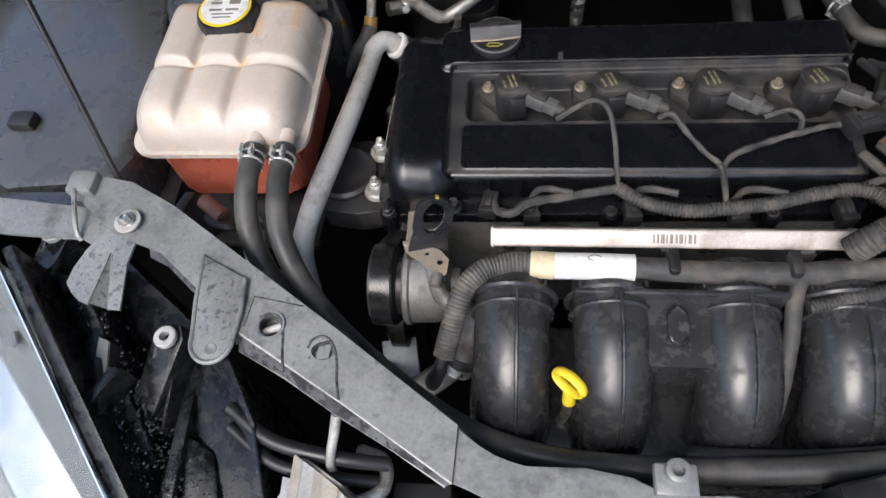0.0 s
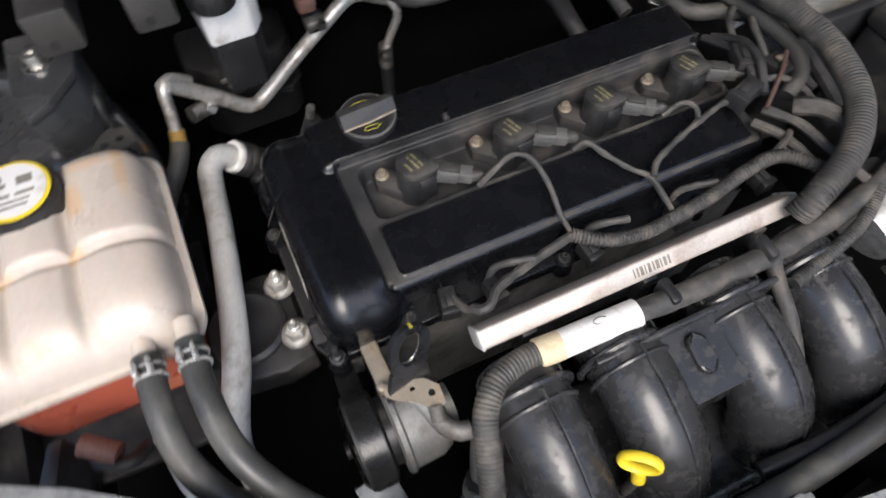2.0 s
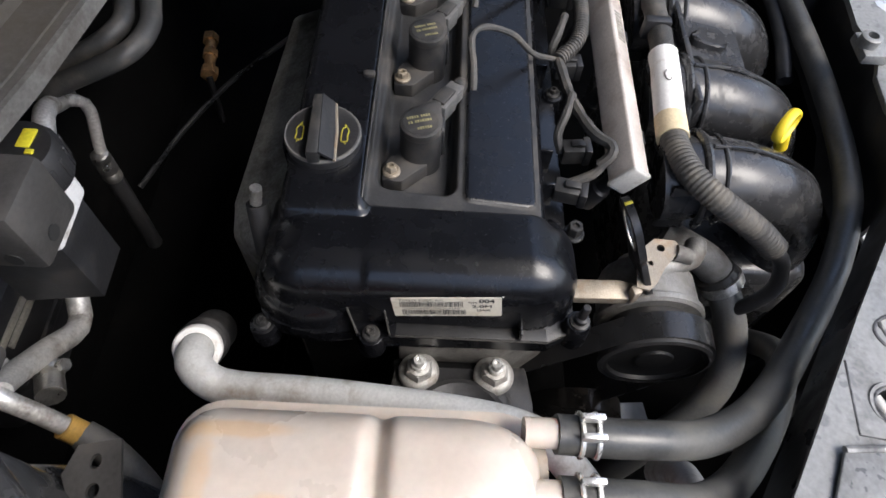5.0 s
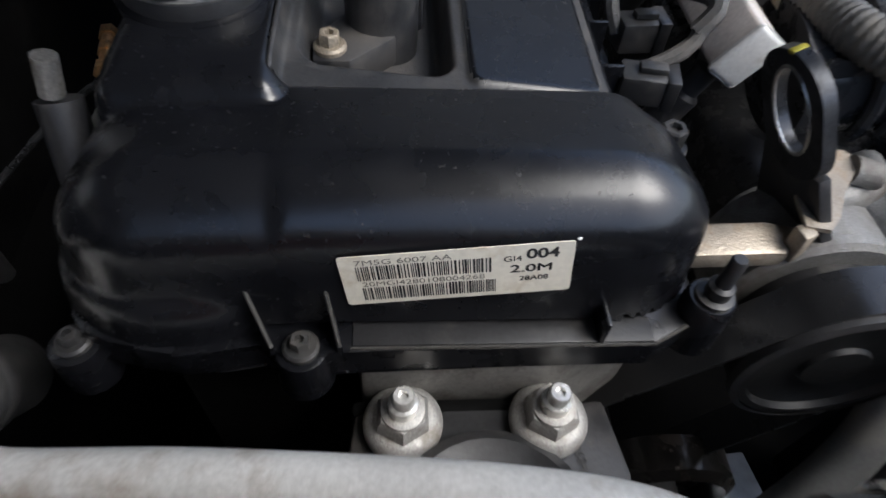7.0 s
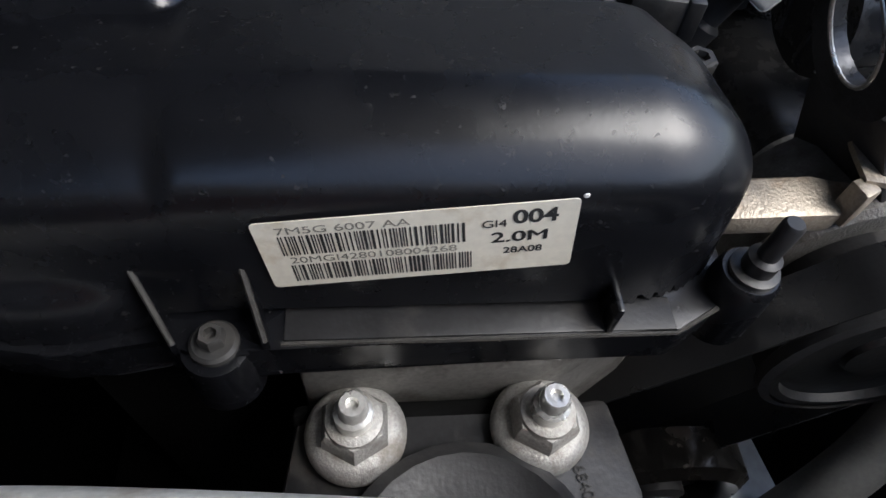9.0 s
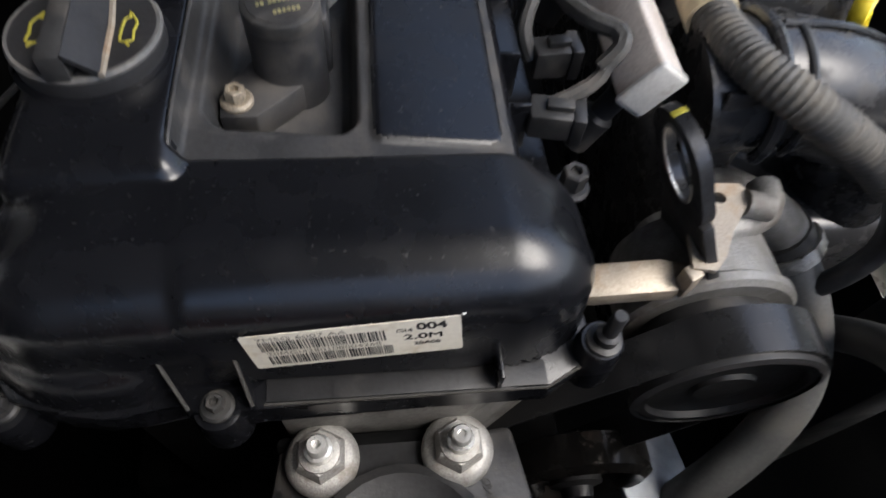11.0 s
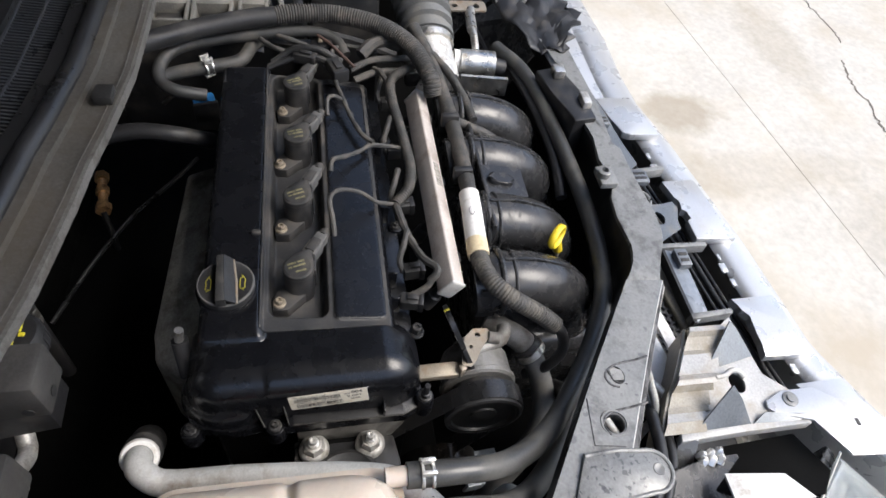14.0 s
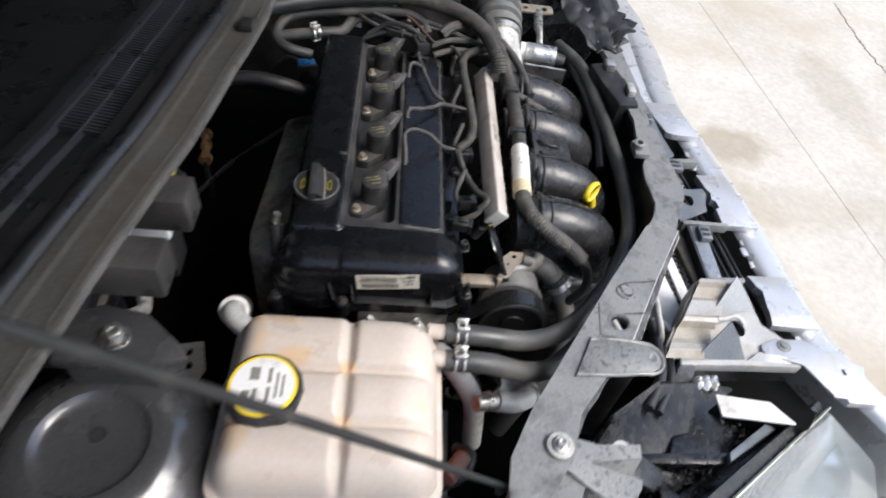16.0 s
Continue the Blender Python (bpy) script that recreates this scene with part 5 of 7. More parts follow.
# ---------------------------------------------------------------- front end
def build_radiator():
    root = thing("radiator", (0.2, -0.44, -0.3), "black radiator with a bright metal side channel behind the bumper", "radiator")
    # The core's near black stands for the shade around it.
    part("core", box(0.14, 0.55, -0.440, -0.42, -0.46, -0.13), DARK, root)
    part("end_tank", box(-0.10, -0.045, -0.40, -0.36, -0.46, -0.13, 0.006), BLACK, root)
    part("side_channel", slab([(0.022, -0.388), (0.022, -0.404), (-0.066, -0.417), (-0.125, -0.414), (-0.125, -0.392), (-0.030, -0.388)][::-1], -0.124, -0.120, 0.001), WHITE, root, "white side channel")
    part("channel_groove", slab([(0.030, -0.404), (0.032, -0.416), (-0.062, -0.424), (-0.125, -0.424), (-0.125, -0.414), (-0.066, -0.416)][::-1], -0.134, -0.130), CREAMY, root, "grey groove of the channel")
    part("channel_fold", slab([(0.032, -0.415), (0.052, -0.428), (0.012, -0.430), (-0.036, -0.436), (-0.065, -0.439), (-0.125, -0.440), (-0.125, -0.424), (-0.062, -0.4235)][::-1], -0.124, -0.120, 0.001), WHITE, root, "white outer fold")
    # Added pale backing: stands for bright ground showing through the mesh cells.
    mesh = part("ground_backing", slab([(0.13, -0.428), (-0.10, -0.436), (-0.10, -0.478), (0.13, -0.478)][::-1], -0.153, -0.151), SILVER, root, "silver backing added for the bright ground seen through the honeycomb")
    bm = bmesh.new()
    r = 0.0060
    for row in range(5):
        for col in range(20):
            cx, cy = -0.095 + (col + 0.5 * (row % 2)) * 0.0105, -0.434 - row * 0.0091
            ring = [(r * math.cos(radians(60 * k + 30)), r * math.sin(radians(60 * k + 30))) for k in range(6)]
            for (ax, ay), (bx, by) in zip(ring, ring[1:] + ring[:1]):
                v = [bm.verts.new((cx + px * g, cy + py * g, z)) for px, py, g, z in ((ax, ay, 0.68, -0.150), (bx, by, 0.68, -0.150), (bx, by, 0.72, -0.146), (ax, ay, 0.72, -0.146), (bx, by, 1.04, -0.146), (ax, ay, 1.04, -0.146))]
                bm.faces.new(v[:4])
                bm.faces.new((v[3], v[2], v[4], v[5]))
    tagged(part("honeycomb", bm, BLACK, mesh, "black honeycomb mesh", smooth=False), kind="stuff")
    part("duct_bar", slab([(0.22, -0.448), (0.087, -0.452), (-0.045, -0.468), (-0.045, -0.484), (0.10, -0.472), (0.22, -0.468)][::-1], -0.21, -0.140, 0.004), OLIVE, root, "grimy olive-brown air duct edge")
    part("filler_pipe", tube([(-0.14, -0.33, -0.16), (-0.11, -0.345, -0.13), (-0.105, -0.372, -0.11), (-0.13, -0.385, -0.105), (-0.16, -0.375, -0.11)], 0.0065, 10), ALU, root)


build_radiator()


BLUEGREY = mat("blue_grey_sheet_steel", (0.16, 0.175, 0.19), 0.4, metal=0.3, vary=0.2, grain=50, bump=0.15, dirt=(0.25, 0.24, 0.22), dirt_amount=0.2, dirt_scale=30)


def build_carrier():
    root = thing("grille_carrier", (0.15, -0.48, -0.13), "grey sheet-steel grille carrier with cut-outs and plastic clips", "grille carrier")
    z = -0.125
    part("upper_sheet", plate_with_hole([(0.172, -0.466), (0.172, -0.505), (0.176, -0.524), (0.164, -0.528), (0.140, -0.519), (0.126, -0.518), (0.113, -0.496), (0.096, -0.466)], [(0.146, -0.492, 0.012, 0.009)], z - 0.003, z), BLUEGREY, root, "blue-grey sheet with a square opening")
    part("ring", tube([(0.180 + 0.017 * math.cos(k * 0.5), -0.474 + 0.016 * math.sin(k * 0.5), z + 0.002) for k in range(-3, 10)], 0.0026, 8), BAR, root)
    part("end_sheet", plate_with_hole([(0.250, -0.452), (0.42, -0.452), (0.42, -0.478), (0.36, -0.484), (0.30, -0.490), (0.255, -0.498), (0.240, -0.480)], [(0.33, -0.468, 0.022, 0.007)], z - 0.003, z), BLUEGREY, root)
    part("light_strip", slab([(-0.026, -0.478), (0.090, -0.478), (0.086, -0.501), (-0.012, -0.499)][::-1], z - 0.004, z, 0.0008), STRIP, root, "blue-grey strip")
    part("strip_fold", slab([(-0.026, -0.474), (0.092, -0.474), (0.092, -0.478), (-0.026, -0.478)][::-1], z - 0.05, z + 0.001), BLACK, root)
    for pts in ([(0.090, -0.468), (0.098, -0.468), (0.097, -0.541), (0.091, -0.541)], [(-0.022, -0.472), (-0.014, -0.472), (-0.010, -0.530), (-0.017, -0.530)], [(0.228, -0.462), (0.238, -0.462), (0.246, -0.535), (0.238, -0.535)]):
        part("crosspiece", slab(pts[::-1], z - 0.012, z + 0.004, 0.0008), BAR, root)
    for x, y, w, d in ((0.056, -0.503, 0.028, 0.018), (0.208, -0.499, 0.026, 0.026), (0.335, -0.478, 0.022, 0.016)):
        clipper = part("clip", box(x, x + w, y, y + d, z, z + 0.010, 0.002), BLUEGREY, root, "grey plastic clip")
        for k in (0.2, 0.55):
            # Black blocks on the clip stand for the dark inside its slots.
            part("clip_slot", box(x + w * k, x + w * (k + 0.2), y + d * 0.15, y + d * 0.85, z + 0.0095, z + 0.011, 0.0008), BLACK, clipper)
    # Dark sheet put in to stand for the shade behind the carrier.
    part("shade_web", box(-0.06, 0.42, -0.470, -0.466, -0.24, -0.16), DARK, root)
    for off, r in ((0.0, 0.0042), (-0.010, 0.0030), (0.012, 0.0026)):
        part("bar", tube([(0.42, -0.512 + off, -0.186), (0.25, -0.536 + off, -0.186), (0.128, -0.557 + off, -0.186), (0.02, -0.570 + off, -0.186), (-0.10, -0.590 + off, -0.186)], r, 10), BLACK, root)


build_carrier()


def build_bumper():
    root = thing("front_bumper", (0.1, -0.62, -0.3), "silver plastic front bumper with a notched fixing edge", "bumper")
    key = [(-0.30, -0.80), (-0.22, -0.715), (-0.14, -0.672), (-0.045, -0.634), (0.136, -0.618), (0.361, -0.583), (0.462, -0.560), (0.55, -0.557), (0.66, -0.562), (0.83, -0.554), (0.96, -0.525), (1.12, -0.46)]

    def y_at(x):
        return float(np.interp(x, [k[0] for k in key], [k[1] for k in key]))

    xs = [-0.28 + 0.02 * k for k in range(70)]
    prof = [(0.031, -0.174), (0.010, -0.169), (-0.006, -0.169), (-0.026, -0.174), (-0.038, -0.186), (-0.044, -0.21), (-0.046, -0.27), (-0.040, -0.36), (-0.01, -0.48)]
    bm = bmesh.new()
    rows = [[bm.verts.new((x, y_at(x) + dy, z)) for x in xs] for dy, z in prof]
    for a, b in zip(rows, rows[1:]):
        for k in range(len(xs) - 1):
            bm.faces.new((a[k], b[k], b[k + 1], a[k + 1]))
    bmesh.ops.recalc_face_normals(bm, faces=bm.faces[:])
    ob = part("skin", bm, SILVER, root)
    ob.modifiers.new("thickness", "SOLIDIFY").thickness = 0.003
    # notched inner edge: two broad pads, small tabs between them
    for inner in ([(-0.064, -0.572), (-0.043, -0.578), (-0.031, -0.576), (-0.003, -0.581), (0.006, -0.572), (0.013, -0.572), (0.025, -0.564)], [(0.130, -0.560), (0.166, -0.560), (0.169, -0.568), (0.185, -0.566), (0.187, -0.558), (0.203, -0.563), (0.211, -0.557), (0.247, -0.549)], [(0.356, -0.536), (0.362, -0.523), (0.400, -0.512), (0.45, -0.502)], [(-0.18, -0.638), (-0.16, -0.622), (-0.128, -0.604), (-0.104, -0.594)]):
        outer = [(px, y_at(px) - 0.003) for px in (inner[-1][0] + 0.002, (inner[0][0] + inner[-1][0]) / 2, inner[0][0] - 0.002)]
        pad = part("raised_pad", slab((inner + outer)[::-1], -0.1700, -0.1570, 0.001), SILVER, root)
    for px, w, reach in ((0.054, 0.012, 0.007), (0.078, 0.016, 0.010), (0.100, 0.010, 0.004), (0.276, 0.022, 0.012), (0.312, 0.012, 0.006), (-0.085, 0.014, 0.008)):
        y = y_at(px + w / 2) + 0.029
        part("fixing_tab", slab([(px, y), (px, y + reach * 0.7), (px + 0.003, y + reach), (px + w, y + reach), (px + w, y)], -0.1735, -0.1695, 0.0008), SILVER, root)
    part("corner_panel", slab([(0.80, -0.455), (0.56, -0.450), (0.44, -0.440), (0.395, -0.50), (0.44, -0.53), (0.50, -0.520), (0.66, -0.525), (0.82, -0.535)], -0.185, -0.166, 0.003), SILVER, root)
    # Black plate closes the depth behind the bumper.
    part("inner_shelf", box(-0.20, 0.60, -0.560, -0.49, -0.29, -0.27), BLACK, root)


build_bumper()


def build_lamp_panel():
    root = thing("lamp_mounting_panel", (-0.15, -0.47, -0.09), "pale pressed-steel lamp mounting panel with bent fins", "mounting panel")
    part("base_plate", plate_with_hole([(-0.076, -0.441), (-0.046, -0.488), (-0.120, -0.494), (-0.153, -0.529), (-0.176, -0.506), (-0.174, -0.452), (-0.177, -0.388), (-0.168, -0.354), (-0.117, -0.390)], [(-0.128, -0.460, 0.012, 0.009)], -0.083, -0.080), PALE, root)
    # pressed corrugations: rolled ridges with rusty cream flanks
    prof = [(-0.060, 0.002), (-0.064, 0.013), (-0.070, 0.014), (-0.074, 0.009), (-0.088, 0.004), (-0.094, 0.006), (-0.118, 0.0065), (-0.1215, 0.012), (-0.126, 0.0145), (-0.1305, 0.012), (-0.135, 0.004), (-0.150, 0.0015), (-0.158, 0.004), (-0.168, 0.007), (-0.178, 0.002)]
    back = [(-0.178, -0.352), (-0.137, -0.376), (-0.122, -0.388), (-0.091, -0.4085), (-0.060, -0.4260)]
    for k, (a, b) in enumerate(zip(prof, prof[1:])):
        ya, yb = (float(np.interp(p[0], [q[0] for q in back], [q[1] for q in back])) for p in (a, b))
        part("pressed_fold", sheet([(a[0], ya, -0.079 + a[1]), (b[0], yb, -0.079 + b[1]), (b[0], yb - 0.048, -0.079 + b[1]), (a[0], ya - 0.042, -0.079 + a[1])], 0.0016), PALE if k in (1, 5, 6, 7, 8, 12) else CREAMY, root, "rust-stained cream fold" if k in (0, 3, 4, 10, 11) else "")
    part("hook", tube([(-0.1255, -0.4280, -0.066), (-0.1240, -0.4400, -0.066), (-0.1190, -0.4500, -0.067), (-0.1180, -0.4600, -0.071), (-0.1230, -0.4680, -0.077)], 0.0030, 10), PALE, root, "curled steel lip round the hole")
    part("back_step", slab([(-0.060, -0.4265), (-0.091, -0.4090), (-0.122, -0.3885), (-0.137, -0.3765), (-0.178, -0.3525), (-0.176, -0.3495), (-0.135, -0.3735), (-0.120, -0.3855), (-0.089, -0.4060), (-0.058, -0.4235)], -0.12, -0.078, 0.001), CREAMY, root)
    part("fin_flare", sheet([(-0.176, -0.454, -0.0795), (-0.181, -0.482, -0.0790), (-0.172, -0.536, -0.0770), (-0.166, -0.470, -0.0725)], 0.0016), BLUEGREY, root)
    part("fin", sheet([(-0.177, -0.388, -0.081), (-0.176, -0.454, -0.081), (-0.155, -0.441, -0.058), (-0.146, -0.427, -0.042)], 0.0018), BLUEGREY, root)
    part("fin", sheet([(-0.112, -0.428, -0.078), (-0.098, -0.492, -0.080), (-0.072, -0.474, -0.060), (-0.066, -0.466, -0.054)], 0.0018), BLUEGREY, root)
    part("front_ledge", slab([(-0.177, -0.372), (-0.175, -0.452), (-0.176, -0.520), (-0.181, -0.522), (-0.182, -0.452), (-0.186, -0.370)], -0.092, -0.0775, 0.001), PALE, root)
    part("front_strip", slab([(-0.153, -0.480), (-0.143, -0.503), (-0.143, -0.541), (-0.168, -0.576), (-0.177, -0.602), (-0.222, -0.586), (-0.219, -0.546), (-0.178, -0.524), (-0.169, -0.487), (-0.161, -0.478)], -0.0785, -0.0752, 0.001), SILVER, root, "bright painted strip")
    part("washer", lathe([(0.0085, 0), (0.0085, 0.0015), (0.0070, 0.002), (0.0045, 0.0020), (0.0045, 0.004), (0, 0.004)], pose(-0.154, -0.508, -0.0755), 22), BAR, root)
    # Black block laid on the strip: the dark of a slot as colour.
    part("slot", box(-0.190, -0.182, -0.574, -0.570, -0.0758, -0.0748), INK, root)
    part("cross_bar", tube([(-0.245, -0.315, -0.075), (-0.20, -0.342, -0.078), (-0.14, -0.352, -0.085), (-0.10, -0.352, -0.10)], 0.0065, 12), BLACK, root)
    part("cross_bar", tube([(-0.245, -0.330, -0.085), (-0.20, -0.358, -0.088), (-0.15, -0.366, -0.095), (-0.11, -0.366, -0.11)], 0.0055, 12), BLACK, root)
    part("bracket_leg", sheet([(-0.178, -0.374, -0.078), (-0.186, -0.388, -0.078), (-0.205, -0.392, -0.125), (-0.196, -0.372, -0.125)], 0.0025), SILVER, root)
    part("rod", tube([(-0.131, -0.329, -0.022), (-0.136, -0.338, -0.04), (-0.1485, -0.3585, -0.09), (-0.152, -0.362, -0.16)], 0.0042, 10), ALU, root, "thin bare metal rod")


build_lamp_panel()


def build_headlamp():
    root = thing("headlamp", (-0.36, -0.36, -0.15), "clear plastic headlamp with a wet dusty black housing", "headlamp")

    def lens_z(x, y):
        return 0.016 - 0.425 * (-0.215 - y)

    # housing: a broken black shell behind the lens
    shell = [(-0.500, -0.130), (-0.440, -0.125), (-0.395, -0.175), (-0.330, -0.215), (-0.255, -0.270), (-0.215, -0.330), (-0.200, -0.400), (-0.190, -0.470), (-0.185, -0.560), (-0.225, -0.545), (-0.330, -0.385), (-0.442, -0.220)]
    part("housing", slab(shell[::-1], -0.30, lambda x, y: min(-0.060, lens_z(x, y) - 0.03) - 0.05 * min(1.0, max(0.0, (y + x * -0.6 + 0.02) * 4 + 0.6)), 0.006), WET, root, "wet black plastic housing")
    part("shoulder", slab([(-0.452, -0.205), (-0.440, -0.200), (-0.318, -0.385), (-0.185, -0.580), (-0.198, -0.588), (-0.330, -0.398)][::-1], lambda x, y: lens_z(x, y) - 0.10, lambda x, y: lens_z(x, y) - 0.004, 0.003), WET, root, "wet black rubber edge")
    out = [(-0.470, -0.215), (-0.452, -0.212), (-0.325, -0.400), (-0.195, -0.592), (-0.232, -0.690), (-0.36, -0.65), (-0.50, -0.53), (-0.60, -0.35)]
    part("lens", slab(out[::-1], lambda x, y: lens_z(x, y) - 0.19, lambda x, y: lens_z(x, y) - 0.35 * max(0.0, 0.60 - (x + 1.0) - (-0.215 - y) * -0.66 - 0.055), 0.010), LENS, root, "clear outer lens")
    part("reflector", slab([(-0.480, -0.245), (-0.335, -0.425), (-0.215, -0.600), (-0.25, -0.615), (-0.35, -0.53), (-0.47, -0.36)][::-1], lambda x, y: lens_z(x, y) - 0.18, lambda x, y: lens_z(x, y) - 0.07, 0.004), CHROME, root, "bright chrome reflector")
    for x, y, z, rz in ((-0.308, -0.261, -0.044, 0), (-0.432, -0.172, -0.010, -8)):
        m = pose(x, y, z, 0, 0, rz)
        boss = part("boss", slab([(-0.013, 0.012), (0.010, 0.014), (0.016, 0.0), (-0.010, -0.062), (-0.034, -0.050)][::-1], -0.14, lambda px, py: -0.003 if py > -0.02 else -0.035, 0.002, m=m), WET, root)
        part("insert", lathe([(0.0105, -0.004), (0.0105, 0.0005), (0.0095, 0.0015), (0.0048, 0.0015), (0.0044, -0.012), (0, -0.0125)], m, 24, cap=False), PALE, boss, "whitish ring insert")
        for s in (-0.012, 0.008):
            part("gusset", slab([(s, -0.005), (s + 0.003, -0.005), (s - 0.018, -0.075), (s - 0.021, -0.075)][::-1], -0.13, lambda px, py: -0.008 if py > -0.03 else -0.06, m=m), WET, boss)
    for pts, z0, z1 in (([(-0.40, -0.235), (-0.385, -0.232), (-0.352, -0.330), (-0.372, -0.345)], -0.12, -0.055), ([(-0.352, -0.290), (-0.340, -0.292), (-0.372, -0.345), (-0.378, -0.335)], -0.12, -0.045), ([(-0.300, -0.300), (-0.29, -0.300), (-0.285, -0.40), (-0.298, -0.40)], -0.14, -0.09), ([(-0.365, -0.345), (-0.345, -0.335), (-0.315, -0.395), (-0.335, -0.41)], -0.13, -0.085)):
        part("rib", slab(pts[::-1], z0, z1, 0.001), WET, root)
    part("wet_ledge", slab([(-0.438, -0.198), (-0.400, -0.214), (-0.352, -0.300), (-0.298, -0.388), (-0.318, -0.392)][::-1], -0.20, lambda x, y: lens_z(x, y) - 0.056, 0.002), WET, root, "wet black ledge inside the lens edge")
    part("blade", sheet([(-0.3753, -0.2616, -0.050), (-0.3640, -0.2654, -0.050), (-0.3579, -0.3302, -0.066), (-0.3780, -0.3055, -0.066)], 0.002), BLUEGREY, root, "grey metallic blade")
    part("blade_side", sheet([(-0.3640, -0.2654, -0.050), (-0.3579, -0.3302, -0.066), (-0.3500, -0.3200, -0.12), (-0.3540, -0.2700, -0.12)], 0.002), BLACK, root)
    for pts, z1 in (([(-0.292, -0.335), (-0.262, -0.350), (-0.250, -0.392), (-0.282, -0.404)], -0.096), ([(-0.236, -0.310), (-0.210, -0.330), (-0.214, -0.372), (-0.238, -0.360)], -0.100)):
        lo = pts[0]
        part("housing_block", slab(pts[::-1], -0.17, lambda x, y, lo=lo, z1=z1: z1 + 0.10 * (y - lo[1]) - 0.12 * (x - lo[0]), 0.003), WET, root, "wet faceted black block")
    part("inner_step", slab([(-0.300, -0.395), (-0.288, -0.398), (-0.190, -0.545), (-0.200, -0.556)][::-1], lambda x, y: lens_z(x, y) - 0.08, lambda x, y: lens_z(x, y) - 0.020, 0.002), BLUEGREY, root, "grey step inside the lamp edge")
    part("edge_trim", tube([(-0.4530, -0.2130, lens_z(0, -0.213) - 0.001), (-0.3260, -0.4010, lens_z(0, -0.401) - 0.001), (-0.1960, -0.5930, lens_z(0, -0.593) - 0.001)], 0.0022, 8, smoothline=False), CHROME, root, "bright lens edge")
    part("slot", box(-0.007, 0.007, -0.003, 0.003, -0.001, 0.002, m=pose(-0.425, -0.280, lens_z(0, -0.280) - 0.001, 23, 0, -56)), BLUEGREY, root, "small dark slot")
    part("bulb_socket", lathe([(0.030, 0), (0.030, 0.02), (0.024, 0.026), (0.018, 0.026), (0.018, 0.035), (0, 0.036)], pose(-0.262, -0.352, -0.145, 25, -20, 0), 28), BLACK, root)
    part("type_label", slab([(-0.219, -0.404), (-0.226, -0.468), (-0.252, -0.490), (-0.246, -0.404)], -0.0865, -0.083, 0.0008), WHITE, root, "plain white type label")
    # Near-black block: the shade of the recess behind the lamp as colour.
    part("recess_fill", slab([(-0.186, -0.388), (-0.178, -0.522), (-0.222, -0.545), (-0.245, -0.525), (-0.226, -0.392)], -0.16, -0.112, 0.003), DARK, root)
    for k in range(6):
        part("adjuster_tooth", lathe([(0.0045, 0), (0.0045, 0.008), (0.002, 0.011)], pose(-0.196 - 0.009 * (k // 3), -0.392 - 0.010 * (k % 3), -0.098, 20, 10 * k, 0), hexa=True), CLIP, root, "bright adjuster tooth")
    rnd = random.Random(11)
    bm = bmesh.new()
    for k in range(1000):
        t, u = rnd.random(), rnd.random()
        r = rnd.choice((0.0005, 0.0007, 0.0009, 0.0012, 0.0017))
        if k % 2:
            x, y = -0.428 + 0.118 * t + 0.026 * u, -0.206 - 0.176 * t + 0.004 * u
            zz = lens_z(x, y) - 0.056
        else:
            x, y = -0.40 + 0.16 * t, -0.25 - 0.23 * t + 0.09 * (u * u - 0.1)
            zz = min(-0.060, lens_z(x, y) - 0.03) - 0.05 * min(1.0, max(0.0, (y + x * -0.6 + 0.02) * 4 + 0.6))
        top = bm.verts.new((x, y, zz + r * 0.6))
        ring = [bm.verts.new((x + r * math.cos(a), y + r * rnd.uniform(0.8, 1.3) * math.sin(a), zz - 0.0003)) for a in (k2 * math.pi / 3 for k2 in range(6))]
        for a, b in zip(ring, ring[1:] + ring[:1]):
            bm.faces.new((a, b, top))
    tagged(part("water_spray", bm, GLOSS, root, "water droplets"), kind="stuff")


WET = spots(mat("wet_black_plastic", (0.013, 0.0135, 0.015), 0.24, vary=0.4, grain=60, bump=0.3, dirt=(0.022, 0.022, 0.024), dirt_amount=0.3, dirt_scale=60, rvar=0.10), 85.0, 0.56, (0.003, 0.003, 0.004), 0.9)
CHROME = mat("chrome_reflector", (0.80, 0.82, 0.82), 0.15, metal=1.0, vary=0.05, bump=0.05)
GLOSS = mat("wet_droplet", (0.03, 0.03, 0.03), 0.05, vary=0.1, bump=0, rvar=0.02)
build_headlamp()


# ---------------------------------------------------------------- inner wing, prop rod, strut tower
def build_wing():
    root = thing("inner_wing", (-0.5, 0.05, -0.1), "dark grey plastic inner wing liner with clips", "inner wing")
    part("panel", slab([(-0.72, 0.40), (-0.47, 0.32), (-0.425, 0.10), (-0.412, -0.05), (-0.425, -0.085), (-0.55, -0.095), (-0.72, 0.0)], -0.16, -0.050, 0.012), PANEL, root)
    part("ledge", slab([(-0.415, 0.10), (-0.395, 0.05), (-0.392, -0.09), (-0.42, -0.10)], -0.30, -0.12, 0.004), BLACK, root)
    part("clip", box(-0.575, -0.545, -0.015, 0.008, -0.052, -0.038, 0.004), BLACK, root)
    part("seam_rail", box(-0.56, -0.39, -0.125, -0.10, -0.08, -0.045, 0.004), PANEL, root)


build_wing()


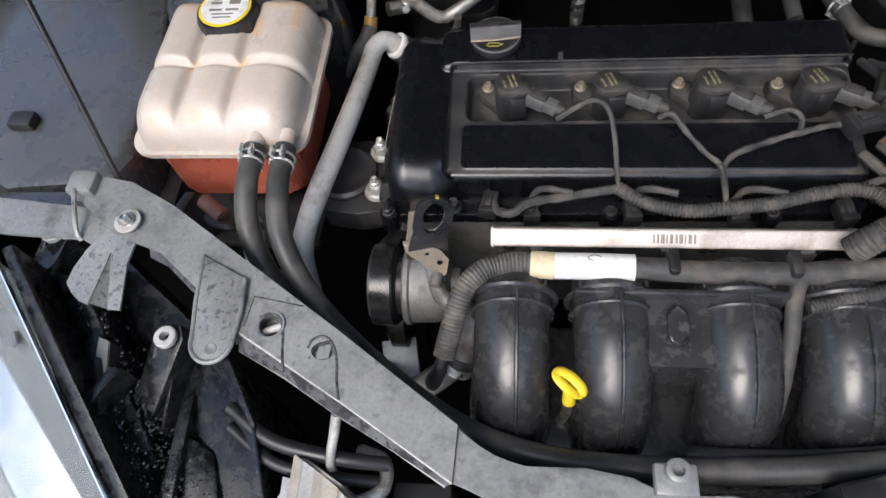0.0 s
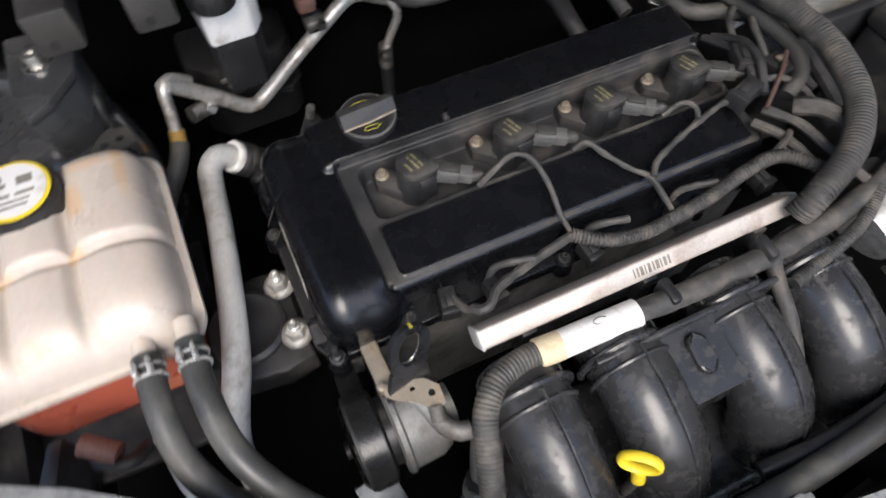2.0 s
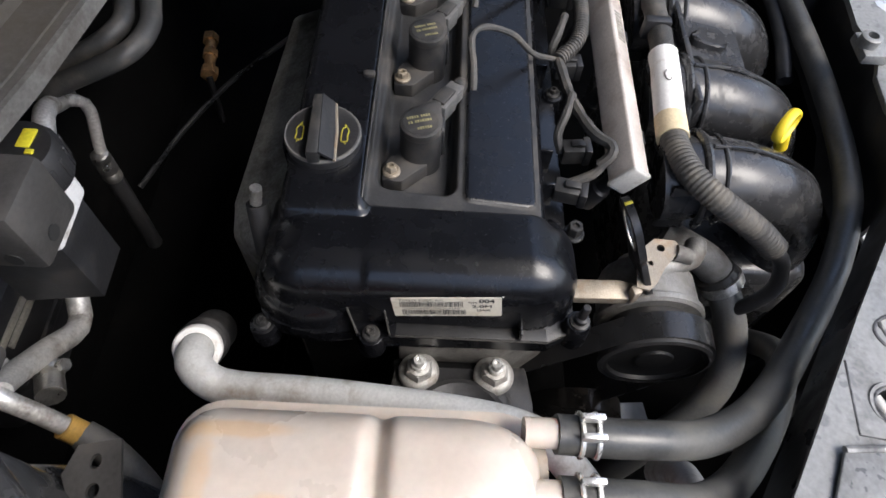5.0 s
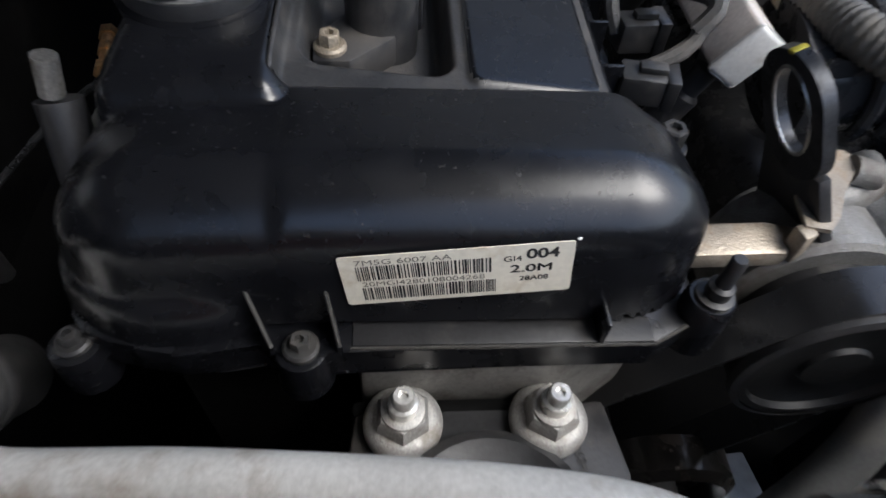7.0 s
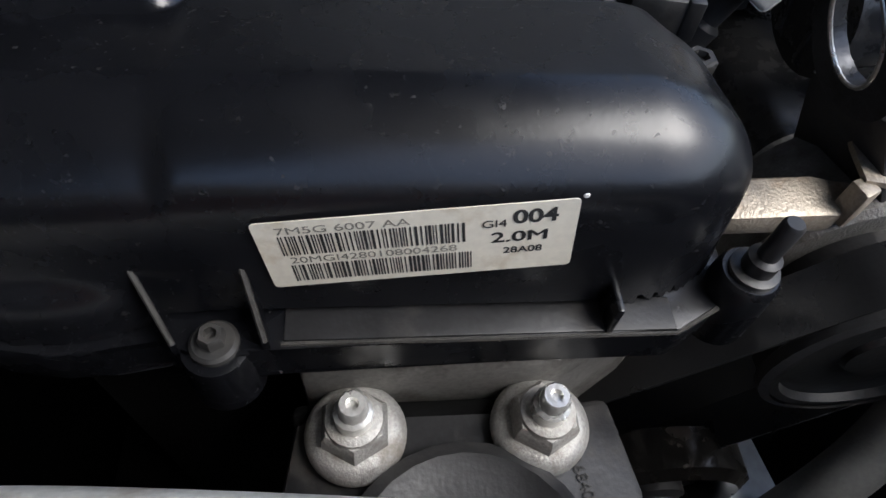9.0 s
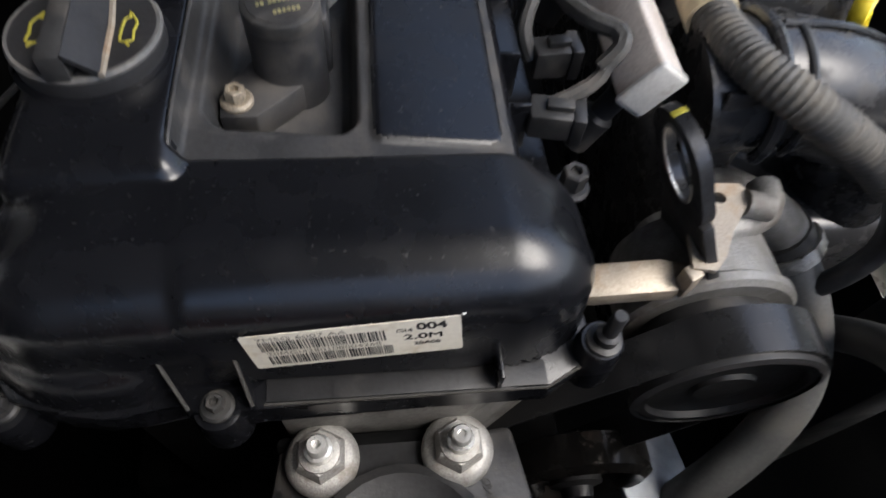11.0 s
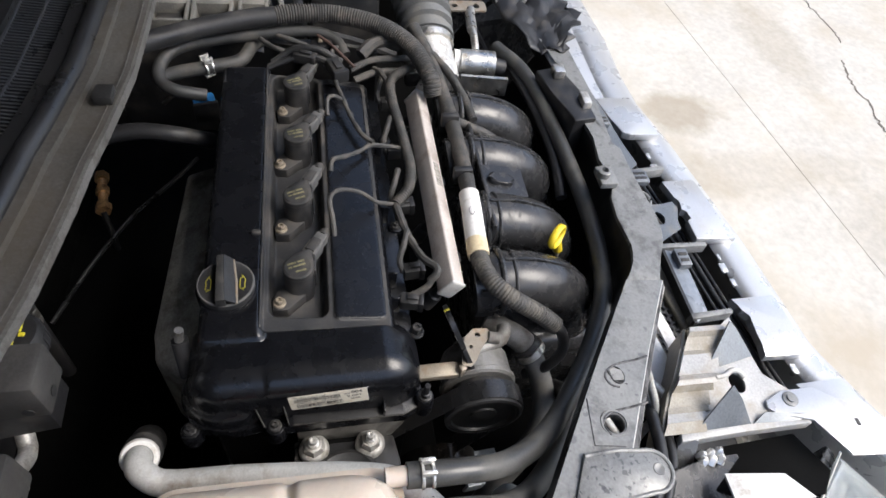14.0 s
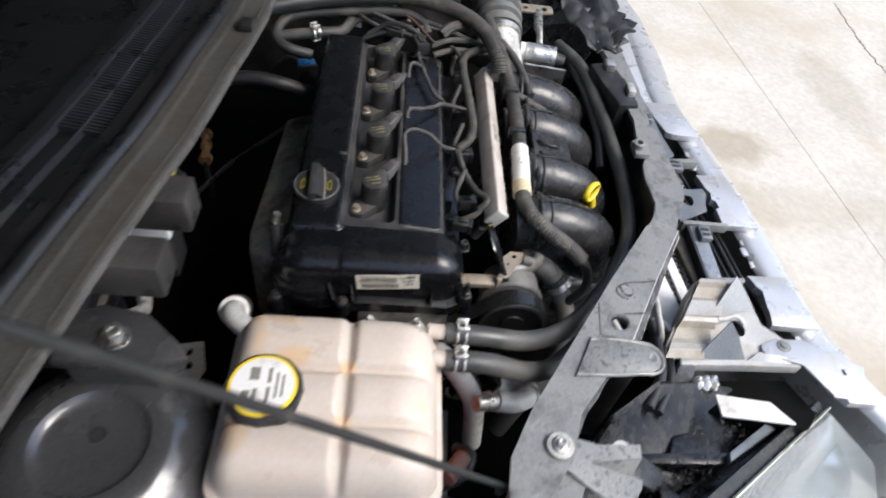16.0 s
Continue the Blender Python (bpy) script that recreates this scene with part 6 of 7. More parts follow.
def build_prop():
    root = thing("bonnet_prop_rod", (-0.365, -0.12, 0.01), "thin black steel bonnet prop rod standing in its hinge", "prop rod")
    part("rod", tube([(-0.366, -0.128, 0.008), (-0.410, -0.014, 0.185), (-0.455, 0.100, 0.360), (-0.54, 0.310, 0.68)], 0.0029, 10), BLACK, root)
    part("hinge", box(-0.402, -0.376, -0.152, -0.128, 0.010, 0.030, 0.003), BAR, root, "grey pressed hinge")
    part("hinge_pin", tube([(-0.392, -0.150, 0.030), (-0.384, -0.185, 0.018), (-0.381, -0.192, 0.010)], 0.0022, 8), STEEL, root)
    part("hook", tube([(-0.371, -0.124, 0.006), (-0.366, -0.130, 0.004), (-0.37, -0.145, 0.004), (-0.395, -0.142, 0.012)], 0.0035, 8), BLACK, root)


build_prop()


UNDER = mat("dark_primed_bracket", (0.040, 0.038, 0.036), 0.5, vary=0.3, grain=50, bump=0.2, dirt=(0.07, 0.063, 0.055), dirt_amount=0.25, dirt_scale=30)
TOWER = mat("glossy_dark_tower_paint", (0.080, 0.080, 0.083), 0.22, metal=0.4, vary=0.2, grain=30, bump=0.05, coat=0.5, dirt=(0.045, 0.043, 0.04), dirt_amount=0.15, dirt_scale=14, rvar=0.06)


def build_tower():
    root = thing("strut_tower", (-0.30, 0.23, -0.1), "dark grey painted domed strut tower with bolts", "strut tower")
    prof = [(0.125, -0.25), (0.118, -0.10), (0.106, -0.045), (0.086, -0.016), (0.066, -0.004), (0.054, 0.001), (0.047, 0.0), (0.043, -0.005), (0.036, -0.008), (0, -0.008)]
    part("dome", lathe(prof, pose(-0.338, 0.212, 0), 56), TOWER, root)
    part("hole", lathe([(0.0075, 0), (0.0070, 0.0012), (0.0055, 0.0012), (0.0050, -0.003), (0, -0.003)], pose(-0.328, 0.210, -0.0075), 18), INK, root)
    part("wing_plate", slab([(-0.239, 0.246), (-0.229, 0.225), (-0.236, 0.185), (-0.262, 0.155), (-0.280, 0.142), (-0.290, 0.175), (-0.290, 0.250)][::-1], 0.030, 0.042, 0.004), TOWER, root)
    part("plate_skirt", slab([(-0.232, 0.225), (-0.239, 0.185), (-0.264, 0.157), (-0.280, 0.146), (-0.285, 0.175), (-0.285, 0.245)][::-1], -0.06, 0.032, 0.004), PANEL, root)
    part("bolt", bolt_bm(-0.264, 0.204, 0.042, 0.008, 0.0125, 0.012), STEEL, root)
    part("plate", plate_with_hole([(-0.262, 0.150), (-0.250, 0.145), (-0.219, 0.154), (-0.224, 0.176), (-0.240, 0.180), (-0.266, 0.164)], [(-0.232, 0.164, 0.0042, 0.0032), (-0.247, 0.161, 0.0040, 0.0036)], -0.032, -0.029), UNDER, root)


build_tower()


# ---------------------------------------------------------------- below the tank
def build_tank_bracket():
    root = thing("tank_bracket", (-0.3, -0.1, -0.12), "dark tank bracket with clips below the coolant tank", "bracket")
    part("shelf", slab([(-0.40, -0.10), (-0.22, -0.105), (-0.21, 0.11), (-0.40, 0.12)][::-1], -0.16, -0.15, 0.002), BLACK, root)
    part("clip", tube([(-0.33, -0.085, -0.10), (-0.322, -0.110, -0.085), (-0.300, -0.118, -0.085), (-0.288, -0.105, -0.10)], 0.006, 10), DUSTY, root)
    part("wedge", slab([(-0.355, -0.080), (-0.343, -0.080), (-0.352, -0.115), (-0.366, -0.112)][::-1], -0.15, -0.075, 0.002), DUSTY, root)
    part("clip_roller", tube([(-0.330, -0.092, -0.075), (-0.305, -0.110, -0.080)], 0.009, 14, smoothline=False), BROWN, root, "red-brown roller")


build_tank_bracket()


def build_union():
    root = thing("hose_union", (-0.25, -0.15, -0.07), "zinc union on a pale elbow pipe below the hoses", "pipe union")
    part("nut", tube([(-0.262, -0.120, -0.050), (-0.255, -0.142, -0.056)], 0.0085, 12, smoothline=False), STEEL, root)
    part("ring", tube([(-0.258, -0.130, -0.053), (-0.256, -0.136, -0.0545)], 0.0105, 14, smoothline=False), STEEL, root)
    part("elbow", tube([(-0.255, -0.142, -0.056), (-0.250, -0.165, -0.066), (-0.232, -0.185, -0.085), (-0.205, -0.195, -0.12), (-0.19, -0.20, -0.18)], 0.011, 14), PIPE, root)
    part("band", tube([(-0.236, -0.182, -0.080), (-0.228, -0.188, -0.090)], 0.0125, 14, smoothline=False), STEEL, root)


build_union()


# ---------------------------------------------------------------- cowl
COWL_X = (-0.62, -0.40, -0.27, -0.20, -0.15, -0.10, -0.03, 0.02, 0.06, 0.135, 0.23, 0.343, 0.45, 0.62)
COWL_Y = (0.262, 0.234, 0.2145, 0.202, 0.192, 0.1815, 0.1715, 0.1665, 0.1600, 0.1505, 0.1480, 0.1480, 0.151, 0.165)


RISE = 0.026


def cowl_y(x):
    return float(np.interp(x, COWL_X, COWL_Y)) - 0.0095


def cowl_strip(near, far, z0, z1, bevel=0.0):
    xs = [-0.62 + 0.04 * k for k in range(32)]
    return slab([(x, cowl_y(x) + near) for x in xs] + [(x, cowl_y(x) + far) for x in xs[::-1]], z0 + RISE, z1 + RISE, bevel)


LIP = mat("worn_grey_lip", (0.115, 0.112, 0.105), 0.5, vary=0.3, grain=60, bump=0.2, dirt=(0.06, 0.053, 0.045), dirt_amount=0.3, dirt_scale=40)


def build_cowl():
    root = thing("cowl_panel", (0.1, 0.2, 0.1), "dusty grey-brown steel cowl edge with a folded lip and brackets", "cowl")
    part("edge", cowl_strip(0.0, 0.028, 0.093, 0.099, 0.0015), COWL, root)
    part("lip", cowl_strip(-0.003, 0.001, 0.089, 0.0988, 0.001), LIP, root, "worn grey lip")
    part("fold", cowl_strip(0.026, 0.0345, 0.094, 0.106, 0.003), COWL, root)
    part("groove", cowl_strip(0.0045, 0.0060, 0.0985, 0.1003), COWL, root)
    part("clip", box(0.090, 0.110, 0.147, 0.163, 0.099 + RISE, 0.108 + RISE, 0.002), DUSTY, root, "small black clip")
    for x, y in ((-0.156, 0.157), (-0.230, 0.160)):
        bm = box(x - 0.016, x + 0.020, y, y + 0.070, 0.076, 0.116, 0.004, 2)
        br = part("bracket", bm, UNDER, root)
        # Black discs on the faces stand for the dark inside the holes.
        part("bracket_hole", lathe([(0.0040, 0), (0.0040, 0.0006), (0, 0.0006)], pose(x - 0.0162, y + 0.012, 0.086, 0, -90, 0), 14), INK, br)
        part("bracket_hole", lathe([(0.0040, 0), (0.0040, 0.0006), (0, 0.0006)], pose(x - 0.002, y - 0.0002, 0.087, 90, 0, 0), 14), INK, br)


build_cowl()


def build_cowl_grille():
    root = thing("scuttle_grille", (0.1, 0.28, 0.11), "black plastic scuttle grille with rows of slots and a rubber seal", "grille")
    part("seal", cowl_strip(0.0355, 0.068, 0.086, 0.106, 0.008), SEAL, root, "black rubber bonnet seal")
    xs = [-0.62 + 0.04 * k for k in range(32)]
    part("seal_bead", tube([(x, cowl_y(x) + 0.0435, 0.1055 + RISE) for x in xs], 0.0090, 14), SEAL, root, "round rubber bead")
    part("tray", cowl_strip(0.068, 0.34, 0.078, 0.088), SEAL, root)
    bm = bmesh.new()
    for i in range(150):
        x = -0.10 + i * 0.0046
        y = cowl_y(x)
        slab([(x, y + 0.070), (x + 0.0020, y + 0.070), (x + 0.0100, y + 0.122), (x + 0.0080, y + 0.122)], 0.090 + RISE, 0.0975 + RISE, bm=bm)
    tagged(part("cross_slats", bm, GRILLE, root, smooth=False), kind="stuff")
    for j in range(3):
        part("long_slat", cowl_strip(0.0700 + j * 0.0240, 0.0718 + j * 0.0240, 0.0905, 0.0990), GRILLE, root)
    part("frame", cowl_strip(0.121, 0.134, 0.088, 0.104, 0.003), SEAL, root)
    part("windscreen_edge", cowl_strip(0.136, 0.33, 0.0885, 0.0930), SEAL, root, "smooth black trim below the windscreen")


GRILLE = mat("satin_black_grille", (0.040, 0.043, 0.050), 0.36, vary=0.25, grain=50, bump=0.1, dirt=(0.07, 0.066, 0.06), dirt_amount=0.15, dirt_scale=20)


build_cowl_grille()


# ---------------------------------------------------------------- behind the engine
def build_shield():
    root = thing("heat_shield", (0.1, 0.125, -0.12), "dull grey pressed heat shield over the exhaust manifold", "heat shield")
    part("sheet", slab([(-0.035, 0.104), (0.235, 0.104), (0.240, 0.146), (0.0, 0.158), (-0.030, 0.155), (-0.05, 0.128)], -0.25, lambda x, y: -0.085 - (y - 0.1) * 0.5, 0.008), SHIELD, root)
    part("stud", tube([(-0.0605, 0.1085, -0.022), (-0.0585, 0.106, -0.008)], 0.0042, 10, smoothline=False), STEEL, root, "bright stud")
    part("stud_base", tube([(-0.075, 0.106, -0.062), (-0.058, 0.109, -0.026)], 0.008, 10, smoothline=False), BLACK, root)


build_shield()


def build_ac_pipe():
    root = thing("refrigerant_pipe", (-0.05, 0.27, -0.12), "bent bare aluminium refrigerant pipe below the cowl", "pipe")
    part("tube", tube([(-0.186, 0.258, -0.070), (-0.178, 0.264, -0.077), (-0.140, 0.267, -0.113), (-0.114, 0.268, -0.140), (-0.100, 0.270, -0.147), (-0.086, 0.2745, -0.144), (-0.028, 0.2936, -0.112), (0.020, 0.309, -0.088), (0.038, 0.315, -0.079), (0.052, 0.320, -0.077), (0.070, 0.327, -0.084), (0.110, 0.345, -0.117), (0.163, 0.380, -0.165)], 0.0088, 16), ALU, root)
    part("branch", tube([(0.100, 0.340, -0.108), (0.112, 0.330, -0.118), (0.113, 0.325, -0.132), (0.100, 0.327, -0.165), (0.094, 0.328, -0.190)], 0.0058, 12), ALU, root)
    part("pipe_clip", box(-0.020, 0.002, 0.280, 0.300, -0.052, -0.032, 0.005), BROWN, root, "red-brown rubber pipe clip")
    part("clip_plate", box(-0.014, 0.010, 0.282, 0.304, -0.082, -0.066, 0.003), STEEL, root)
    part("fitting", lathe([(0.0088, 0), (0.0096, 0.003), (0.0096, 0.010), (0.0085, 0.012), (0.0096, 0.014), (0.0096, 0.026), (0.0085, 0.028), (0.0096, 0.030), (0.0090, 0.038), (0.006, 0.040)], pose(0.093, 0.328, -0.212), 16), STEEL, root, "bright crimped fitting")
    part("hose", tube([(0.093, 0.328, -0.210), (0.094, 0.330, -0.27), (0.098, 0.335, -0.35)], 0.0090, 12), RUBBER, root, "black rubber hose")
    part("end_bolt", lathe([(0.008, 0), (0.008, 0.006), (0.005, 0.007), (0.005, 0.014), (0, 0.014)], pose(-0.150, 0.262, -0.122, 60, 20, 0), hexa=True), STEEL, root)


build_ac_pipe()


# Made-up pipe shapes in place of lit ground seen through the bay bottom.
def build_ground_gap():
    root = thing("ground_gap_standin", (0.49, 0.37, -0.43), "copper-coloured stand-in for lit ground seen through gaps behind the engine", "pipe joint")
    a, b = Vector((0.540, 0.380, -0.400)), Vector((0.440, 0.360, -0.400))
    part("sleeve", tube([a.lerp(b, 0.12), a.lerp(b, 0.8)], 0.0085, 14, smoothline=False), GAPGROUND, root)
    for u, r in ((0.05, 0.013), (0.40, 0.012), (0.82, 0.014)):
        part("nut", tube([a.lerp(b, u), a.lerp(b, u + 0.15)], r, 6, smoothline=False), GAPGROUND, root)
    part("stem", tube([b, (0.42, 0.352, -0.44), (0.41, 0.35, -0.475)], 0.005, 10), BLACK, root)


build_ground_gap()


def build_brake():
    root = thing("brake_fluid_tank", (-0.09, 0.21, 0.0), "pale plastic brake fluid tank with a black printed cap", "fluid tank")
    part("body", slab([(-0.122, 0.203), (-0.0775, 0.2045), (-0.066, 0.222), (-0.068, 0.262), (-0.128, 0.262)], 0.004, 0.050, 0.004), WHITE, root, "pale plastic reservoir")
    part("shoulder", slab([(-0.119, 0.206), (-0.080, 0.207), (-0.070, 0.223), (-0.072, 0.258), (-0.125, 0.258)], 0.049, 0.058, 0.003), WHITE, root)
    part("underside", slab([(-0.118, 0.208), (-0.080, 0.209), (-0.070, 0.225), (-0.072, 0.258), (-0.124, 0.258)], -0.06, 0.0045), BLACK, root)
    c = (-0.106, 0.2005)
    cap = part("cap", lathe([(0.0205, 0.056), (0.0215, 0.058), (0.0215, 0.074), (0.0190, 0.0790), (0, 0.0800)], pose(*c, 0), 32), BLACK, root, "black screw cap")
    for k in range(16):
        a = 2 * math.pi * k / 16
        part("knurl", box(-0.0008, 0.0008, -0.0014, 0.0014, 0.059, 0.073, 0.0004, 1, m=pose(c[0] + 0.0215 * math.cos(a), c[1] + 0.0215 * math.sin(a), 0, 0, 0, math.degrees(a))), BLACK, cap)
    for x0, x1, y0, y1 in ((0.001, 0.013, -0.009, -0.002), (-0.013, -0.006, -0.006, 0.001), (-0.003, 0.000, -0.012, -0.008)):
        part("print", box(c[0] + x0, c[0] + x1, c[1] + y0, c[1] + y1, 0.0788, 0.0804, 0.0003), YBRIGHT, cap, "yellow warning print")


YBRIGHT = mat("bright_yellow_print", (0.62, 0.55, 0.03), 0.5, vary=0.2, bump=0)
build_brake()


def build_canister():
    root = thing("black_canister", (-0.10, 0.36, -0.19), "black plastic canister with faded white print under the cowl", "canister")
    part("body", slab([(-0.165, 0.345), (-0.140, 0.322), (-0.045, 0.326), (-0.028, 0.345), (-0.028, 0.405), (-0.165, 0.405)], -0.25, lambda x, y: -0.128 + 0.12 * (y - 0.322), 0.010), BLACK, root)
    part("band", slab([(-0.168, 0.345), (-0.141, 0.319), (-0.044, 0.323), (-0.025, 0.345), (-0.025, 0.402), (-0.168, 0.402)], -0.200, -0.190, 0.002), DUSTY, root)
    for z, a, b in ((-0.146, -0.128, -0.082), (-0.156, -0.122, -0.074)):
        part("print", box(a, b, 0.3205, 0.3232, z - 0.003, z + 0.003, 0.0004, m=Matrix.Identity(4)), GREYINK, root, "faded white print")


build_canister()


def build_branch_pipe():
    root = thing("return_pipe", (-0.19, 0.25, -0.08), "short aluminium return pipe with an amber collar and rubber hose", "pipe")
    part("tube", tube([(-0.160, 0.278, -0.090), (-0.178, 0.268, -0.070), (-0.187, 0.258, -0.072), (-0.190, 0.245, -0.092), (-0.194, 0.230, -0.118)], 0.0065, 12), ALU, root)
    part("collar", tube([(-0.193, 0.234, -0.112), (-0.196, 0.224, -0.126)], 0.0090, 14, smoothline=False), AMBER, root, "amber plastic collar")
    part("hose", tube([(-0.195, 0.226, -0.124), (-0.205, 0.206, -0.135), (-0.228, 0.178, -0.150), (-0.26, 0.155, -0.18)], 0.0105, 14), GREYRUB, root, "grey rubber hose")
    part("joint", tube([(-0.155, 0.262, -0.12), (-0.172, 0.252, -0.115)], 0.010, 12, smoothline=False), STEEL, root)


AMBER = mat("amber_plastic", (0.55, 0.33, 0.08), 0.45, vary=0.2, dirt=(0.25, 0.17, 0.08), dirt_amount=0.2, dirt_scale=50)
build_branch_pipe()


# ---------------------------------------------------------------- far side of the bay
PANELRUB = mat("grey_black_rubber", (0.036, 0.036, 0.035), 0.5, vary=0.25, dirt=(0.11, 0.10, 0.085), dirt_amount=0.3, dirt_scale=25)
REDW = mat("faded_red_wire", (0.085, 0.052, 0.042), 0.6, vary=0.2)
def build_bellows():
    root = thing("air_intake_bellows", (0.45, -0.19, -0.03), "grey ribbed rubber air intake bellows with a bright clamp", "air hose")
    part("sleeve", tube([(0.438, -0.192, -0.040), (0.50, -0.190, -0.022), (0.57, -0.180, -0.005), (0.68, -0.16, 0.0)], (0.037, 0.048), 32, rib=0.022, depth=0.16, step=0.0035), BELLOWS, root)
    part("cuff", tube([(0.430, -0.193, -0.043), (0.452, -0.191, -0.037)], 0.0365, 28, smoothline=False), BELLOWS, root)
    part("clamp", tube([(0.424, -0.193, -0.044), (0.434, -0.192, -0.041)], 0.0375, 28, smoothline=False), STEEL, root, "bright steel clamp")
    part("throttle_body", tube([(0.365, -0.20, -0.064), (0.425, -0.193, -0.044)], 0.033, 24, smoothline=False), ALU, root, "bare aluminium throttle body")
    part("motor", box(0.36, 0.405, -0.18, -0.15, -0.065, -0.025, 0.006), DUSTY, root)


build_bellows()


def build_valve():
    root = thing("purge_valve", (0.40, -0.27, -0.06), "white and zinc purge valve on a bent bracket", "valve")
    part("body", tube([(0.408, -0.238, -0.055), (0.402, -0.290, -0.055)], 0.020, 20, smoothline=False), STEEL, root)
    part("cap", tube([(0.410, -0.228, -0.052), (0.409, -0.240, -0.053)], 0.016, 16, smoothline=False), WHITE, root, "white plastic cap")
    part("nozzle", tube([(0.40, -0.288, -0.055), (0.397, -0.305, -0.058)], 0.013, 16, smoothline=False), BLACK, root)
    part("bracket", slab([(0.375, -0.235), (0.380, -0.235), (0.372, -0.305), (0.366, -0.305)], -0.085, -0.055), STEEL, root)
    part("pipe_stub", tube([(0.415, -0.262, -0.04), (0.440, -0.262, -0.03), (0.455, -0.262, -0.03)], 0.006, 10), STEEL, root)
    part("plate", plate_with_hole(round_outline(0.52, -0.262, 0.014, 0.034, 0.006, 3), [(0.52, -0.245, 0.005, 0.005), (0.52, -0.28, 0.007, 0.005)], -0.032, -0.029), RUSTY, root, "flat steel bracket plate")
    part("stem", tube([(0.455, -0.262, -0.030), (0.49, -0.266, -0.032), (0.515, -0.270, -0.034)], 0.008, 12), STEEL, root)


build_valve()

hose("vacuum_hose", [(0.300, 0.250, 0.02), (0.335, 0.180, 0.022), (0.366, 0.114, 0.024), (0.385, 0.055, 0.026), (0.392, 0.024, 0.026)], 0.0125, RUBBER, "smooth black vacuum hose from the bulkhead")
hose("vacuum_hose", [(0.390, 0.034, 0.026), (0.398, 0.0, 0.026), (0.402, -0.054, 0.024), (0.384, -0.112, 0.020), (0.345, -0.152, 0.014), (0.300, -0.172, 0.000), (0.285, -0.176, -0.02)], 0.0118, LOOM, "corrugated grey conduit arching over the engine end", rib=0.0036, depth=0.10)
hose("heater_hose", [(0.300, 0.112, -0.030), (0.2965, 0.145, -0.020), (0.306, 0.163, -0.014), (0.3255, 0.1666, -0.008), (0.3515, 0.1545, -0.002), (0.3671, 0.1213, 0.002), (0.3857, 0.0414, 0.004), (0.392, -0.020, 0.004), (0.384, -0.052, -0.002), (0.360, -0.066, -0.012)], 0.0080, PANELRUB, "grey-black heater hose looping behind the cover")
hose("heater_hose", [(0.3198, 0.1693, -0.018), (0.3297, 0.1421, -0.016), (0.3363, 0.1105, -0.014), (0.351, 0.0715, -0.014), (0.3781, 0.0576, -0.012), (0.3986, 0.0431, -0.012)], 0.0086, PANELRUB, "short grey rubber hose with a spring clip", [(0.3363, 0.1105, -0.014, 35)])
hose("lower_hose", [(0.25, 0.26, -0.06), (0.262, 0.20, -0.055), (0.262, 0.155, -0.06), (0.27, 0.11, -0.08)], 0.0105, BLACK, "dusty black pipe below the cowl")
hose("bulkhead_hose", [(0.27, 0.276, -0.055), (0.190, 0.2805, -0.050), (0.150, 0.272, -0.050), (0.132, 0.277, -0.052), (0.120, 0.295, -0.060), (0.112, 0.345, -0.085)], 0.0088, PANELRUB, "dull grey rubber hose curling under the cowl")
hose("bulkhead_hose", [(0.28, 0.250, -0.065), (0.195, 0.2580, -0.052), (0.147, 0.247, -0.050), (0.120, 0.249, -0.050), (0.103, 0.262, -0.053), (0.096, 0.290, -0.064), (0.092, 0.345, -0.09)], 0.0092, PANELRUB, "dull grey rubber hose curling under the cowl")
wire("bulkhead_cable", [(0.47, 0.185, -0.30), (0.42, 0.2165, -0.30), (0.341, 0.272, -0.30), (0.2455, 0.317, -0.30), (0.16, 0.36, -0.32)], 0.0036, "thin dark cable hanging behind the engine", SEAL)
hose("overflow_hose", [(0.40, -0.315, -0.055), (0.34, -0.325, -0.055), (0.27, -0.335, -0.06), (0.20, -0.338, -0.068), (0.15, -0.335, -0.08)], 0.0075, RUBBER, "thin black hose beside the intake")
solid("harness_lead", tube([(0.245, -0.225, -0.028), (0.28, -0.218, -0.022), (0.33, -0.205, -0.018), (0.365, -0.185, -0.012)], 0.0058, 10, rib=0.003, depth=0.14), LOOM, "thin corrugated lead beside the intake runner", "wiring")


def build_plug(name, at, size, rz, material, label, stalk):
    root = thing(name, at, label, "connector")
    m = pose(*at, 0, 0, rz)
    a, b, c = size
    part("shell", box(-a / 2, a / 2, -b / 2, b / 2, -c / 2, c / 2, min(size) * 0.15, m=m), material, root)
    part("latch", box(-a * 0.3, a * 0.2, -b * 0.2, b * 0.2, c / 2, c / 2 + 0.003, 0.0008, m=m), material, root)
    part("collar", box(-a / 2 - 0.001, -a / 2 + 0.005, -b * 0.56, b * 0.56, -c * 0.55, c * 0.55, 0.001, m=m), BLACK, root)
    part("lead", tube([m @ Vector((a / 2, 0, 0)), *stalk], 0.0034, 8, wobble=0.15), LOOM, root)


build_plug("loom_plug", (0.318, -0.052, -0.003), (0.034, 0.018, 0.016), 20, DUSTY, "grey dusty loom plug at the cover end", [(0.36, -0.05, -0.002), (0.38, -0.07, -0.01), (0.38, -0.11, -0.02)])
build_plug("sensor_plug", (0.345, -0.012, -0.004), (0.030, 0.016, 0.014), 70, DUSTY, "black sensor plug with twisted leads", [(0.36, 0.03, 0.002), (0.385, 0.05, 0.0), (0.40, 0.06, -0.01)])
build_plug("sensor_plug", (0.372, -0.035, -0.006), (0.026, 0.020, 0.012), 100, BLACK, "small black plug with a yellow lock", [(0.375, 0.01, 0.004), (0.39, 0.03, 0.0), (0.41, 0.03, -0.02)])
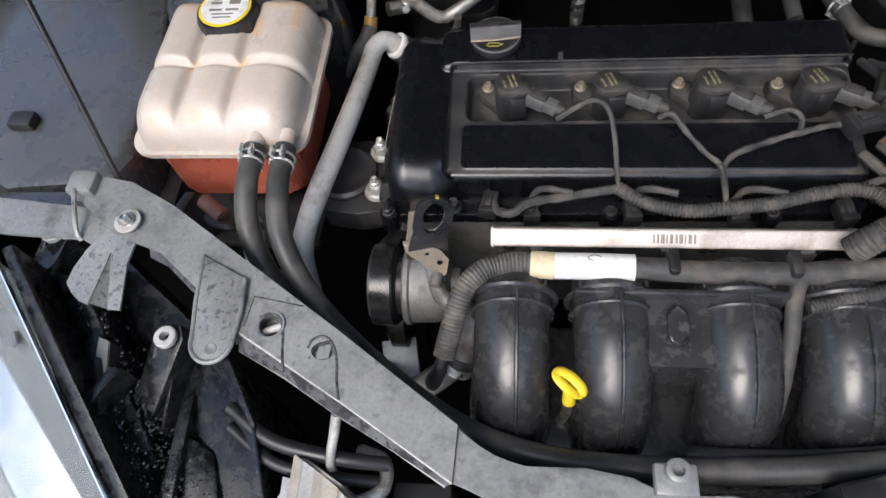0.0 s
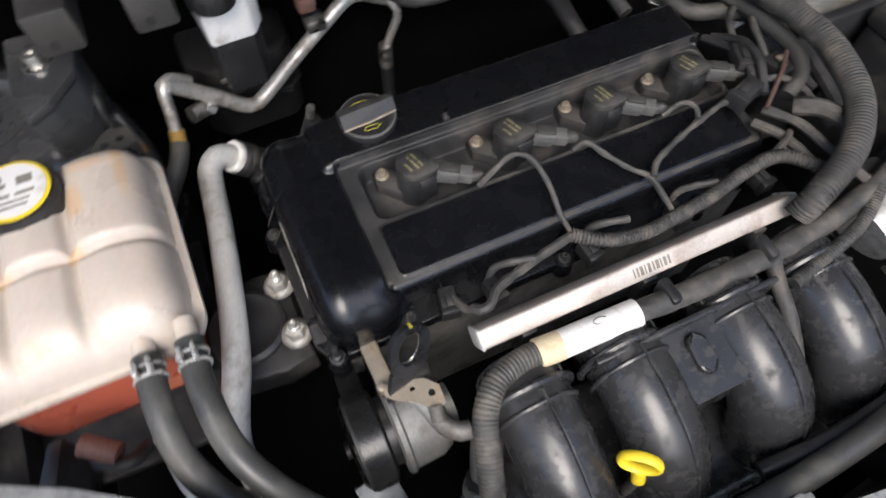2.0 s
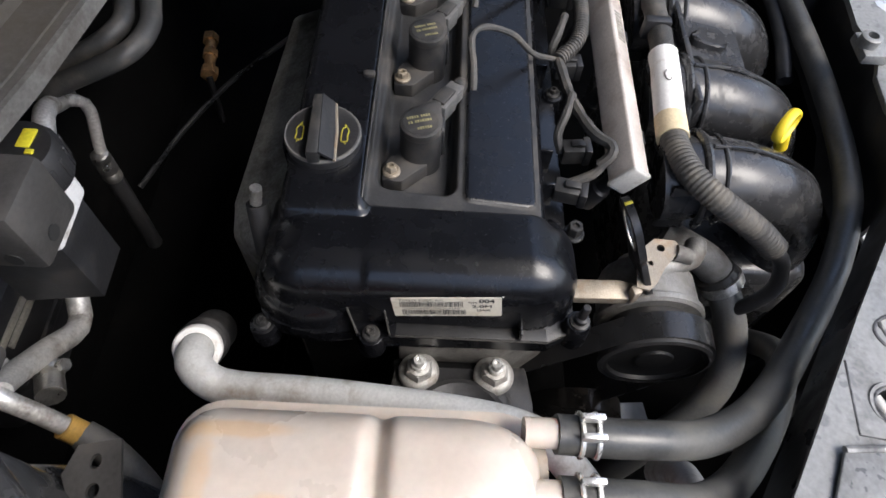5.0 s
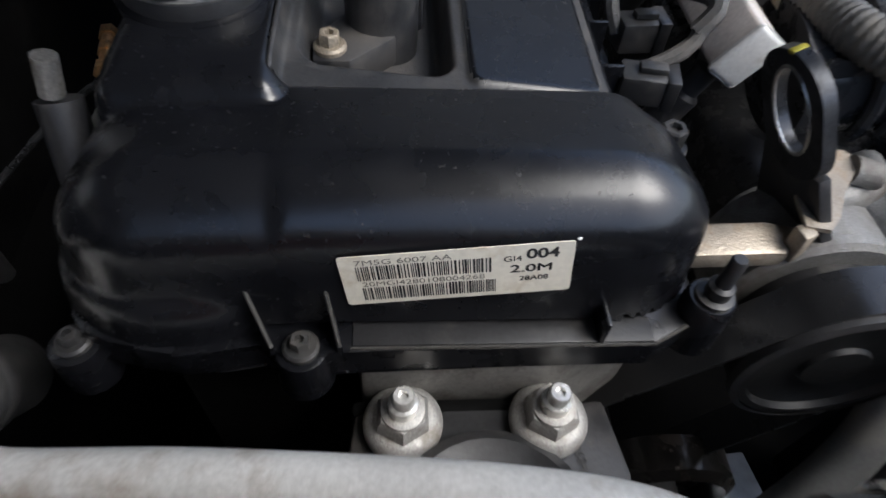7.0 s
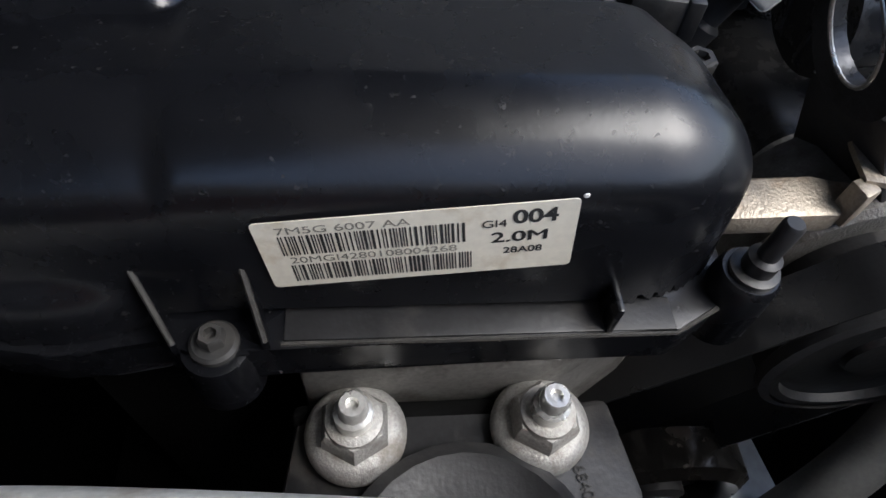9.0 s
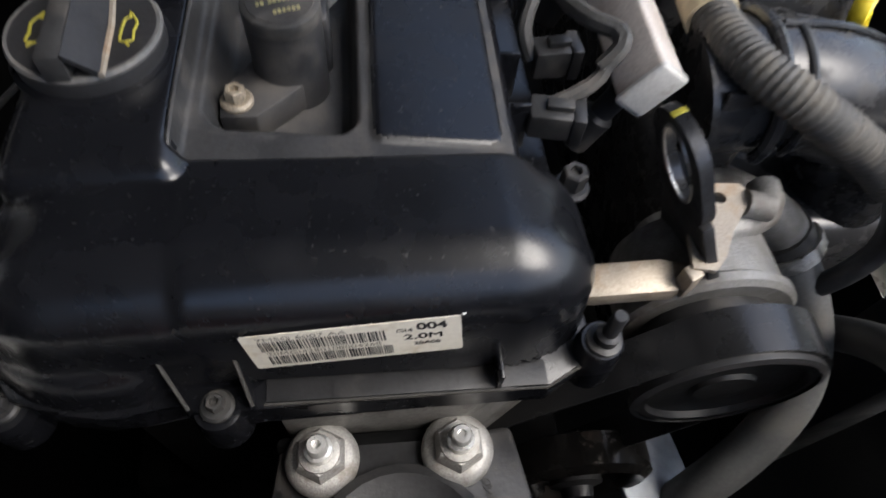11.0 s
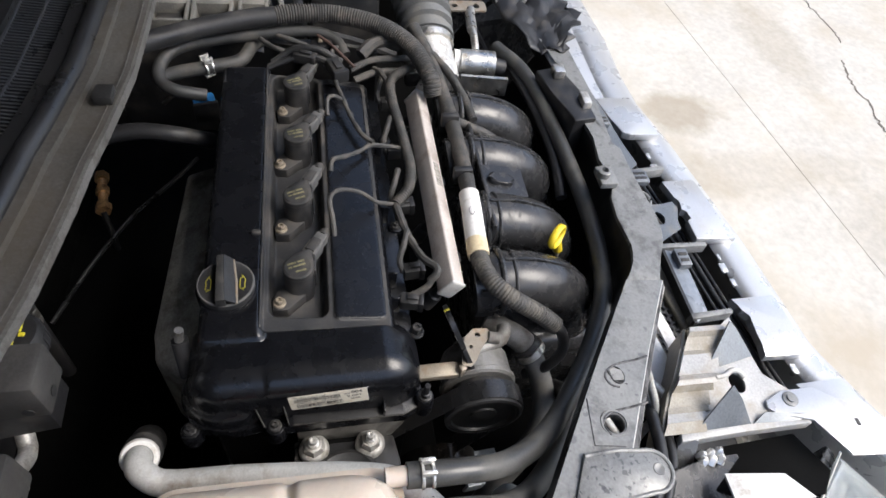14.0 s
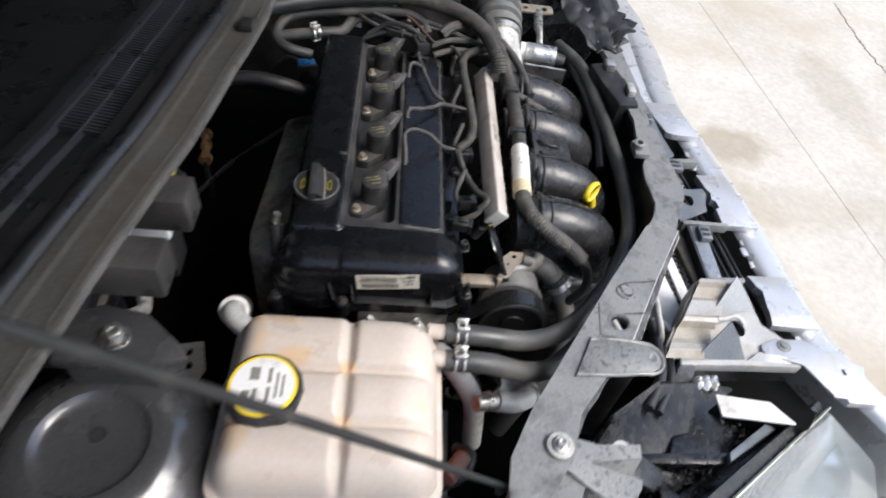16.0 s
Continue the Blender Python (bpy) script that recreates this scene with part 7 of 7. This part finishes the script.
build_plug("blue_connector", (0.3640, 0.1300, -0.100), (0.028, 0.030, 0.028), 15, BLUE, "small bright blue plastic sensor plug", [(0.39, 0.14, -0.105), (0.41, 0.17, -0.11), (0.42, 0.20, -0.14)])
build_plug("injector_plug", (-0.018, -0.113, -0.047), (0.024, 0.015, 0.014), 80, DUSTY, "square black injector plug below the loom", [(-0.01, -0.128, -0.036), (-0.006, -0.134, -0.030), (-0.003, -0.138, -0.026)])
for k in range(4):
    build_plug("injector_plug", (0.022 + 0.094 * k, -0.120, -0.048), (0.022, 0.014, 0.016), 95, DUSTY, "dusty black injector plug under the fuel rail", [(0.028 + 0.094 * k, -0.105, -0.036), (0.04 + 0.094 * k, -0.110, -0.026), (0.06 + 0.094 * k, -0.116, -0.024)])
solid("lock_tag", box(0.368, 0.376, -0.036, -0.030, 0.002, 0.005, 0.001), TARN, "small dull brass lock tag", "tag")
solid("cable_tag", slab([(0.392, 0.043), (0.412, 0.047), (0.410, 0.055), (0.396, 0.053)], -0.031, -0.022, 0.001), WHITE, "scrap of white tape round a lead", "tape")
for pts, r, m, lab in (
    ([(0.345, 0.03, -0.012), (0.352, 0.0, 0.004), (0.348, -0.03, 0.006), (0.335, -0.06, -0.004)], 0.0042, RUBBER, "black lead arching over the cover end"),
    ([(0.340, 0.035, -0.016), (0.345, 0.0, -0.004), (0.342, -0.028, -0.002), (0.330, -0.055, -0.01)], 0.0042, RUBBER, "second black lead over the cover end"),
    ([(0.330, -0.070, -0.012), (0.345, -0.100, -0.008), (0.352, -0.140, -0.010), (0.36, -0.175, -0.012)], 0.0048, LOOM, "grey lead across to the intake"),
    ([(0.318, -0.075, -0.020), (0.330, -0.105, -0.016), (0.335, -0.140, -0.018), (0.34, -0.170, -0.02)], 0.0048, LOOM, "second grey lead across to the intake"),
    ([(0.380, -0.030, 0.006), (0.365, -0.045, 0.004), (0.345, -0.060, 0.0), (0.325, -0.075, -0.004)], 0.0022, REDW, "thin red-brown wire over the cover end"),
    ([(0.345, -0.085, 0.0), (0.360, -0.100, 0.006), (0.372, -0.118, 0.004), (0.375, -0.14, -0.004)], 0.0085, LOOM, "short corrugated loom stub"),
    ([(0.300, -0.118, -0.012), (0.322, -0.110, -0.010), (0.335, -0.102, -0.014)], 0.0036, LOOM, "thin branch of the loom"),
    ([(0.41, 0.10, -0.02), (0.40, 0.05, -0.014), (0.40, 0.0, -0.02), (0.41, -0.06, -0.03)], 0.006, LOOM, "grey loom behind the engine"),
    ([(0.43, 0.08, -0.03), (0.43, 0.0, -0.02), (0.42, -0.08, -0.03), (0.40, -0.14, -0.04)], 0.007, RUBBER, "black loom above the gearbox"),
):
    wire("lead", pts, r, lab, m, wobble=0.12)


def build_fuse_box():
    root = thing("fuse_box", (0.52, 0.12, -0.05), "dusty grey fuse box with open relay bays beside the bulkhead", "fuse box")
    part("tray", box(0.425, 0.72, 0.00, 0.26, -0.20, -0.030, 0.006), DUSTY, root)
    for x0, x1, y0, y1 in ((0.421, 0.475, 0.084, 0.138), (0.421, 0.475, 0.141, 0.196), (0.422, 0.476, 0.036, 0.077)):
        bay = part("relay_bay", box(x0, x1, y0, y0 + 0.005, -0.034, 0.0, 0.001), FUSE, root, "grey-beige relay bay")
        part("bay_wall", box(x0, x1, y1 - 0.005, y1, -0.034, 0.0, 0.001), FUSE, bay)
        part("bay_wall", box(x0, x0 + 0.005, y0 + 0.005, y1 - 0.005, -0.034, -0.001, 0.001), FUSE, bay)
        part("bay_wall", box(x1 - 0.012, x1, y0 + 0.005, y1 - 0.005, -0.034, -0.001, 0.001), FUSE, bay)
        part("relay", box(x0 + 0.010, x1 - 0.018, y0 + 0.010, y1 - 0.010, -0.034, -0.012, 0.002), DUSTY, bay)
    part("lid_plate", slab([(0.484, 0.120), (0.482, 0.032), (0.562, 0.040), (0.556, 0.124)], -0.032, lambda x, y: -0.002 if y > 0.08 else -0.012, 0.003), FUSE, root, "dusty beige lid plate")
    part("rear_block", slab([(0.486, 0.200), (0.484, 0.128), (0.560, 0.130), (0.565, 0.205)], -0.032, -0.010, 0.003), GREYP, root)
    part("divider", slab([(0.420, 0.010), (0.575, 0.026), (0.575, 0.032), (0.420, 0.018)], -0.06, 0.006, 0.001), FUSE, root)
    part("side_wall", box(0.42, 0.74, -0.012, 0.002, -0.20, 0.0, 0.004), BLACK, root)


FUSE = mat("dusty_fuse_box_plastic", (0.17, 0.165, 0.15), 0.6, vary=0.25, grain=60, bump=0.2, dirt=(0.27, 0.25, 0.21), dirt_amount=0.35, dirt_scale=30)
build_fuse_box()


def build_battery():
    root = thing("battery_box", (0.6, -0.06, -0.1), "black battery box past the gearbox", "battery")
    part("case", box(0.50, 0.86, -0.125, -0.02, -0.25, -0.01, 0.01), BLACK, root)
    part("lid", box(0.498, 0.862, -0.127, -0.018, -0.012, 0.012, 0.008), DUSTY, root)


build_battery()


def build_corner():
    root = thing("connector_bracket", (0.28, -0.36, -0.03), "black plastic connector bracket with bright pins on the crossmember", "bracket")
    part("body", slab([(0.235, -0.362), (0.30, -0.345), (0.345, -0.335), (0.355, -0.372), (0.29, -0.392), (0.24, -0.395)][::-1], -0.10, -0.022, 0.003), BLACK, root)
    part("pins", box(0.325, 0.345, -0.372, -0.356, -0.024, -0.010, 0.002), STEEL, root, "bright contact")
    part("latch", box(0.26, 0.285, -0.392, -0.380, -0.03, -0.012, 0.002), ALU, root)


build_corner()
solid("foil_strip", slab([(0.372, -0.318), (0.392, -0.332), (0.352, -0.345), (0.345, -0.338)][::-1], -0.055, -0.050, 0.0006), CREAMY, "bent bright foil strip beside the hoses", "foil")


def build_liner():
    root = thing("wing_liner", (0.5, -0.3, -0.08), "crumpled black plastic wing liner behind the bumper corner", "wing liner")
    for pts in ([(0.66, -0.250, -0.06), (0.664, -0.322, -0.026), (0.575, -0.338, -0.030), (0.560, -0.275, -0.085)], [(0.560, -0.275, -0.085), (0.575, -0.338, -0.030), (0.500, -0.345, -0.034), (0.490, -0.300, -0.110)], [(0.490, -0.300, -0.110), (0.500, -0.345, -0.034), (0.405, -0.350, -0.040), (0.420, -0.315, -0.125)], [(0.66, -0.250, -0.06), (0.560, -0.275, -0.085), (0.555, -0.235, -0.14), (0.66, -0.215, -0.13)]):
        part("fold", sheet(pts, 0.003), INTAKE, root)
    bm, rnd = bmesh.new(), random.Random(5)
    grid = []
    for i in range(34):
        x = 0.41 + 0.010 * i
        y0, y1 = float(np.interp(x, (0.41, 0.53, 0.74), (-0.345, -0.315, -0.285))), float(np.interp(x, (0.41, 0.50, 0.62, 0.74), (-0.400, -0.450, -0.415, -0.360)))
        row = []
        for j in range(19):
            y = y0 + (y1 - y0) * j / 18
            fold = 0.026 * abs(noise.noise(Vector((x * 11, y * 22, 0.3)))) + 0.012 * abs(noise.noise(Vector((x * 34, y * 30, 1.7)))) - 0.05 * max(0.0, x - 0.60)
            row.append(bm.verts.new((x + rnd.uniform(-0.003, 0.003), y + rnd.uniform(-0.002, 0.002) + (j == 18) * rnd.uniform(-0.010, 0.010), -0.042 + fold)))
        grid.append(row)
    for a, b in zip(grid, grid[1:]):
        for j in range(18):
            bm.faces.new((a[j], b[j], b[j + 1]))
            bm.faces.new((a[j], b[j + 1], a[j + 1]))
    bmesh.ops.recalc_face_normals(bm, faces=bm.faces[:])
    torn = part("torn_sheet", bm, BLACK, root, "torn crumpled black sheet")
    torn.modifiers.new("thickness", "SOLIDIFY").thickness = 0.002
    part("stiffener", tube([(0.655, -0.255, -0.052), (0.56, -0.282, -0.074), (0.49, -0.305, -0.098)], 0.005, 8), BLACK, root)


build_liner()
